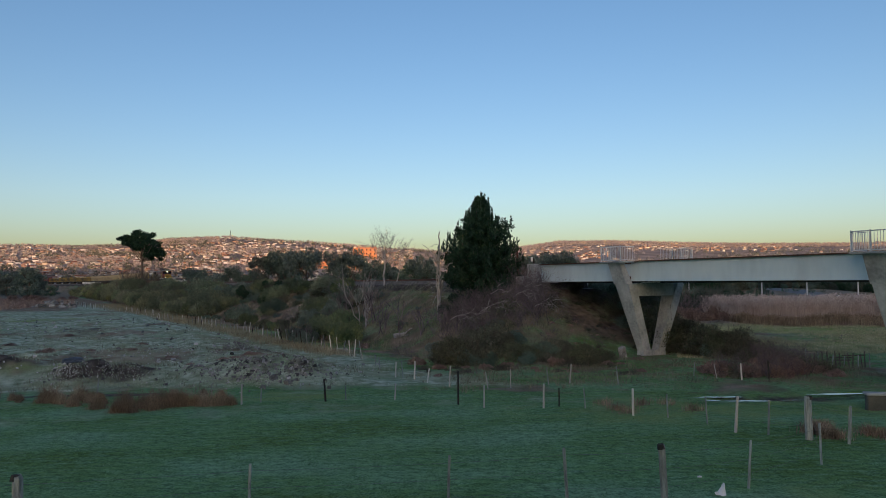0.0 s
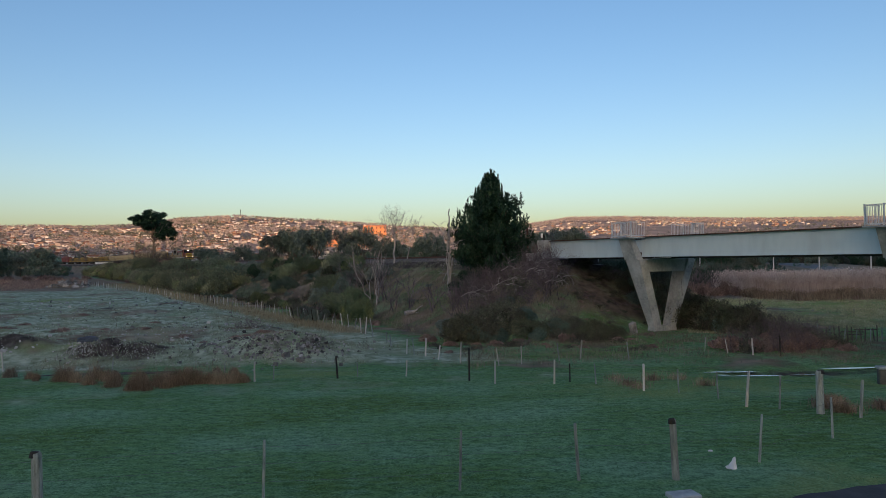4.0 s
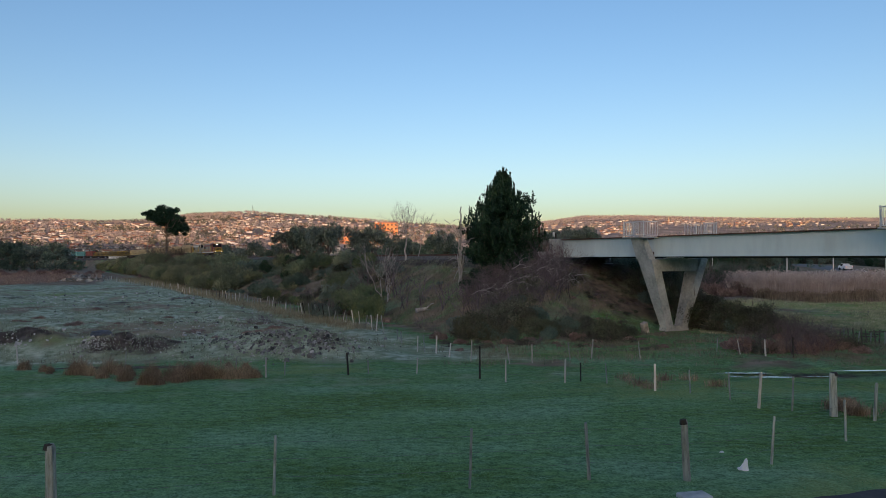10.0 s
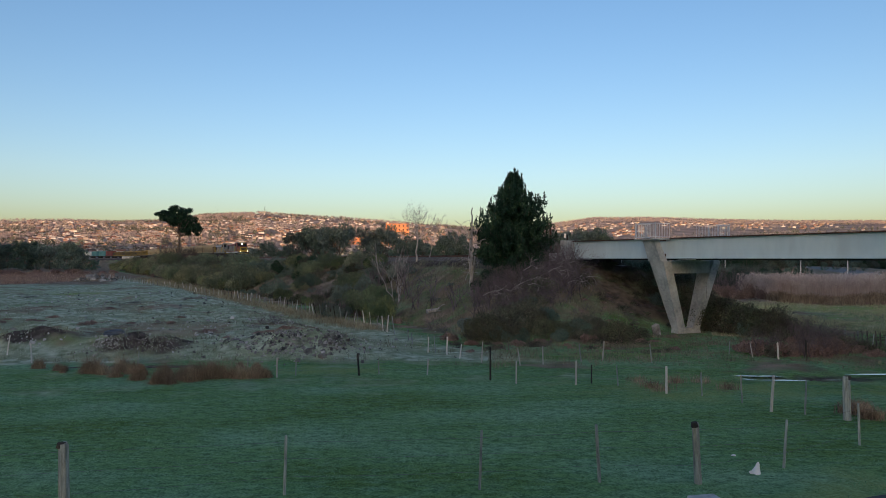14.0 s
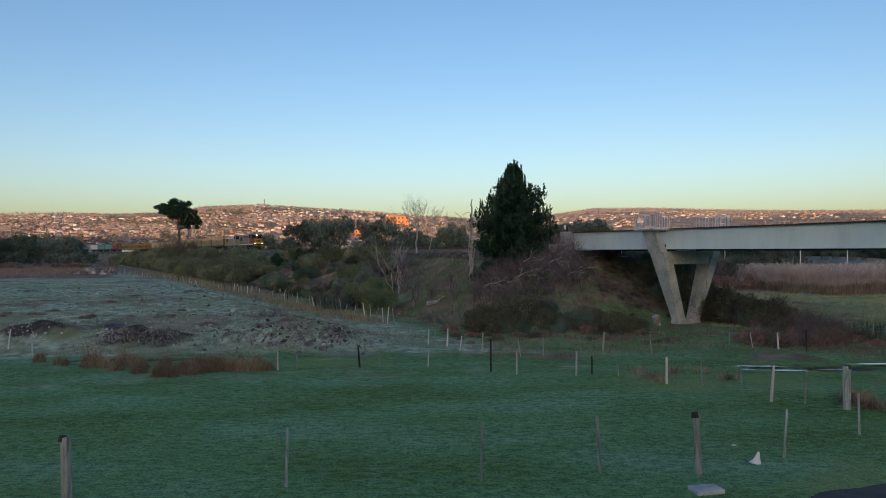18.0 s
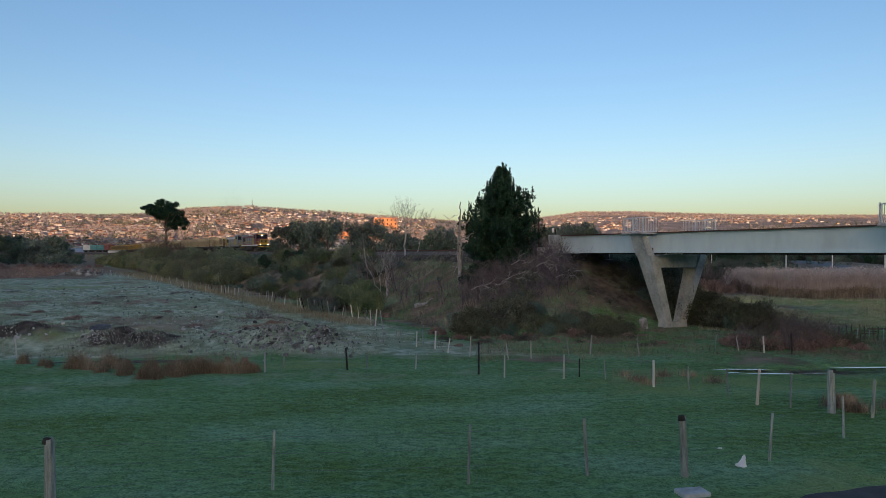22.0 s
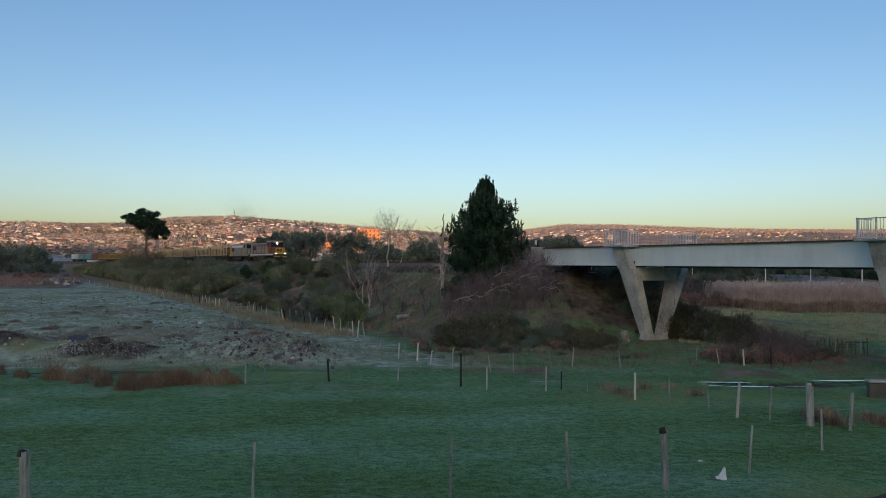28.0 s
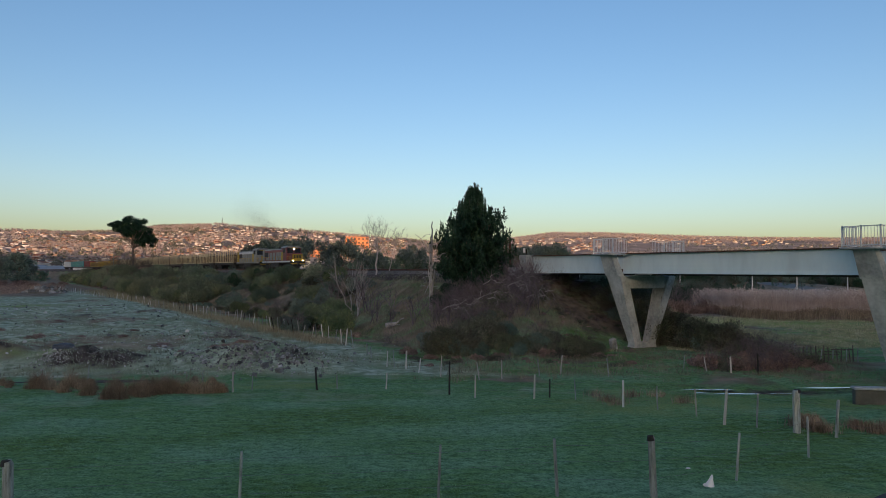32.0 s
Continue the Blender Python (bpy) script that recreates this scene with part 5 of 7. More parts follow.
    for i in range(26):
        put(random.choice("dkgt"), random.uniform(-11.5, -5.5), random.uniform(60, 72), random.uniform(0.9, 1.4))
    for i in range(46):
        yy = random.uniform(57, 80)
        x, yy = at_bank(yy, random.uniform(-10.5, -3.2))
        if not (-6.0 < x < 2.4 and yy < 74):
            put(random.choice("tkdd"), x, yy, random.uniform(0.9, 1.5), 1.0)
    for i in range(14):
        put("t", random.uniform(-1.5, 4.0), random.uniform(46, 58), random.uniform(0.45, 0.8))
    for x, yy, s in ((1.5, 43.2, 0.8), (4.2, 42.8, 0.9), (8.3, 43.5, 0.8), (10.4, 45.0, 0.7), (0.2, 45.5, 0.8)):
        put("b", x, yy, s)
    for i in range(46):
        put(random.choice("bbtkk"), random.uniform(0.5, 13.5), random.uniform(39.5, 45), random.uniform(0.35, 0.75), 0.8)
    # scrub on the spill slope and foot of the pier
    for i in range(16):
        put(random.choice("tbb"), random.uniform(9.5, 14.2), random.uniform(44.0, 46.2), random.uniform(0.4, 0.6), 0.7)
    for i in range(10):
        put(random.choice("tb"), random.uniform(9.5, 12.5), random.uniform(48, 53), random.uniform(0.3, 0.5), 0.6)
    # dark thicket beyond the bridge, tall at the pier, low and brown at its near end
    for i in range(84):
        u = random.random()
        x = 18.4 + u * 3.4 + random.uniform(-0.6, 1.3)
        yy = 50.6 - u * 11.5 + random.uniform(-0.6, 1.6)
        put(random.choice("kknk") if u < 0.55 else random.choice("kktb"), x, yy, random.uniform(0.75, 1.2) * (1.75 - 0.95 * u), random.uniform(0.9, 1.25))
    for i in range(34):
        put(random.choice("tbbbk"), 15.6 + random.uniform(0, 6.2), 38.2 + random.uniform(-0.8, 1.8), random.uniform(0.75, 1.2), 1.1)
    for i in range(16):
        q = 0.325 + i * 0.0075
        yy = random.uniform(108, 136)
        put("d", q * yy, yy, random.uniform(2.5, 3.4), 1.1)
    # deep shade under the bridge
    for i in range(30):
        p = BRIDGE + ALONG * random.uniform(1.0, 8.2) + ACROSS * random.uniform(-3.6, 2.4)
        put(random.choice("kkt"), p[0], p[1], random.uniform(0.35, 0.62), 0.8)
    for i in range(18):
        put("k", random.uniform(11.5, 15.0), random.uniform(52.5, 58), random.uniform(0.6, 1.0), 0.9)
    for i in range(14):
        put("n", random.uniform(15.5, 18.5), random.uniform(52, 55.5), random.uniform(1.1, 1.6))
    for i in range(26):
        x, yy = at_bank(random.uniform(54, 66), random.uniform(3.6, 6.0))
        put(random.choice("dk"), x, yy, random.uniform(1.0, 1.5), 1.0)
    for i in range(20):
        q = 0.33 + i * 0.007
        yy = random.uniform(205, 232)
        put("d", q * yy, yy, random.uniform(2.8, 4.4), random.uniform(0.9, 1.3))
    for i in range(46):
        q = 0.33 + i * 0.0085
        yy = random.uniform(236, 262)
        put("d", q * yy, yy, random.uniform(2.6, 4.2), random.uniform(0.9, 1.3))
    # brown bushes before the reeds
    for i in range(46):
        put(random.choice("bbtt"), random.uniform(31.5, 46), random.uniform(88, 103), random.uniform(1.3, 2.6), 1.2)
    for i in range(34):
        put("b", random.uniform(38, 64), random.uniform(77, 82), random.uniform(0.5, 1.0), 0.8)
    # rough field: low brown clumps
    for i in range(8):
        put("b", random.uniform(-34, -8), random.uniform(42, 75), random.uniform(0.35, 0.8), 0.5)
    for x, yy, s in ((-10.6, 44.5, 0.8), (-11.2, 44.0, 0.6), (-9.8, 45.0, 0.6), (-12.3, 41.5, 0.6), (-24.5, 46, 0.9), (-22.5, 46.5, 0.9), (-20, 46.8, 0.8), (-17.5, 47, 0.7)):
        put("b", x, yy, s, 0.55)
    for i in range(7):
        put("b", random.uniform(-33, -22), random.uniform(50, 53.5), random.uniform(0.5, 1.0), 0.5)
    for x, yy, s in ((-11.6, 49.6, 0.75), (-11.0, 49.9, 0.6), (-12.3, 49.2, 0.6), (-10.4, 50.2, 0.5), (-12.2, 46.6, 0.6), (-11.7, 46.2, 0.5), (-34.5, 104, 0.9), (-33.5, 104.4, 0.8), (-30.0, 100, 0.7)):
        put("t", x, yy, s, 0.8)
    # the bare thicket round the foot of the tall pine, which hides part of the passing wagons
    for i in range(10):
        q, yy = random.uniform(-0.395, -0.345), random.uniform(196, 232)
        put("t" if i % 3 else "b", q * yy, yy, random.uniform(2.0, 3.0), 1.0)
    for i in range(10):
        q, yy = random.uniform(-0.345, -0.325), random.uniform(190, 215)
        put(random.choice("dt"), q * yy, yy, random.uniform(1.0, 1.6), 1.0)
    # dark rounded shrubs standing high on the bank
    for x, yy, s in ((-30.5, 122, 1.9), (-29.0, 119.5, 1.6), (-31.8, 124, 1.6), (-33.5, 127, 1.7), (-22.5, 112, 2.0), (-21.0, 109, 1.7), (-24.0, 114.5, 1.6), (-18.5, 104, 1.7), (-16.0, 100, 1.6)):
        put("d", x, yy, s, 1.1)
    # a rusty band of bracken before the far trees
    for i in range(26):
        q, yy = random.uniform(-0.66, -0.46), random.uniform(180, 230)
        put("b", q * yy, yy, random.uniform(0.9, 1.7), 0.5)
    # brown willow scrub far on the left
    for i in range(30):
        put("b", random.uniform(-165, -112), random.uniform(222, 262), random.uniform(1.8, 2.9), 0.9)


def far_trees():
    a = [gum_tree("gum_tree", "dark spreading gum tree", 10.0, s) for s in (21, 22, 23)]
    b = [gum_tree("broad_tree", "dark dense rounded tree", 10.0, s, "shrub_dark", 0.40, 40, 0.22, 120, 0.06, 0.25) for s in (24, 25)]
    used = set()

    def put(kind, x, y, h, w=1.0):
        base = random.choice(kind)
        m = pose(x, y, on_ground(x, y), 0, 0, random.uniform(0, 360)) @ Matrix.Diagonal((h / 10 * w, h / 10 * w, h / 10, 1))
        if base.name in used:
            copy_thing(base, m)
        else:
            used.add(base.name)
            base.matrix_basis = m

    for q, y, h, k in ((-0.262, 205, 9.5, b), (-0.246, 205, 10.5, a), (-0.232, 203, 8.5, b), (-0.216, 202, 9.5, a), (-0.205, 200, 7, b), (-0.294, 235, 12, a), (-0.283, 230, 11, b),
                       (-0.196, 175, 12, a), (-0.180, 172, 12, a), (-0.170, 170, 12.6, a), (-0.158, 168, 12.4, a), (-0.146, 168, 13.0, a),
                       (-0.098, 152, 11.4, a), (-0.086, 150, 12.2, a), (-0.066, 148, 9.6, b), (-0.05, 146, 9.5, a), (-0.037, 145, 10.4, b), (-0.022, 142, 10.8, b),
                       (-0.006, 140, 10.8, b), (0.010, 140, 10, a), (0.028, 140, 9.5, b), (0.05, 138, 9, b),
                       (0.135, 175, 11, a), (0.155, 178, 12, a), (0.172, 176, 12.3, a), (0.19, 180, 12.5, a), (0.205, 180, 12.5, a), (0.225, 184, 12, b), (0.245, 186, 12, b)):
        put(k, q * y, y, h, 0.85)
    for i in range(20):
        q = -0.66 + i * 0.0098 + random.uniform(-0.004, 0.004)
        y = random.uniform(300, 350)
        put(b, q * y, y, random.uniform(10, 17.5) * (1 - 0.45 * (i > 16)), 1.2)
    for i in range(34):
        q = 0.34 + i * 0.0105
        y = random.uniform(265, 300)
        put(b, q * y, y, random.uniform(8.5, 12), 1.3)
    for q, y, h in ((0.468, 178, 8.5), (0.478, 180, 9.0), (0.486, 176, 7)):
        put(b, q * y, y, h, 0.7)
    for q, y, h in ((0.512, 205, 3.0), (0.528, 208, 3.4), (0.55, 200, 3.2), (0.566, 202, 2.6)):
        put(b, q * y, y, h, 1.0)


def tall_growth():
    """Reeds, rushes and grass, each bed one mass of blades."""
    rs = np.random.RandomState(50)

    def blades(x, y, h, w, lean, seg=2):
        k = len(x)
        z = ground_z(x, y)
        dx, dy = rs.normal(size=k) * lean * h, rs.normal(size=k) * lean * h
        a = rs.uniform(0, np.pi, k)
        cx, cy = np.cos(a) * w / 2, np.sin(a) * w / 2
        v = np.stack([np.stack([x - cx, y - cy, z - 0.05], -1), np.stack([x + cx, y + cy, z - 0.05], -1),
                      np.stack([x + dx * .35 + cx * .8, y + dy * .35 + cy * .8, z + h * .6], -1), np.stack([x + dx * .35 - cx * .8, y + dy * .35 - cy * .8, z + h * .6], -1),
                      np.stack([x + dx, y + dy, z + h], -1)], 1).reshape(-1, 3)
        i = np.arange(k) * 5
        a_ = Acc()
        a_.add(v, np.stack([i, i + 1, i + 2, i + 3], 1))
        a_.f += np.stack([i + 3, i + 2, i + 4], 1).tolist()
        return a_

    def bed(name, label, category, key, x, y, h, w, lean):
        tagged(part(name, blades(x, y, h, w, lean), M[key]), label, category, kind="stuff")

    k = 52000
    x, y = rs.uniform(38, 66, k), rs.uniform(81, 92, k)
    y = y + np.clip(x - 50, 0, 99) * -0.1 + np.clip(42 - x, 0, 9) * 1.2
    tall = rs.uniform(1.7, 2.9, k) * (1 + 0.10 * vnoise(x / 2, y / 2, 3) + 0.06 * vnoise(x * 1.5, y * 1.5, 4))
    bed("reed_bed", "tall dry tan reeds in a dense bed", "reeds", "reed", x, y, tall, rs.uniform(0.02, 0.045, k), 0.11)
    pick = rs.rand(k) < 0.6
    plume = np.stack([x, y, ground_z(x, y) + tall], -1)[pick] + rs.normal(size=(pick.sum(), 3)) * (0.12, 0.12, 0.10)
    tagged(part("reed_plumes", Acc().leaves(plume, 0.10, rs, 1.3, droop=(0.1, 0, 0.9)), M["reed"]), "feathery pale seed heads above the reeds", "reeds", kind="stuff")
    k = 30000
    x = rs.uniform(37.5, 66, k)
    y = 79.6 + rs.normal(size=k) * 1.3 - np.clip(x - 50, 0, 99) * 0.1 + np.clip(42 - x, 0, 9) * 1.2
    bed("reed_skirt", "low brown sedge along the foot of the reeds", "reeds", "rush", x, y, rs.uniform(0.3, 1.25, k) * (1 + 0.3 * vnoise(x, y, 5)), rs.uniform(0.02, 0.05, k), 0.35)
    # tussocks of rush along the ditch: x, y, size
    tussocks = [(-18.7, 33.8, 0.75), (-17.3, 32.8, 0.5), (-15.6, 32.1, 1.0), (-15.3, 32.2, 1.1), (-14.8, 31.8, 0.7), (-14.0, 31.2, 0.7), (-14.4, 32.7, 1.1), (-13.7, 32.2, 0.8), (-12.7, 30.4, 0.9),
                (-11.6, 29.5, 0.7), (-11.8, 30.8, 1.1), (-11.1, 29.5, 0.8), (-10.9, 30.5, 0.9), (-10.5, 30.2, 1.0), (-10.4, 30.7, 1.0), (-10.1, 30.8, 1.1), (-9.8, 31.1, 1.0), (-9.5, 31.1, 1.0),
                (-9.0, 31.2, 0.8), (-8.6, 31.0, 0.9), (-8.2, 31.2, 0.8), (-7.9, 31.3, 0.8), (-7.6, 31.3, 0.6)]
    low = rs.uniform((-17.5, 31.6, 0.3), (-7.4, 33.6, 0.5), (12, 3))
    c = np.concatenate([np.array(tussocks), low])
    k = 26000
    i = np.repeat(np.arange(len(c)), k // len(c))
    k = len(i)
    big = c[i, 2]
    out = rs.normal(size=(k, 2)) * (0.2, 0.17) * big[:, None]
    far = np.hypot(out[:, 0], out[:, 1]) / big
    bed("rush_clumps", "reddish brown rush clumps along a ditch", "rushes", "rush", c[i, 0] + out[:, 0], c[i, 1] + out[:, 1],
        rs.uniform(0.3, 0.98, k) * big * np.clip(1.1 - far * 1.9, 0.15, 1.1), rs.uniform(0.005, 0.012, k), 0.42)
    k = 4200
    c = np.where(rs.rand(k) < 0.8, rs.randint(0, 8, k), rs.randint(8, 14, k))
    cx, cy = np.concatenate([rs.uniform(12.6, 16.5, 8), rs.uniform(6.5, 11, 6)]), np.concatenate([rs.uniform(22.4, 24.4, 8), rs.uniform(27.5, 30, 6)])
    x, y = cx[c] + rs.normal(size=k) * 0.2, cy[c] + rs.normal(size=k) * 0.16
    bed("rush_tufts", "small brown rush tufts in wet grass", "rushes", "rush", x, y, rs.uniform(0.15, 0.42, k), rs.uniform(0.008, 0.018, k), 0.35)
    k = 90000
    y = 14 + 19 * rs.uniform(0, 1, k) ** 0.8
    x = rs.uniform(-0.66, 0.66, k) * y
    keep = vnoise(x * 1.4, y * 0.9, 7) + 0.6 * vnoise(x * 5, y * 4, 8) > 0.05
    x, y = x[keep], y[keep]
    bed("paddock_grass", "short green pasture grass with light frost", "grass", "grass", x, y, rs.uniform(0.02, 0.05, len(x)), rs.uniform(0.008, 0.018, len(x)), 1.1)
    k = 46000
    y = rs.uniform(34, 75, k)
    x = rs.uniform(-0.66, 0.62, k) * y
    d = np.abs((x - track_x(y)) * 0.8836)
    keep = (vnoise(x * 0.6, y * 0.5, 17) + 0.5 * vnoise(x * 2, y * 2, 18) > 0.15) & ((d > 3) | (y < 44))
    x, y = x[keep], y[keep]
    bed("rough_grass", "pale dry tufts of rough grass", "grass", "bankgrass", x, y, rs.uniform(0.06, 0.26, len(x)), rs.uniform(0.012, 0.03, len(x)), 0.4)
    k = 34000
    y = 138 + 120 * rs.uniform(0, 1, k) ** 1.3
    x = rs.uniform(-0.70, -0.45, k) * y
    keep = (vnoise(x / 6, y / 12, 47) + 0.5 * vnoise(x, y, 48) > -0.3) & (y > 150 + 16 * vnoise(x / 7, 2.0, 49) + 10 * vnoise(x * 1.5, y, 50)) & ((x < -0.50 * y) | (y > 168))
    x, y = x[keep], y[keep]
    bed("bracken_bed", "rusty brown bracken and dead grass before the far trees", "bracken", "shrub_brown", x, y, rs.uniform(0.2, 0.75, len(x)), rs.uniform(0.03, 0.08, len(x)), 0.6)
    tufts = 3600
    ty = 36 + 90 * rs.uniform(0, 1, tufts) ** 1.5
    tx = rs.uniform(-0.66, 0.0, tufts) * ty
    keep = (vnoise(tx * 0.25, ty * 0.18, 27) + 0.6 * vnoise(tx, ty, 28) > -0.25) & (tx < -3.5 - 0.53 * (ty - 48.7))
    tx, ty = tx[keep], ty[keep]
    i = np.repeat(np.arange(len(tx)), 16)
    k = len(i)
    s = rs.uniform(0.5, 1.5, len(tx))[i]
    x, y = tx[i] + rs.normal(size=k) * 0.17 * s, ty[i] + rs.normal(size=k) * 0.12 * s
    bed("field_tufts", "frosted tufts of pale grass over the rough field", "grass", "frostgrass", x, y, rs.uniform(0.03, 0.10, k) * s, rs.uniform(0.02, 0.045, k), 1.3)
    k = 26000
    y = 50 + 130 * rs.uniform(0, 1, k)
    x = -4.2 - 0.53 * (y - 49.5) + rs.normal(size=k) * (0.7 + 0.012 * (y - 50)) - 0.3
    bed("fence_grass", "tall bleached grass along the stake fence", "grass", "drygrass", x, y, rs.uniform(0.15, 0.5, k), rs.uniform(0.012, 0.03, k), 0.4)
    k = 70000
    y = rs.uniform(46, 84, k)
    x = rs.uniform(0.36, 0.70, k) * y
    keep = vnoise(x * 0.3, y * 0.15, 37) + 0.5 * vnoise(x * 2, y * 1.5, 38) > -0.35
    x, y = x[keep], y[keep]
    bed("meadow_grass", "olive and straw tufts of grass before the reeds", "grass", "meadow", x, y, rs.uniform(0.05, 0.2, len(x)), rs.uniform(0.015, 0.035, len(x)), 0.6)
    k = 22000
    y = rs.uniform(33.5, 47, k)
    x = rs.uniform(2, 25, k)
    keep = vnoise(x * 0.8, y * 0.8, 19) + 0.6 * vnoise(x * 2.6, y * 2.6, 20) > -0.1
    x, y = x[keep], y[keep]
    bed("foot_grass", "long dull green grass below the bridge", "grass", "bankgrass", x, y, rs.uniform(0.06, 0.26, len(x)), rs.uniform(0.01, 0.024, len(x)), 0.6)
    k = 22000
    x, y = rs.uniform(-6.5, 12.5, k), rs.uniform(47, 78, k)
    d = (x - track_x(y)) * 0.8836
    keep = (d > -13.5) & (d < -2.6) & (vnoise(x * 0.7, y * 0.7, 29) + 0.6 * vnoise(x * 2.2, y * 2.2, 30) > -0.3)
    x, y = x[keep], y[keep]
    bed("slope_grass", "long grey-green and straw grass on the open slope", "grass", "bankgrass", x, y, rs.uniform(0.12, 0.42, len(x)), rs.uniform(0.012, 0.03, len(x)), 0.5)
    k = 26000
    y = rs.uniform(42, 130, k)
    d = rs.uniform(-13.5, -2.8, k)
    x = track_x(y) + d / 0.8836
    bed("bank_grass", "long dry grass on the railway bank", "grass", "bankgrass", x, y, rs.uniform(0.1, 0.3, k), rs.uniform(0.012, 0.03, k), 0.6)


pine_tree()
umbrella_pine()
bare_trees()
scrub()
far_trees()
tall_growth()


# ---- the town on the hills ----
def house_shape(walls, roof, x, y, z, w, d, h, turn, pitch=0.42):
    m = pose(x, y, z, 0, 0, turn)
    walls.box((w, d, h + 3), (0, 0, h / 2 - 1.5), m)
    rise = d / 2 * pitch
    roof.prism([(-d / 2 - 0.5, h - 0.15), (d / 2 + 0.5, h - 0.15), (0, h + rise)], w + 0.8, m @ pose(0, 0, 0, 0, 0, 90))


def town_spots(rs, k):
    """Places on the far slopes where houses stand thick, by bearing and distance."""
    out = []
    while len(out) < k:
        q = rs.uniform(-0.72, 0.70)
        rc = float(np.interp(q, CREST_X, CREST_R))
        u = rs.uniform(0, 1) ** 0.75
        r = 820 + (rc * 0.985 - 820) * u
        y = r / math.sqrt(1 + q * q)
        x = q * y
        thick = 0.62 + 0.6 * float(fbm(x / 150, y / 150, 71))
        if q > -0.02:
            thick *= 0.75 if (0.12 < q < 0.27 and 0.35 < u < 0.80) or (0.29 < q < 0.53 and 0.62 < u < 0.93) or (0.0 > q) else 0.025
        elif -0.34 < q < -0.27 or (q < -0.1 and u > 0.90):
            thick *= 0.35 if u > 0.75 else 1
        if rs.rand() < thick:
            out.append((x, y, r))
    for i in range(210):            # the flat foot of the town, still in shade
        q, r = rs.uniform(-0.68, -0.13), rs.uniform(660, 1020)
        y = r / math.sqrt(1 + q * q)
        out.append((q * y, y, r))
    return sorted(out, key=lambda p: p[2])


def build_town():
    rs = np.random.RandomState(80)
    spots = town_spots(rs, 2000)
    zs = ground_z([p[0] for p in spots], [p[1] for p in spots])
    walls, roof = Acc(), Acc()
    for i, ((x, y, r), z) in enumerate(zip(spots, zs)):
        w, d, h = rs.uniform(6, 11.5), rs.uniform(5.5, 7.5), rs.uniform(2.4, 3.8)
        turn = rs.choice((0, 90)) + rs.normal() * 16 + 25 * float(vnoise(x / 300, y / 300, 77))
        if i < 210:
            t = thing("house", "suburban house with pale walls and pitched roof", "house", pose(x, y, float(z), 0, 0, turn), "houses on the hillside")
            a, b = Acc(), Acc()
            house_shape(a, b, 0, 0, 0, w, d, h, 0)
            part("wall", a, M["house_wall_one"], t)
            part("roof", b, M["house_roof_one"], t)
            win = Acc().box((1.8, 0.12, 1.3)).mesh("window", M["window_dark"])
            for wx in (-w * 0.28, w * 0.26):
                part("window", win, None, t).location = (wx, -d / 2 - 0.03, h * 0.55)
        else:
            house_shape(walls, roof, x, y, z, w, d, h, turn)
    town = thing("hillside_town", "thousands of small houses over the sunlit hills", "houses", kind="stuff")
    tagged(part("walls", walls, M["house_wall"], town), kind="stuff")
    tagged(part("roofs", roof, M["house_roof"], town), kind="stuff")


def hill_trees():
    rs = np.random.RandomState(90)
    for name, label, key, k, seed in (("hill_woods", "winter-bare brown trees scattered over the hills, greyed by painted haze", "hill_tree", 15000, 71),
                                      ("hill_evergreens", "olive evergreen trees between the hillside houses", "hill_green", 11500, 72)):
        fol = Acc()
        q = rs.uniform(-0.74, 0.74, k)
        rc = np.interp(q, CREST_X, CREST_R)
        u = np.where(rs.rand(k) < 0.25, rs.uniform(0.95, 1.01, k), rs.uniform(0, 1, k) ** 0.8)
        r = 720 + (rc - 720) * u
        y = r / np.sqrt(1 + q * q)
        x = q * y
        sparse = (q < -0.12) & (r < 1100) & (rs.rand(k) < 0.65)
        wood = ~sparse & (1.6 * fbm(x / 190, y / 190, seed) + 0.25 * (seed > 71) < rs.uniform(-0.5, 0.6, k))
        x, y, u = x[wood], y[wood], u[wood]
        z = ground_z(x, y)
        for a, b, c, v in zip(x, y, z, u):
            h = rs.uniform(5, 13.5) * (0.7 if v > 0.9 else 1.0) * (0.62 if a > 0.05 * b else 1.0)
            w = h * rs.uniform(0.35, 0.6)
            fol.leaves(shell(rs, 26, (a, b, c + h * 0.5), (w, w, h * 0.5), 0.2), h * 0.13, rs, 1.0)
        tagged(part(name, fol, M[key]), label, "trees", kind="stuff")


def crest_woods():
    """The dark wood along the skyline of the far ridge."""
    rs = np.random.RandomState(93)
    fol = Acc()
    k = 9500
    q = np.where(rs.rand(k) < 0.75, rs.uniform(0.08, 0.72, k), rs.uniform(-0.36, -0.26, k))
    rc = np.interp(q, CREST_X, CREST_R)
    u = rs.uniform(0.80, 1.0, k) ** 0.7
    r = rc * u
    y = r / np.sqrt(1 + q * q)
    x = q * y
    z = ground_z(x, y)
    for a, b, c in zip(x, y, z):
        h = rs.uniform(4, 7)
        fol.leaves(shell(rs, 12, (a, b, c + h * 0.5), (h * 0.45, h * 0.45, h * 0.5), 0.2), h * 0.17, rs, 1.0)
    tagged(part("ridge_woods", fol, M["hill_tree"]), "brown bushland covering the far ridge top, greyed by painted haze", "trees", kind="stuff")


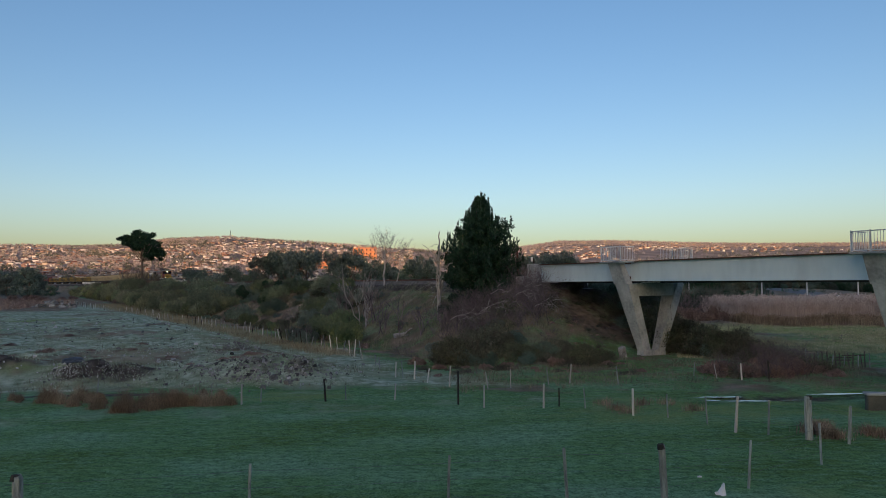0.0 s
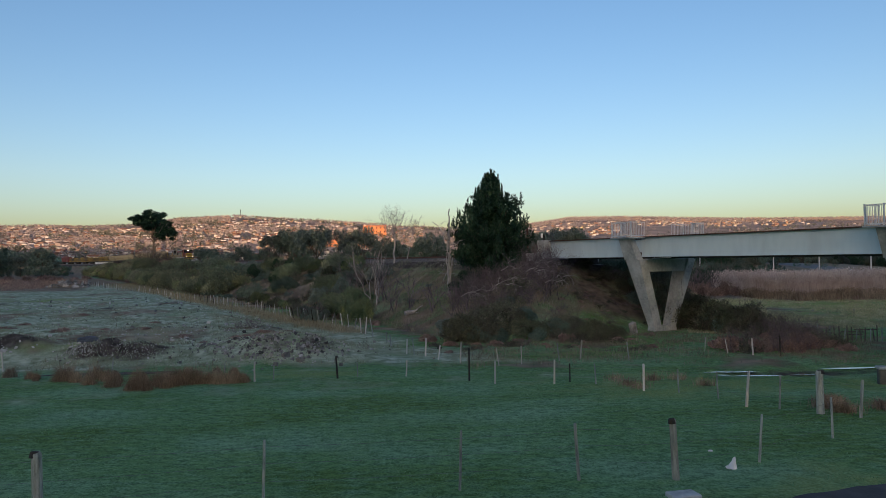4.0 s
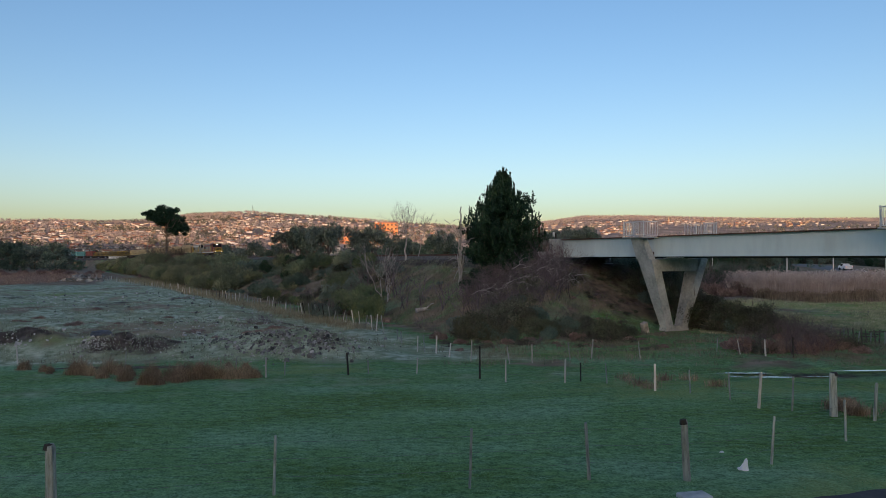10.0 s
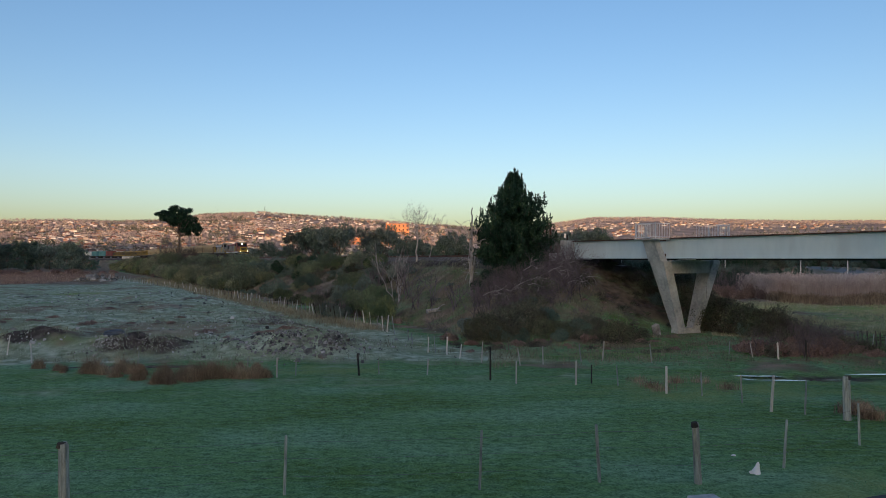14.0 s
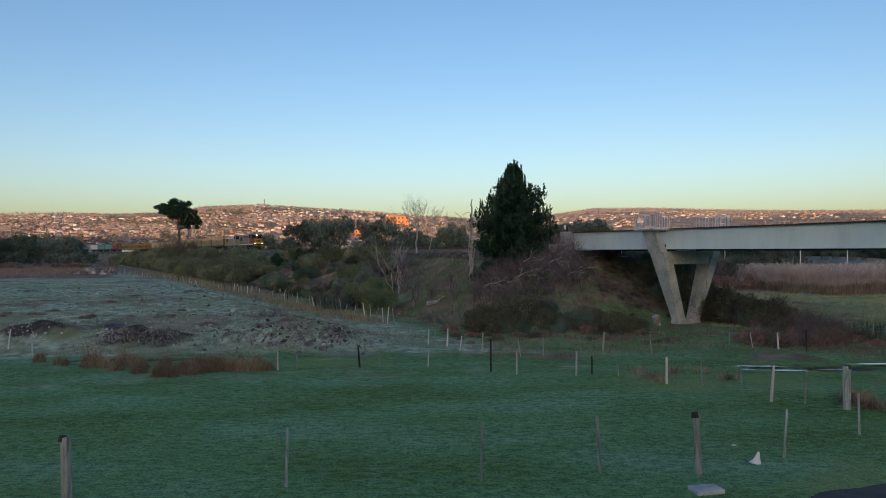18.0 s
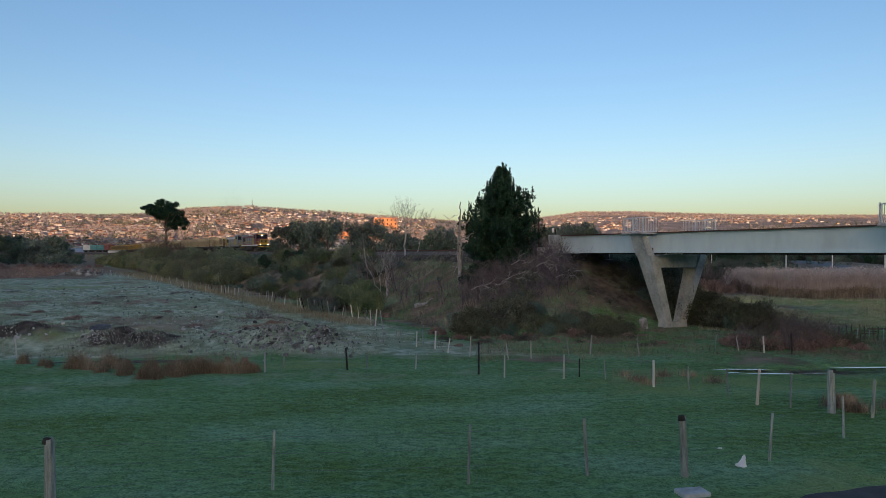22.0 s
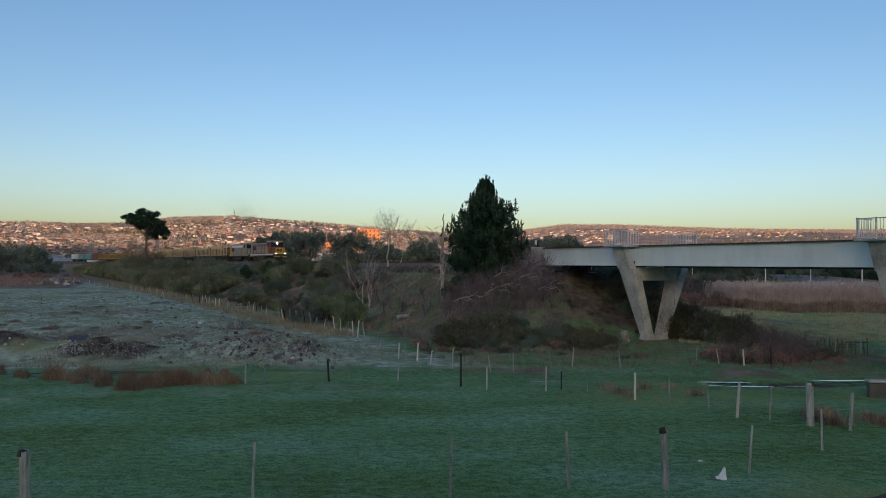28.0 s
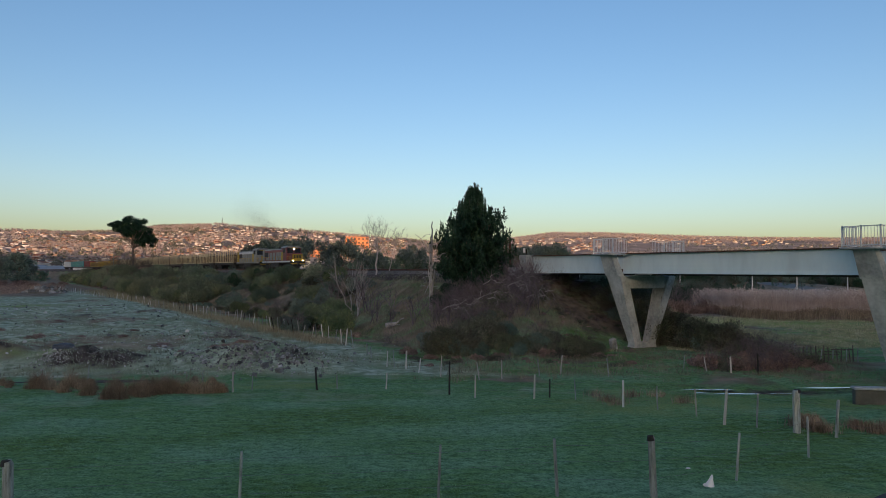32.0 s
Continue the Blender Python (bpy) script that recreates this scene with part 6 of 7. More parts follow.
def large_building(name, label, category, q, y, size, mat, roof_mat, turn, rows, cols, roof="flat", base=None):
    x = q * y
    w, d, h = size
    z = on_ground(x, y) if base is None else base
    t = thing(name, label, category, pose(x, y, z, 0, 0, turn))
    part("wall", Acc().box((w, d, h + 4), (0, 0, h / 2 - 2), chamfer=0.1), M[mat], t)
    if roof == "flat":
        part("roof", Acc().box((w + 0.8, d + 0.8, 0.7), (0, 0, h + 0.36)), M[roof_mat], t)
    else:
        part("roof", Acc().prism([(-d / 2 - 0.5, h), (d / 2 + 0.5, h), (0, h + d * 0.16)], w + 1, pose(0, 0, 0, 0, 0, 90)), M[roof_mat], t)
    win = Acc().box((w / cols * 0.34, 0.25, h / rows * 0.42)).mesh("window", M["window_dark"])
    for i in range(cols):
        for j in range(rows):
            part("window", win, None, t).location = ((i + 0.5) * w / cols - w / 2, -d / 2 - 0.08, (j + 0.5) * h / rows)


def build_works():
    large_building("brick_building", "large orange brick building catching the sun", "building", -0.066, 1700, (54, 20, 27), "brick_far", "brick_far", 4, 3, 6, base=57)
    large_building("brick_building", "long orange brick building among trees", "building", -0.108, 1250, (26, 14, 11), "brick_far", "brick_far", 12, 2, 5)
    large_building("brick_building", "low orange brick building among trees", "building", -0.125, 1150, (24, 14, 9), "brick_far", "brick_far", 5, 2, 5)
    large_building("brick_building", "low orange brick building among trees", "building", -0.090, 1150, (30, 14, 9), "brick_far", "brick_far", -6, 2, 5)
    for q, y, s, m, r, tn, rf in ((-0.470, 560, (30, 18, 5), "shed_white", "shed_white", 10, "gable"), (-0.448, 600, (24, 16, 5.5), "shed_blue", "shed_white", 14, "gable"),
                                  (-0.425, 640, (24, 16, 5), "shed_white", "shed_blue", 6, "gable"), (-0.495, 620, (24, 16, 5.5), "shed_blue", "shed_blue", 4, "gable"),
                                  (-0.40, 690, (22, 14, 6), "shed_white", "shed_white", 20, "gable"), (-0.55, 640, (30, 16, 7), "shed_white", "shed_blue", 0, "gable"),
                                  (-0.36, 720, (24, 14, 6), "shed_blue", "shed_white", -8, "gable")):
        large_building("warehouse", "long metal-clad warehouse below the town", "warehouse", q, y, s, m, r, tn, 1, 5, rf)
    z = on_ground(-0.246 * 2380, 2380)
    t = thing("radio_mast", "thin lattice radio mast on the hilltop", "mast", pose(-0.246 * 2380, 2380, z))
    a = Acc()
    for sx, sy in ((-1, -1), (1, -1), (0, 1)):
        a.tube([(sx * 1.2, sy * 1.2, 0), (sx * 0.4, sy * 0.4, 26)], 0.35, 4)
    for k in range(8):
        a.box((2.2 - k * 0.2, 0.3, 0.3), (0, 0, 2 + k * 3))
    part("lattice", a, M["dark_steel"], t)


M["house_wall_one"] = palette("house_wall_paint", [(0.75, 0.70, 0.62), (0.62, 0.55, 0.46), (0.80, 0.79, 0.76), (0.50, 0.36, 0.27), (0.68, 0.62, 0.50)], per="object")
M["house_roof_one"] = palette("house_roof_tiles", [(0.30, 0.13, 0.09), (0.20, 0.19, 0.19), (0.38, 0.18, 0.12), (0.42, 0.41, 0.40), (0.16, 0.12, 0.10)], per="object")
build_town()
hill_trees()
crest_woods()
build_works()


# ---- small things on the ground ----
def stone(at, r, seed, flat=0.7, mat="rock", label="pale lump of broken concrete and rock"):
    t = part("boulder", Acc().blob((0, 0, r * flat * 0.35), (r, r * 0.8, r * flat), seed, 0.35, 2), M[mat])
    t.location = (at[0], at[1], on_ground(*at))
    return tagged(t, label, "rock", "rubble in the rough field")


def build_rubble():
    rs = np.random.RandomState(101)
    heap = Acc()
    cube = np.array([(x, y, z) for x in (-1, 1) for y in (-1, 1) for z in (-1, 1)], float)
    faces = [(0, 1, 3, 2), (4, 6, 7, 5), (0, 4, 5, 1), (2, 3, 7, 6), (0, 2, 6, 4), (1, 5, 7, 3)]

    def scatter(k, cx, cy, sx, sy, lo, hi, heap=heap):
        x, y = rs.normal(cx, sx, k), rs.normal(cy, sy, k)
        z = ground_z(x, y)
        for a, b, c in zip(x, y, z):
            r = rs.uniform(lo, hi) * (0.55 if rs.rand() < 0.9 else 1.1)
            q = np.array(Euler(rs.uniform(0, 6, 3)).to_matrix())
            heap.add((cube * rs.uniform(0.5, 1.1, (8, 3)) * (r, r * 0.8, r * 0.55)) @ q.T + (a, b, c + r * 0.15), faces)

    scatter(90, -17.4, 38.1, 0.8, 0.5, 0.04, 0.10)
    scatter(90, -14.6, 38.0, 1.0, 0.5, 0.03, 0.10)
    scatter(620, -7.4, 38.6, 2.0, 1.3, 0.03, 0.13)
    scatter(60, -7.6, 38.4, 2.0, 1.2, 0.14, 0.26)
    scatter(160, -9.6, 40.0, 1.6, 1.0, 0.04, 0.13)
    scatter(240, -15.0, 50, 7.5, 5, 0.03, 0.12)
    scatter(240, -22.0, 62, 9, 8, 0.03, 0.14)
    scatter(60, -75.0, 157, 2.6, 0.9, 0.15, 0.8)
    scatter(240, -38.0, 80, 12, 8, 0.05, 0.22)
    scatter(120, -12.0, 47, 5, 3, 0.03, 0.13)
    scatter(120, 30.0, 64, 7, 3, 0.04, 0.14)
    white = Acc()
    scatter(170, -17.6, 38.2, 0.55, 0.4, 0.03, 0.08, white)
    scatter(45, -14.9, 38.0, 0.9, 0.4, 0.03, 0.07, white)
    scatter(150, -13.5, 46, 4.5, 4.0, 0.05, 0.15, white)
    scatter(26, -21.5, 38.6, 0.6, 0.3, 0.05, 0.14, white)
    scatter(60, -40, 80, 6, 4, 0.08, 0.24, white)
    scatter(34, -26, 52.5, 4.0, 1.6, 0.05, 0.13, white)
    scatter(26, -30, 62, 6.0, 4, 0.05, 0.14, white)
    tagged(part("scattered_stones", white, M["white_stone"]), "small white stones strewn over heaps and grass", "stones", kind="stuff")
    tagged(part("scattered_rubble", heap, M["rock_stuff"]), "pale rubble scattered over spoil heaps and grass", "rubble", kind="stuff")
    for x, y, r in ((-77.9, 155.8, 1.1), (-76.6, 155.4, 1.4), (-74.6, 155.5, 1.2), (-72.6, 155.6, 1.5), (-71.4, 156.2, 0.9), (-75.6, 156.4, 1.3), (-19.0, 41, 0.3), (-11.6, 40.4, 0.3), (-12.2, 40.0, 0.22), (-6.1, 38.9, 0.26), (-8.0, 38.8, 0.24),
                    (-21.5, 41.3, 0.32), (-25.0, 45.6, 0.5), (-27.0, 45.9, 0.5), (-29.0, 46.2, 0.45), (-18.5, 47.2, 0.3), (-5.0, 55, 0.3), (-16.8, 52.0, 0.3), (-13.2, 56.5, 0.32)):
        stone((x, y), r * 0.45, int(abs(x) * 31 + y))
    t = thing("fallen_log", "pale broken log lying in the scrub", "log", pose(-1.0, 58.4, on_ground(-1.0, 58.4) + 0.12, 0, 0, 14))
    log = Acc()
    limb(log, rs, (-0.55, 0, 0.06), (0.3, 0.1, 0.2), 0.19, 0.13, 8, 0.02)
    limb(log, rs, (0.25, 0.1, 0.2), (0.95, 0.15, 0.62), 0.07, 0.03, 6, 0.06)
    limb(log, rs, (0.1, 0.05, 0.15), (0.6, -0.2, 0.1), 0.05, 0.02, 5, 0.06)
    part("trunk", log, M["bark_pale"], t)
    t = thing("concrete_block", "leaning grey concrete block by the pier", "block", pose(13.4, 46.9, on_ground(13.4, 46.9), 8, -22, 30))
    part("block", Acc().box((0.42, 0.35, 1.0), (0, 0, 0.25), chamfer=0.04), M["rock"], t)
    t = thing("blue_sheet", "crumpled dark blue tarpaulin on the spoil heap", "tarpaulin", pose(-17.6, 39.1, on_ground(-17.6, 39.1)))
    part("sheet", Acc().blob((0, 0, 0.05), (0.7, 0.4, 0.16), 9, 0.4, 3), material("blue_plastic", [(0.045, 0.06, 0.085), (0.09, 0.11, 0.14)], 2.0, 0.5), t)


def build_puddles():
    for x, y, rx, ry, s in ((13.3, 31.75, 0.95, 0.17, 1), (14.1, 30.7, 0.85, 0.16, 2), (12.6, 30.9, 0.3, 0.10, 3), (18.9, 32.1, 1.5, 0.16, 4), (16.6, 31.5, 0.6, 0.10, 5)):
        rs = np.random.RandomState(s)
        ph = rs.uniform(0, 6, 3)
        w = np.linspace(0, 2 * np.pi, 40, endpoint=False)
        k = 1 + 0.22 * np.sin(2 * w + ph[0]) + 0.16 * np.sin(5 * w + ph[1]) + 0.08 * np.sin(9 * w + ph[2])
        px, py = x + rx * k * np.cos(w), y + ry * k * np.sin(w)
        z = float(np.max(ground_z(px, py))) + 0.015
        a = Acc()
        a.add(np.stack([px, py, np.full(40, z)], -1), np.zeros((0, 4), int))
        a.f.append(list(range(40)))
        tagged(part("puddle", a, M["water"]), "shallow puddle of still water reflecting the sky", "water", kind="structure")


def build_near():
    # a crumpled plastic bag, a small scrap, a concrete slab in the grass, a strip of asphalt
    x, y = 7.2, 17.2
    t = thing("plastic_bag", "crumpled white plastic bag on the grass", "bag", pose(x, y, on_ground(x, y)) @ Matrix.Scale(0.8, 4))
    bm = Acc().tube([(-0.02, 0, -0.01), (0.0, 0, 0.08), (0.03, 0, 0.2), (0.05, 0.01, 0.27), (0.06, 0, 0.33)], [0.15, 0.115, 0.06, 0.05, 0.02], 9).blob((-0.12, 0, 0.03), (0.09, 0.08, 0.04), 4, 0.5, 2)
    part("film", bm, M["bag"], t)
    x, y = 7.23, 18.64
    t = part("paper_scrap", Acc().blob((0, 0, 0.02), (0.06, 0.05, 0.03), 3, 0.6, 1), M["bag"])
    t.location = (x, y, on_ground(x, y))
    tagged(t, "small white scrap of paper in grass", "litter")
    x, y = 5.32, 15.2
    t = thing("concrete_slab", "flat grey concrete cover sunk in the grass", "slab", pose(x, y, on_ground(x, y) + 0.03, 0, 0, 12))
    part("cover", Acc().box((0.62, 0.42, 0.12), chamfer=0.02), M["concrete"], t)
    # the edge of the lane below the viewer
    a, n = Acc(), 40
    u = np.linspace(0, 1, n)
    near = np.stack([7.2 + u * 13.0, 13.4 + u * 3.4], -1)
    far = np.stack([7.2 + u * 13.0, 14.65 + u * 5.9 + 0.10 * np.sin(u * 23) + 0.06 * np.sin(u * 51)], -1)
    v = np.concatenate([near, far])
    z = np.maximum(ground_z(v[:, 0], v[:, 1]), -0.02) + 0.05
    i = np.arange(n - 1)
    a.add(np.column_stack([v, z]), np.stack([i, i + 1, n + i + 1, n + i], 1))
    a.add(np.column_stack([far, z[n:] - 0.15]), np.zeros((0, 4), int))
    a.f += np.stack([n + i, n + i + 1, 2 * n + i + 1, 2 * n + i], 1).tolist()
    tagged(part("road", a, M["asphalt"]), "dark asphalt lane edge beside the grass", "road", kind="structure")
    # culvert headwall in the wet hollow
    t = thing("culvert_headwall", "dark mossy concrete culvert headwall", "culvert", pose(18.75, 28.4, on_ground(18.75, 28.4), 0, 0, -14))
    part("wall", Acc().box((1.9, 0.35, 0.75), (0, 0, 0.2), chamfer=0.04), material("mossy_concrete", [(0.07, 0.075, 0.065), (0.12, 0.125, 0.11)], 2.0, 0.9), t)
    part("coping", Acc().box((2.0, 0.5, 0.1), (0, 0, 0.62), chamfer=0.02), M["concrete"], t)
    # broken stock-yard rails
    t = thing("stock_yard", "derelict wooden stock yard of grey rails", "fence", pose(24.3, 41.6, on_ground(24.3, 41.6), 0, 0, -25) @ Matrix.Scale(0.6, 4))
    rs = np.random.RandomState(8)
    for i in range(16):
        part("post", Acc().box((0.10, 0.10, 1.6), (i * 0.36 - 2.7, rs.uniform(-.9, .9), 0.5 + rs.uniform(-.3, .15)), pose(0, 0, 0, rs.uniform(-6, 6), rs.uniform(-8, 8), 0)), M["bark" if i % 3 else "wood_grey"], t)
    for k in range(4):
        part("rail", Acc().box((rs.uniform(0.9, 2.2), 0.05, 0.11), (rs.uniform(-1.8, 1.8), rs.uniform(-.8, .8), 0.3 + 0.26 * k), pose(0, 0, 0, 0, rs.uniform(-6, 6), rs.uniform(-8, 8))), M["bark"], t)
    # markers by the track
    for x, y, h, key, nm in ((9.2, 56.0, 0.5, "white_paint", "black and white marker post on the abutment"),):
        t = thing("marker_post", nm, "post", pose(x, y, 6.3))
        part("stem", Acc().box((0.1, 0.1, h), (0, 0, h / 2)), M["wood_dark"], t)
        part("plate", Acc().box((0.16, 0.03, 0.34), (-0.16, 0, h * 0.8)), M[key], t)
    t = thing("signal_post", "dark square post beside the track", "post", pose(9.0, 63.5, 4.7))
    part("stem", Acc().box((0.16, 0.16, 3.6), (0, 0, 1.5), chamfer=0.02), M["rust"], t)


def build_road():
    """The road that climbs away on the far right, its lamps and guide posts."""
    n = 60
    y = np.linspace(120, 420, n)
    x = 104.6 + (y - 176) * 0.165
    a = Acc()
    L = np.stack([x - 4.6, y], -1)
    R = np.stack([x + 4.6, y], -1)
    z = ground_z(x, y) + 0.06
    i = np.arange(n - 1)
    a.add(np.concatenate([np.column_stack([L, z]), np.column_stack([R, z])]), np.stack([i, n + i, n + i + 1, i + 1], 1))
    tagged(part("road", a, M["road_far"]), "grey sealed road climbing past trees", "road", kind="structure")
    k = 9.0
    t = thing("street_lamp", "white street lamp post beside the road", "street lamp", group="road lamps")
    part("pole", Acc().tube([(0, 0, 0), (0, 0, 7.0)], [0.16, 0.11], 8), M["white_paint"], t)
    part("arm", Acc().tube([(0, 0, 6.9), (0.5, 0, 7.3), (1.3, 0, 7.4)], 0.05, 6), M["white_paint"], t)
    part("lantern", Acc().box((0.6, 0.22, 0.12), (1.5, 0, 7.36), chamfer=0.04), M["galv"], t)
    first = True
    for q, yy in ((0.378, 205), (0.480, 170), (0.5435, 188), (0.616, 152)):
        m = pose(q * yy, yy, on_ground(q * yy, yy))
        if first:
            t.matrix_basis = m
            first = False
        else:
            copy_thing(t, m)
    t = thing("guide_post", "short white roadside guide post", "post", pose(0.588 * 165, 165, on_ground(0.588 * 165, 165)))
    part("stem", Acc().box((0.22, 0.12, 1.3), (0, 0, 0.6), chamfer=0.02), M["white_paint"], t)
    t = thing("trackside_board", "long low white board beside the railway", "sign", pose(-0.428 * 330, 330, on_ground(-0.428 * 330, 330), 0, 0, 12))
    part("board", Acc().box((7.5, 0.15, 1.0), (0, 0, 2.9)), M["white_paint"], t)
    for xx in (-3, 0, 3):
        part("post", Acc().box((0.15, 0.15, 3.4), (xx, 0.16, 1.2)), M["wood_grey"], t)
    t = thing("utility_pole", "thin leaning grey utility pole beside the railway", "pole", pose(-0.388 * 230, 230, on_ground(-0.388 * 230, 230)))
    part("stem", Acc().tube([(0, 0, -0.5), (0.1, 0, 10.2)], [0.12, 0.08], 8), M["wood_grey"], t)
    part("crossarm", Acc().box((1.6, 0.1, 0.12), (0.1, 0, 9.6)), M["wood_grey"], t)


build_rubble()
build_puddles()
build_near()
build_road()


# ---- the train ----
def bogie(parent, x, wheels=3, gap=1.5):
    fr = Acc().box((wheels * gap + 0.2, 1.6, 0.28), (x, 0, 0.62))
    b = part("bogie", fr, M["dark_steel"], parent)
    wheel = Acc().tube([(0, -0.62, 0), (0, -0.5, 0), (0, 0.5, 0), (0, 0.62, 0)], [0.46, 0.46, 0.46, 0.46], 14).mesh("wheel", M["dark_steel"])
    for i in range(wheels):
        part("wheel", wheel, None, b).location = (x + (i - (wheels - 1) / 2) * gap, 0, 0.46)


def locomotive(front):
    """A diesel locomotive, 14.1 m long at its narrow gauge; its cab end looks along +x."""
    t = thing("locomotive", "maroon and grey diesel locomotive with yellow end and lit headlights" if front else "grey diesel locomotive with yellow cab end", "locomotive",
              group="train")
    part("underframe", Acc().box((16.2, 2.6, 0.35), (0, 0, 1.2), chamfer=0.05), M["dark_steel"], t)
    hood = M["train_grey"]
    part("engine_hood", Acc().box((10.6, 1.9, 2.0), (-2.2, 0, 2.4), chamfer=0.12), M["train_red"] if front else hood, t)
    part("roof", Acc().prism([(-1.0, 3.35), (1.0, 3.35), (0.7, 3.62), (-0.7, 3.62)], 10.7, pose(-2.2, 0, 0, 0, 0, 90)), hood, t)
    cab = part("cab", Acc().box((2.7, 2.6, 2.35), (4.6, 0, 2.55), chamfer=0.1), M["train_red"] if front else M["train_grey"], t)
    part("cab_band", Acc().box((1.0, 2.64, 1.5), (3.7, 0, 2.2)), M["train_yellow"], cab, "yellow panel behind the cab door")
    part("cab_roof", Acc().prism([(-1.4, 3.7), (1.4, 3.7), (0.9, 3.98), (-0.9, 3.98)], 3.0, pose(4.6, 0, 0, 0, 0, 90)), hood, cab)
    for sgn in (1, -1):
        part("cab_window", Acc().box((1.1, 0.05, 0.75), (4.7, sgn * 1.31, 3.2)), M["window_dark"], cab)
        part("windscreen", Acc().box((0.05, 1.1, 0.85), (5.96, sgn * 0.62, 3.15)), M["window_dark"], cab)
    nose = part("nose", Acc().box((1.9, 1.9, 1.35), (6.85, 0, 2.05), chamfer=0.14), M["train_red"] if front else M["train_grey"], t)
    part("nose_panel", Acc().box((0.05, 1.8, 0.95), (7.82, 0, 2.1), chamfer=0.02), M["train_yellow"], nose, "yellow warning panel")
    for k in range(5):
        part("panel_bar", Acc().box((0.02, 0.16, 0.5), (7.86, -0.56 + k * 0.28, 2.1)), M["dark_steel"], nose)
    part("end_panel", Acc().box((0.10, 2.5, 0.75), (8.0, 0, 1.25)), M["train_yellow"], t)
    part("number_panel", Acc().box((0.06, 1.5, 0.3), (5.98, 0, 3.72)), M["train_yellow"], cab)
    for sgn in (1, -1):
        part("walkway_sill", Acc().box((15.6, 0.06, 0.26), (0, sgn * 1.32, 1.3)), M["train_white"] if front else M["train_grey"], t, "pale sill below the walkway")
        part("hood_stripe", Acc().box((10.2, 0.04, 0.42), (-2.2, sgn * 1.0, 3.18)), M["train_red"] if front else M["train_white"], t)
        part("radiator_grille", Acc().box((1.9, 0.05, 0.9), (-6.0, sgn * 1.0, 2.6), chamfer=0.02), M["dark_steel"], t)
    part("rear_panel", Acc().box((0.9, 2.3, 2.2), (-7.6, 0, 2.4), chamfer=0.08), M["train_yellow"] if not front else hood, t)
    part("fuel_tank", Acc().box((4.2, 2.4, 0.75), (-0.6, 0, 0.72), chamfer=0.1), M["dark_steel"], t)
    part("exhaust_stack", Acc().tube([(-1.5, 0, 3.5), (-1.5, 0, 3.9)], [0.25, 0.22], 10), M["dark_steel"], t)
    for x in (-5.5, -3.6, -1.8, 0.2, 1.9):
        for sgn in (1, -1):
            part("side_door", Acc().box((1.5, 0.05, 1.5), (x, sgn * 0.965, 2.35), chamfer=0.02), hood, t, "grey panelled door")
    for sgn in (1, -1):
        rail = Acc().tube([(-7.9, sgn * 1.28, 2.15), (3.2, sgn * 1.28, 2.15)], 0.025, 4)
        for x in np.arange(-7.8, 3.3, 1.55):
            rail.tube([(x, sgn * 1.28, 1.35), (x, sgn * 1.28, 2.15)], 0.022, 4)
        rail.tube([(5.9, sgn * 1.25, 2.1), (8.0, sgn * 1.25, 2.1)], 0.025, 4)
        for x in (6.6, 7.3, 8.0):
            rail.tube([(x, sgn * 1.25, 1.35), (x, sgn * 1.25, 2.1)], 0.025, 4)
        part("handrail", rail, M["train_yellow"], t)
        if front:
            part("ditch_light", Acc().tube([(8.02, sgn * 0.85, 1.45), (8.16, sgn * 0.85, 1.45)], 0.09, 12), M["lamp_on"], t, "lit white lamp")
    if front:
        part("headlight", Acc().tube([(6.0, 0.0, 3.46), (6.14, 0.0, 3.46)], 0.12, 12), M["lamp_on"], cab, "lit white lamp")
    part("coupler", Acc().box((0.6, 0.3, 0.3), (8.25, 0, 0.85)), M["dark_steel"], t)
    bogie(t, 5.0)
    bogie(t, -5.4)
    t.scale = (0.86, 0.86, 0.86)
    return t


def log_wagon(seed, yellow):
    rs = np.random.RandomState(seed)
    t = thing("log_wagon", "flat wagon of stacked pine logs between yellow stanchions", "wagon", group="train")
    part("underframe", Acc().box((13.9, 2.3, 0.4), (0, 0, 1.0), chamfer=0.04), M["dark_steel"], t)
    st = Acc().box((0.2, 0.12, 2.15), (0, 0, 1.1)).mesh("stanchion", M["train_yellow"] if yellow else M["stanchion"])
    xs = np.linspace(-6.5, 6.5, 6 if yellow else 11)
    for x in xs:
        for sgn in (1, -1):
            part("stanchion", st, None, t).location = (x, sgn * 1.2, 1.15)
    for sgn in (1, -1):
        part("side_rail", Acc().box((13.4, 0.07, 0.2 if yellow else 0.14), (0, sgn * 1.22, 1.25)), M["train_yellow"] if yellow else M["stanchion"], t)
    for x0, x1 in ((-6.6, -2.4), (-2.1, 2.1), (2.4, 6.6)):
        logs = Acc()
        z = 1.35
        while z < (2.85 if yellow else 2.5) + rs.uniform(-0.2, 0.3):
            y = -1.0 + rs.uniform(0, 0.12)
            while y < 1.02:
                r = rs.uniform(0.10, 0.16)
                logs.tube([(x0 + rs.uniform(-.1, .15), y, z + rs.uniform(-.03, .03)), (x1 + rs.uniform(-.15, .1), y + rs.uniform(-.02, .02), z + rs.uniform(-.03, .03))], [r, r * 0.9], 6)
                y += r * 2 + 0.02
            z += 0.24
        part("log_load", logs, M["bark"] if yellow else M["log"], t)
    bogie(t, 5.0, 2)
    bogie(t, -5.0, 2)
    return t


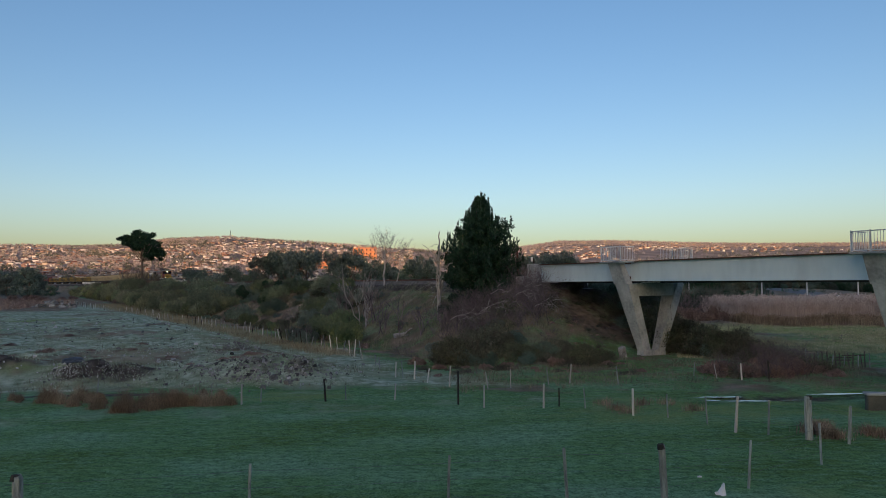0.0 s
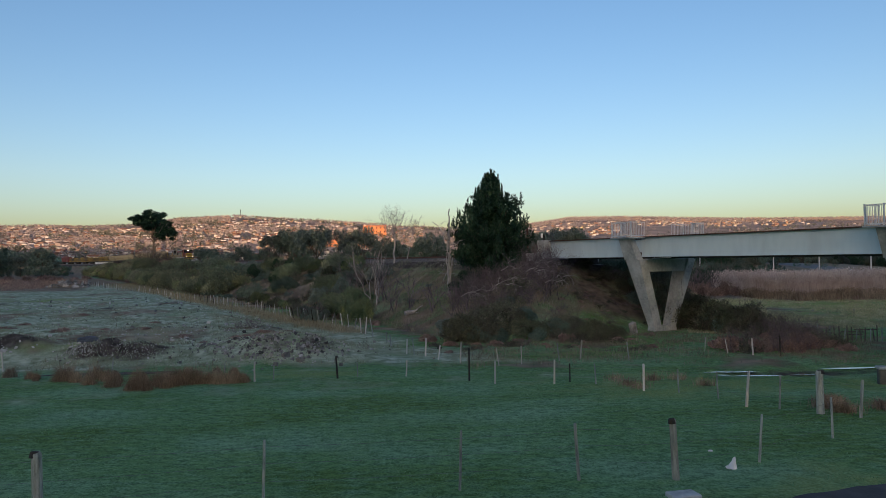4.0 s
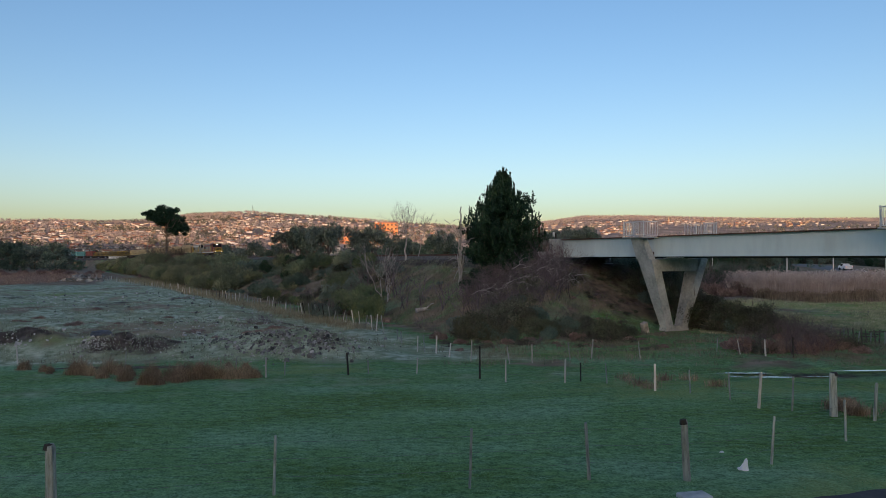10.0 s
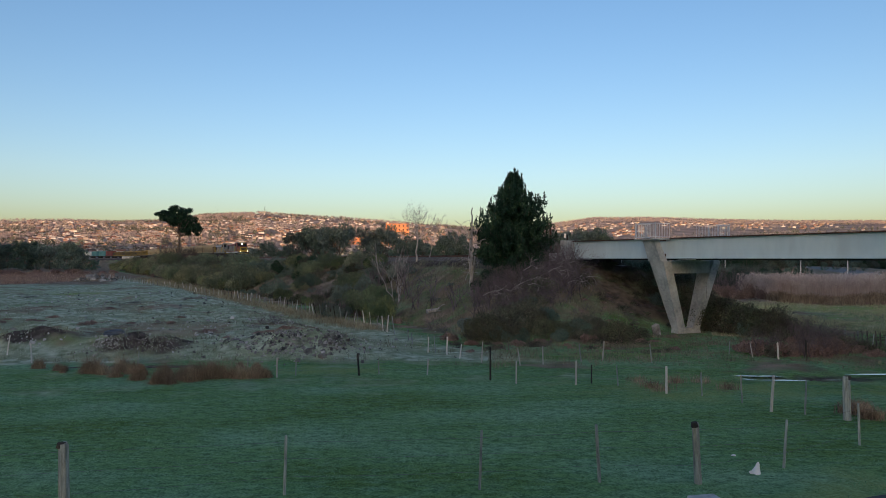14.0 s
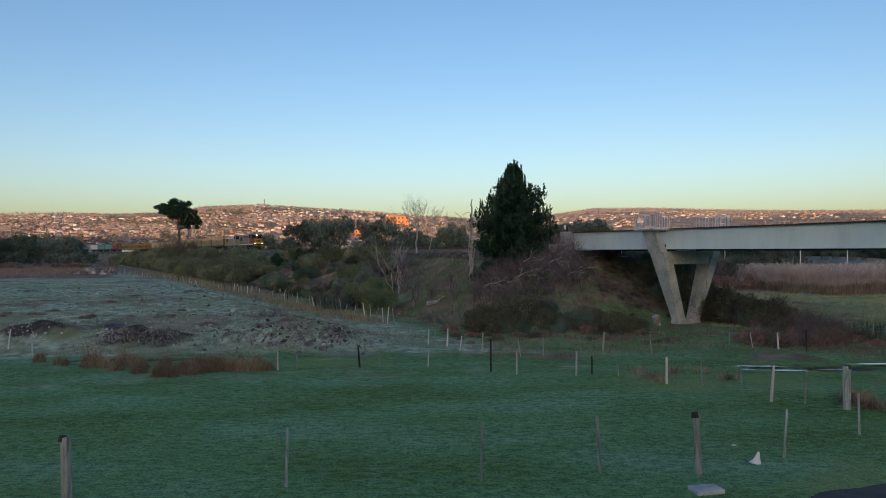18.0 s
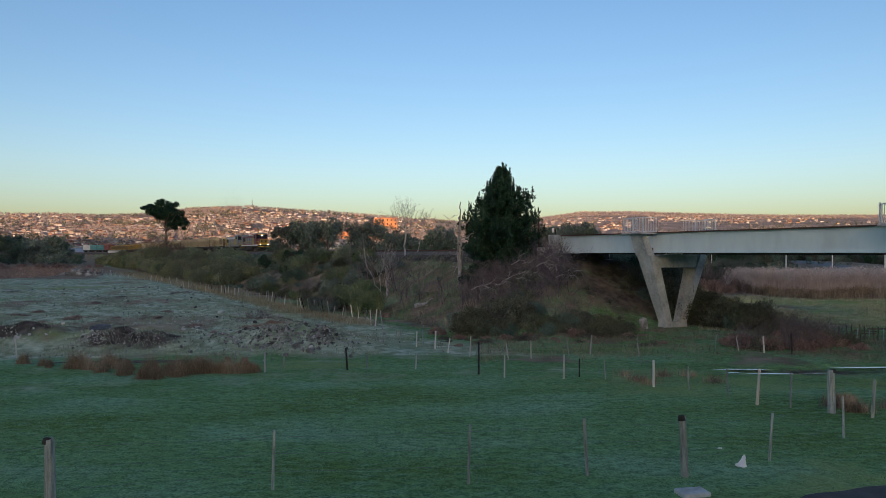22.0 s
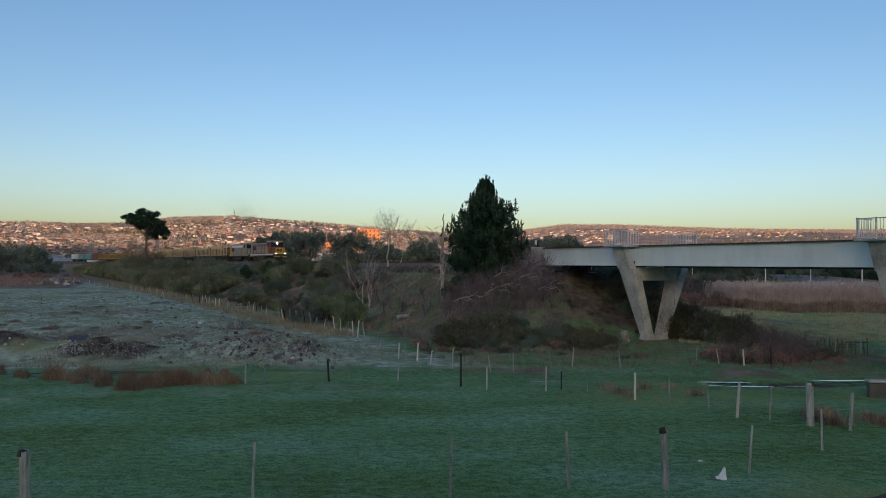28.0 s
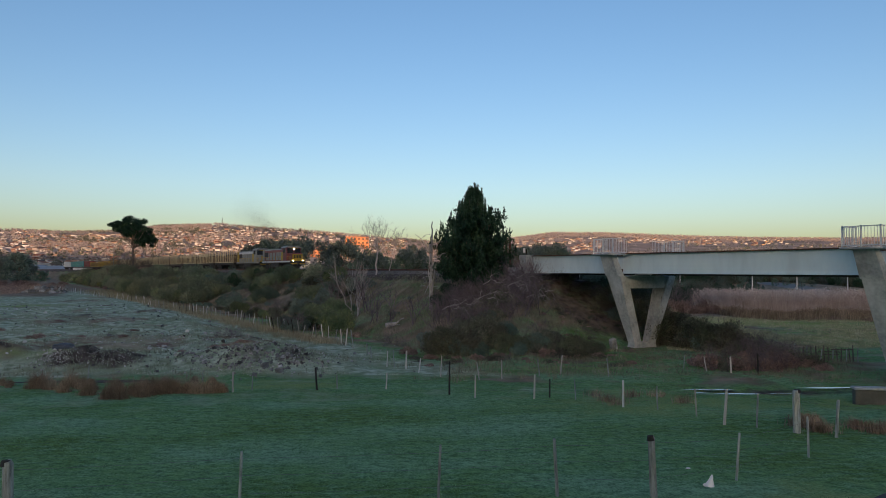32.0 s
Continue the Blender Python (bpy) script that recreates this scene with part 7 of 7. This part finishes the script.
def container_wagon(key):
    t = thing("container_wagon", {"train_red": "flat wagon with a red container", "train_teal": "flat wagon with a teal container", "train_white": "flat wagon with a pale container"}[key],
              "wagon", group="train")
    part("underframe", Acc().box((13.9, 2.3, 0.35), (0, 0, 1.0), chamfer=0.04), M["dark_steel"], t)
    c = part("container", Acc().box((12.6, 2.44, 2.6), (0, 0, 2.5), chamfer=0.03), M[key], t)
    for sgn in (1, -1):
        for x in np.arange(-6.0, 6.1, 0.6):
            part("rib", RIB[key], None, c).location = (x, sgn * 1.235, 2.5)
    bogie(t, 5.0, 2)
    bogie(t, -5.0, 2)
    return t


RIB = {k: Acc().box((0.22, 0.05, 2.3)).mesh("rib", M[k]) for k in ("train_red", "train_teal", "train_white")}
TRAIN = [(locomotive(True), 0.0), (locomotive(False), 14.9)]
tan, yel = log_wagon(61, False), log_wagon(62, True)
place = 14.9 + 15.4
for i in range(16):
    base = tan if i < 10 else yel
    first = i in (0, 10)
    TRAIN.append((base if first else copy_thing(base, pose(0, 0, 0)), place))
    place += 15.0
for key in ("train_red", "train_teal", "train_teal", "train_white"):
    TRAIN.append((container_wagon(key), place + 1))
    place += 15.0


# ---- the utility truck on the road ----
def build_ute():
    t = thing("utility_truck", "white utility truck driving on the road", "car")
    part("body", Acc().box((4.9, 1.8, 0.55), (0, 0, 0.75), chamfer=0.08), M["car_white"], t)
    part("cab", Acc().prism([(-0.9, 1.0), (1.35, 1.0), (0.75, 1.75), (-0.7, 1.75)], 1.6, pose(0, 0, 0)), M["car_white"], t)
    part("side_glass", Acc().prism([(-0.7, 1.12), (1.05, 1.12), (0.65, 1.62), (-0.6, 1.62)], 1.64, pose(0, 0, 0)), M["window_dark"], t)
    part("tray", Acc().box((2.2, 1.8, 0.4), (-1.5, 0, 1.15), chamfer=0.04), M["car_white"], t)
    part("bonnet", Acc().box((1.2, 1.7, 0.25), (1.8, 0, 1.1), chamfer=0.1), M["car_white"], t)
    wheel = Acc().tube([(0, -0.12, 0), (0, 0.12, 0)], 0.36, 14).mesh("wheel", M["rubber"])
    for x in (1.5, -1.5):
        for sgn in (1, -1):
            part("wheel", wheel, None, t).location = (x, sgn * 0.82, 0.36)
    for sgn in (1, -1):
        part("tail_light", Acc().box((0.05, 0.2, 0.25), (-2.62, sgn * 0.75, 1.1)), M["lamp_red"], t)
    return t


UTE = build_ute()


SMOKE = []


def build_smoke():
    """Thin diesel haze above and behind the leading engine, in drifting clouds of fine flecks."""
    soot = material("diesel_soot", [(0.06, 0.065, 0.085), (0.12, 0.125, 0.15)], 0.5, 0.95, bump=0)
    rs = np.random.RandomState(66)
    for i in range(8):
        back, up, r = 1.0 + i * 2.4, 0.5 + 0.55 * i, 0.5 + 0.24 * i
        t = thing("smoke_wisp", "thin blue-grey diesel smoke drifting above the train", "smoke", group="diesel smoke")
        k = 4200
        part("haze", Acc().leaves(rs.normal(size=(k, 3)) * (r * 1.1, r * 0.8, r * 0.7), 0.017, rs), soot, t)
        SMOKE.append((t, back, up + 3.3))


build_smoke()


def track_pose(back):
    """The pose of a vehicle whose middle lies that far along the rails from the bridge's pier."""
    x, y, h = track_at(back)
    return pose(x, y, RAIL_Z, 0, 0, h + 180)


def motions():
    # the headlight passes 184 m from the pier at the start and closes at 3.5 m/s
    for ob, gap in TRAIN:
        walk(ob, [(t, track_pose(179.4 + 5.2 + gap - 3.453 * t)) for t in range(0, 33, 4)])
    # the wisps trail the engine and rise slowly as it works
    for ob, back, up in SMOKE:
        walk(ob, [(t, track_pose(179.4 + 7.5 + back - 3.453 * t) @ pose(0, 0, up + 0.012 * t * up)) for t in (0, 8, 16, 24, 32)])
    rows = []
    for t in (0, 4, 8, 9, 10, 11, 12, 13, 16, 20, 26, 32):
        y = 176 + (t - 9) * 15.4
        x = 104.6 + (y - 176) * 0.165
        rows.append((t, pose(x, y, on_ground(x, y) + 0.05, -0 if y < 150 else 0, -1.5, 80.6)))
    walk(UTE, rows)


motions()
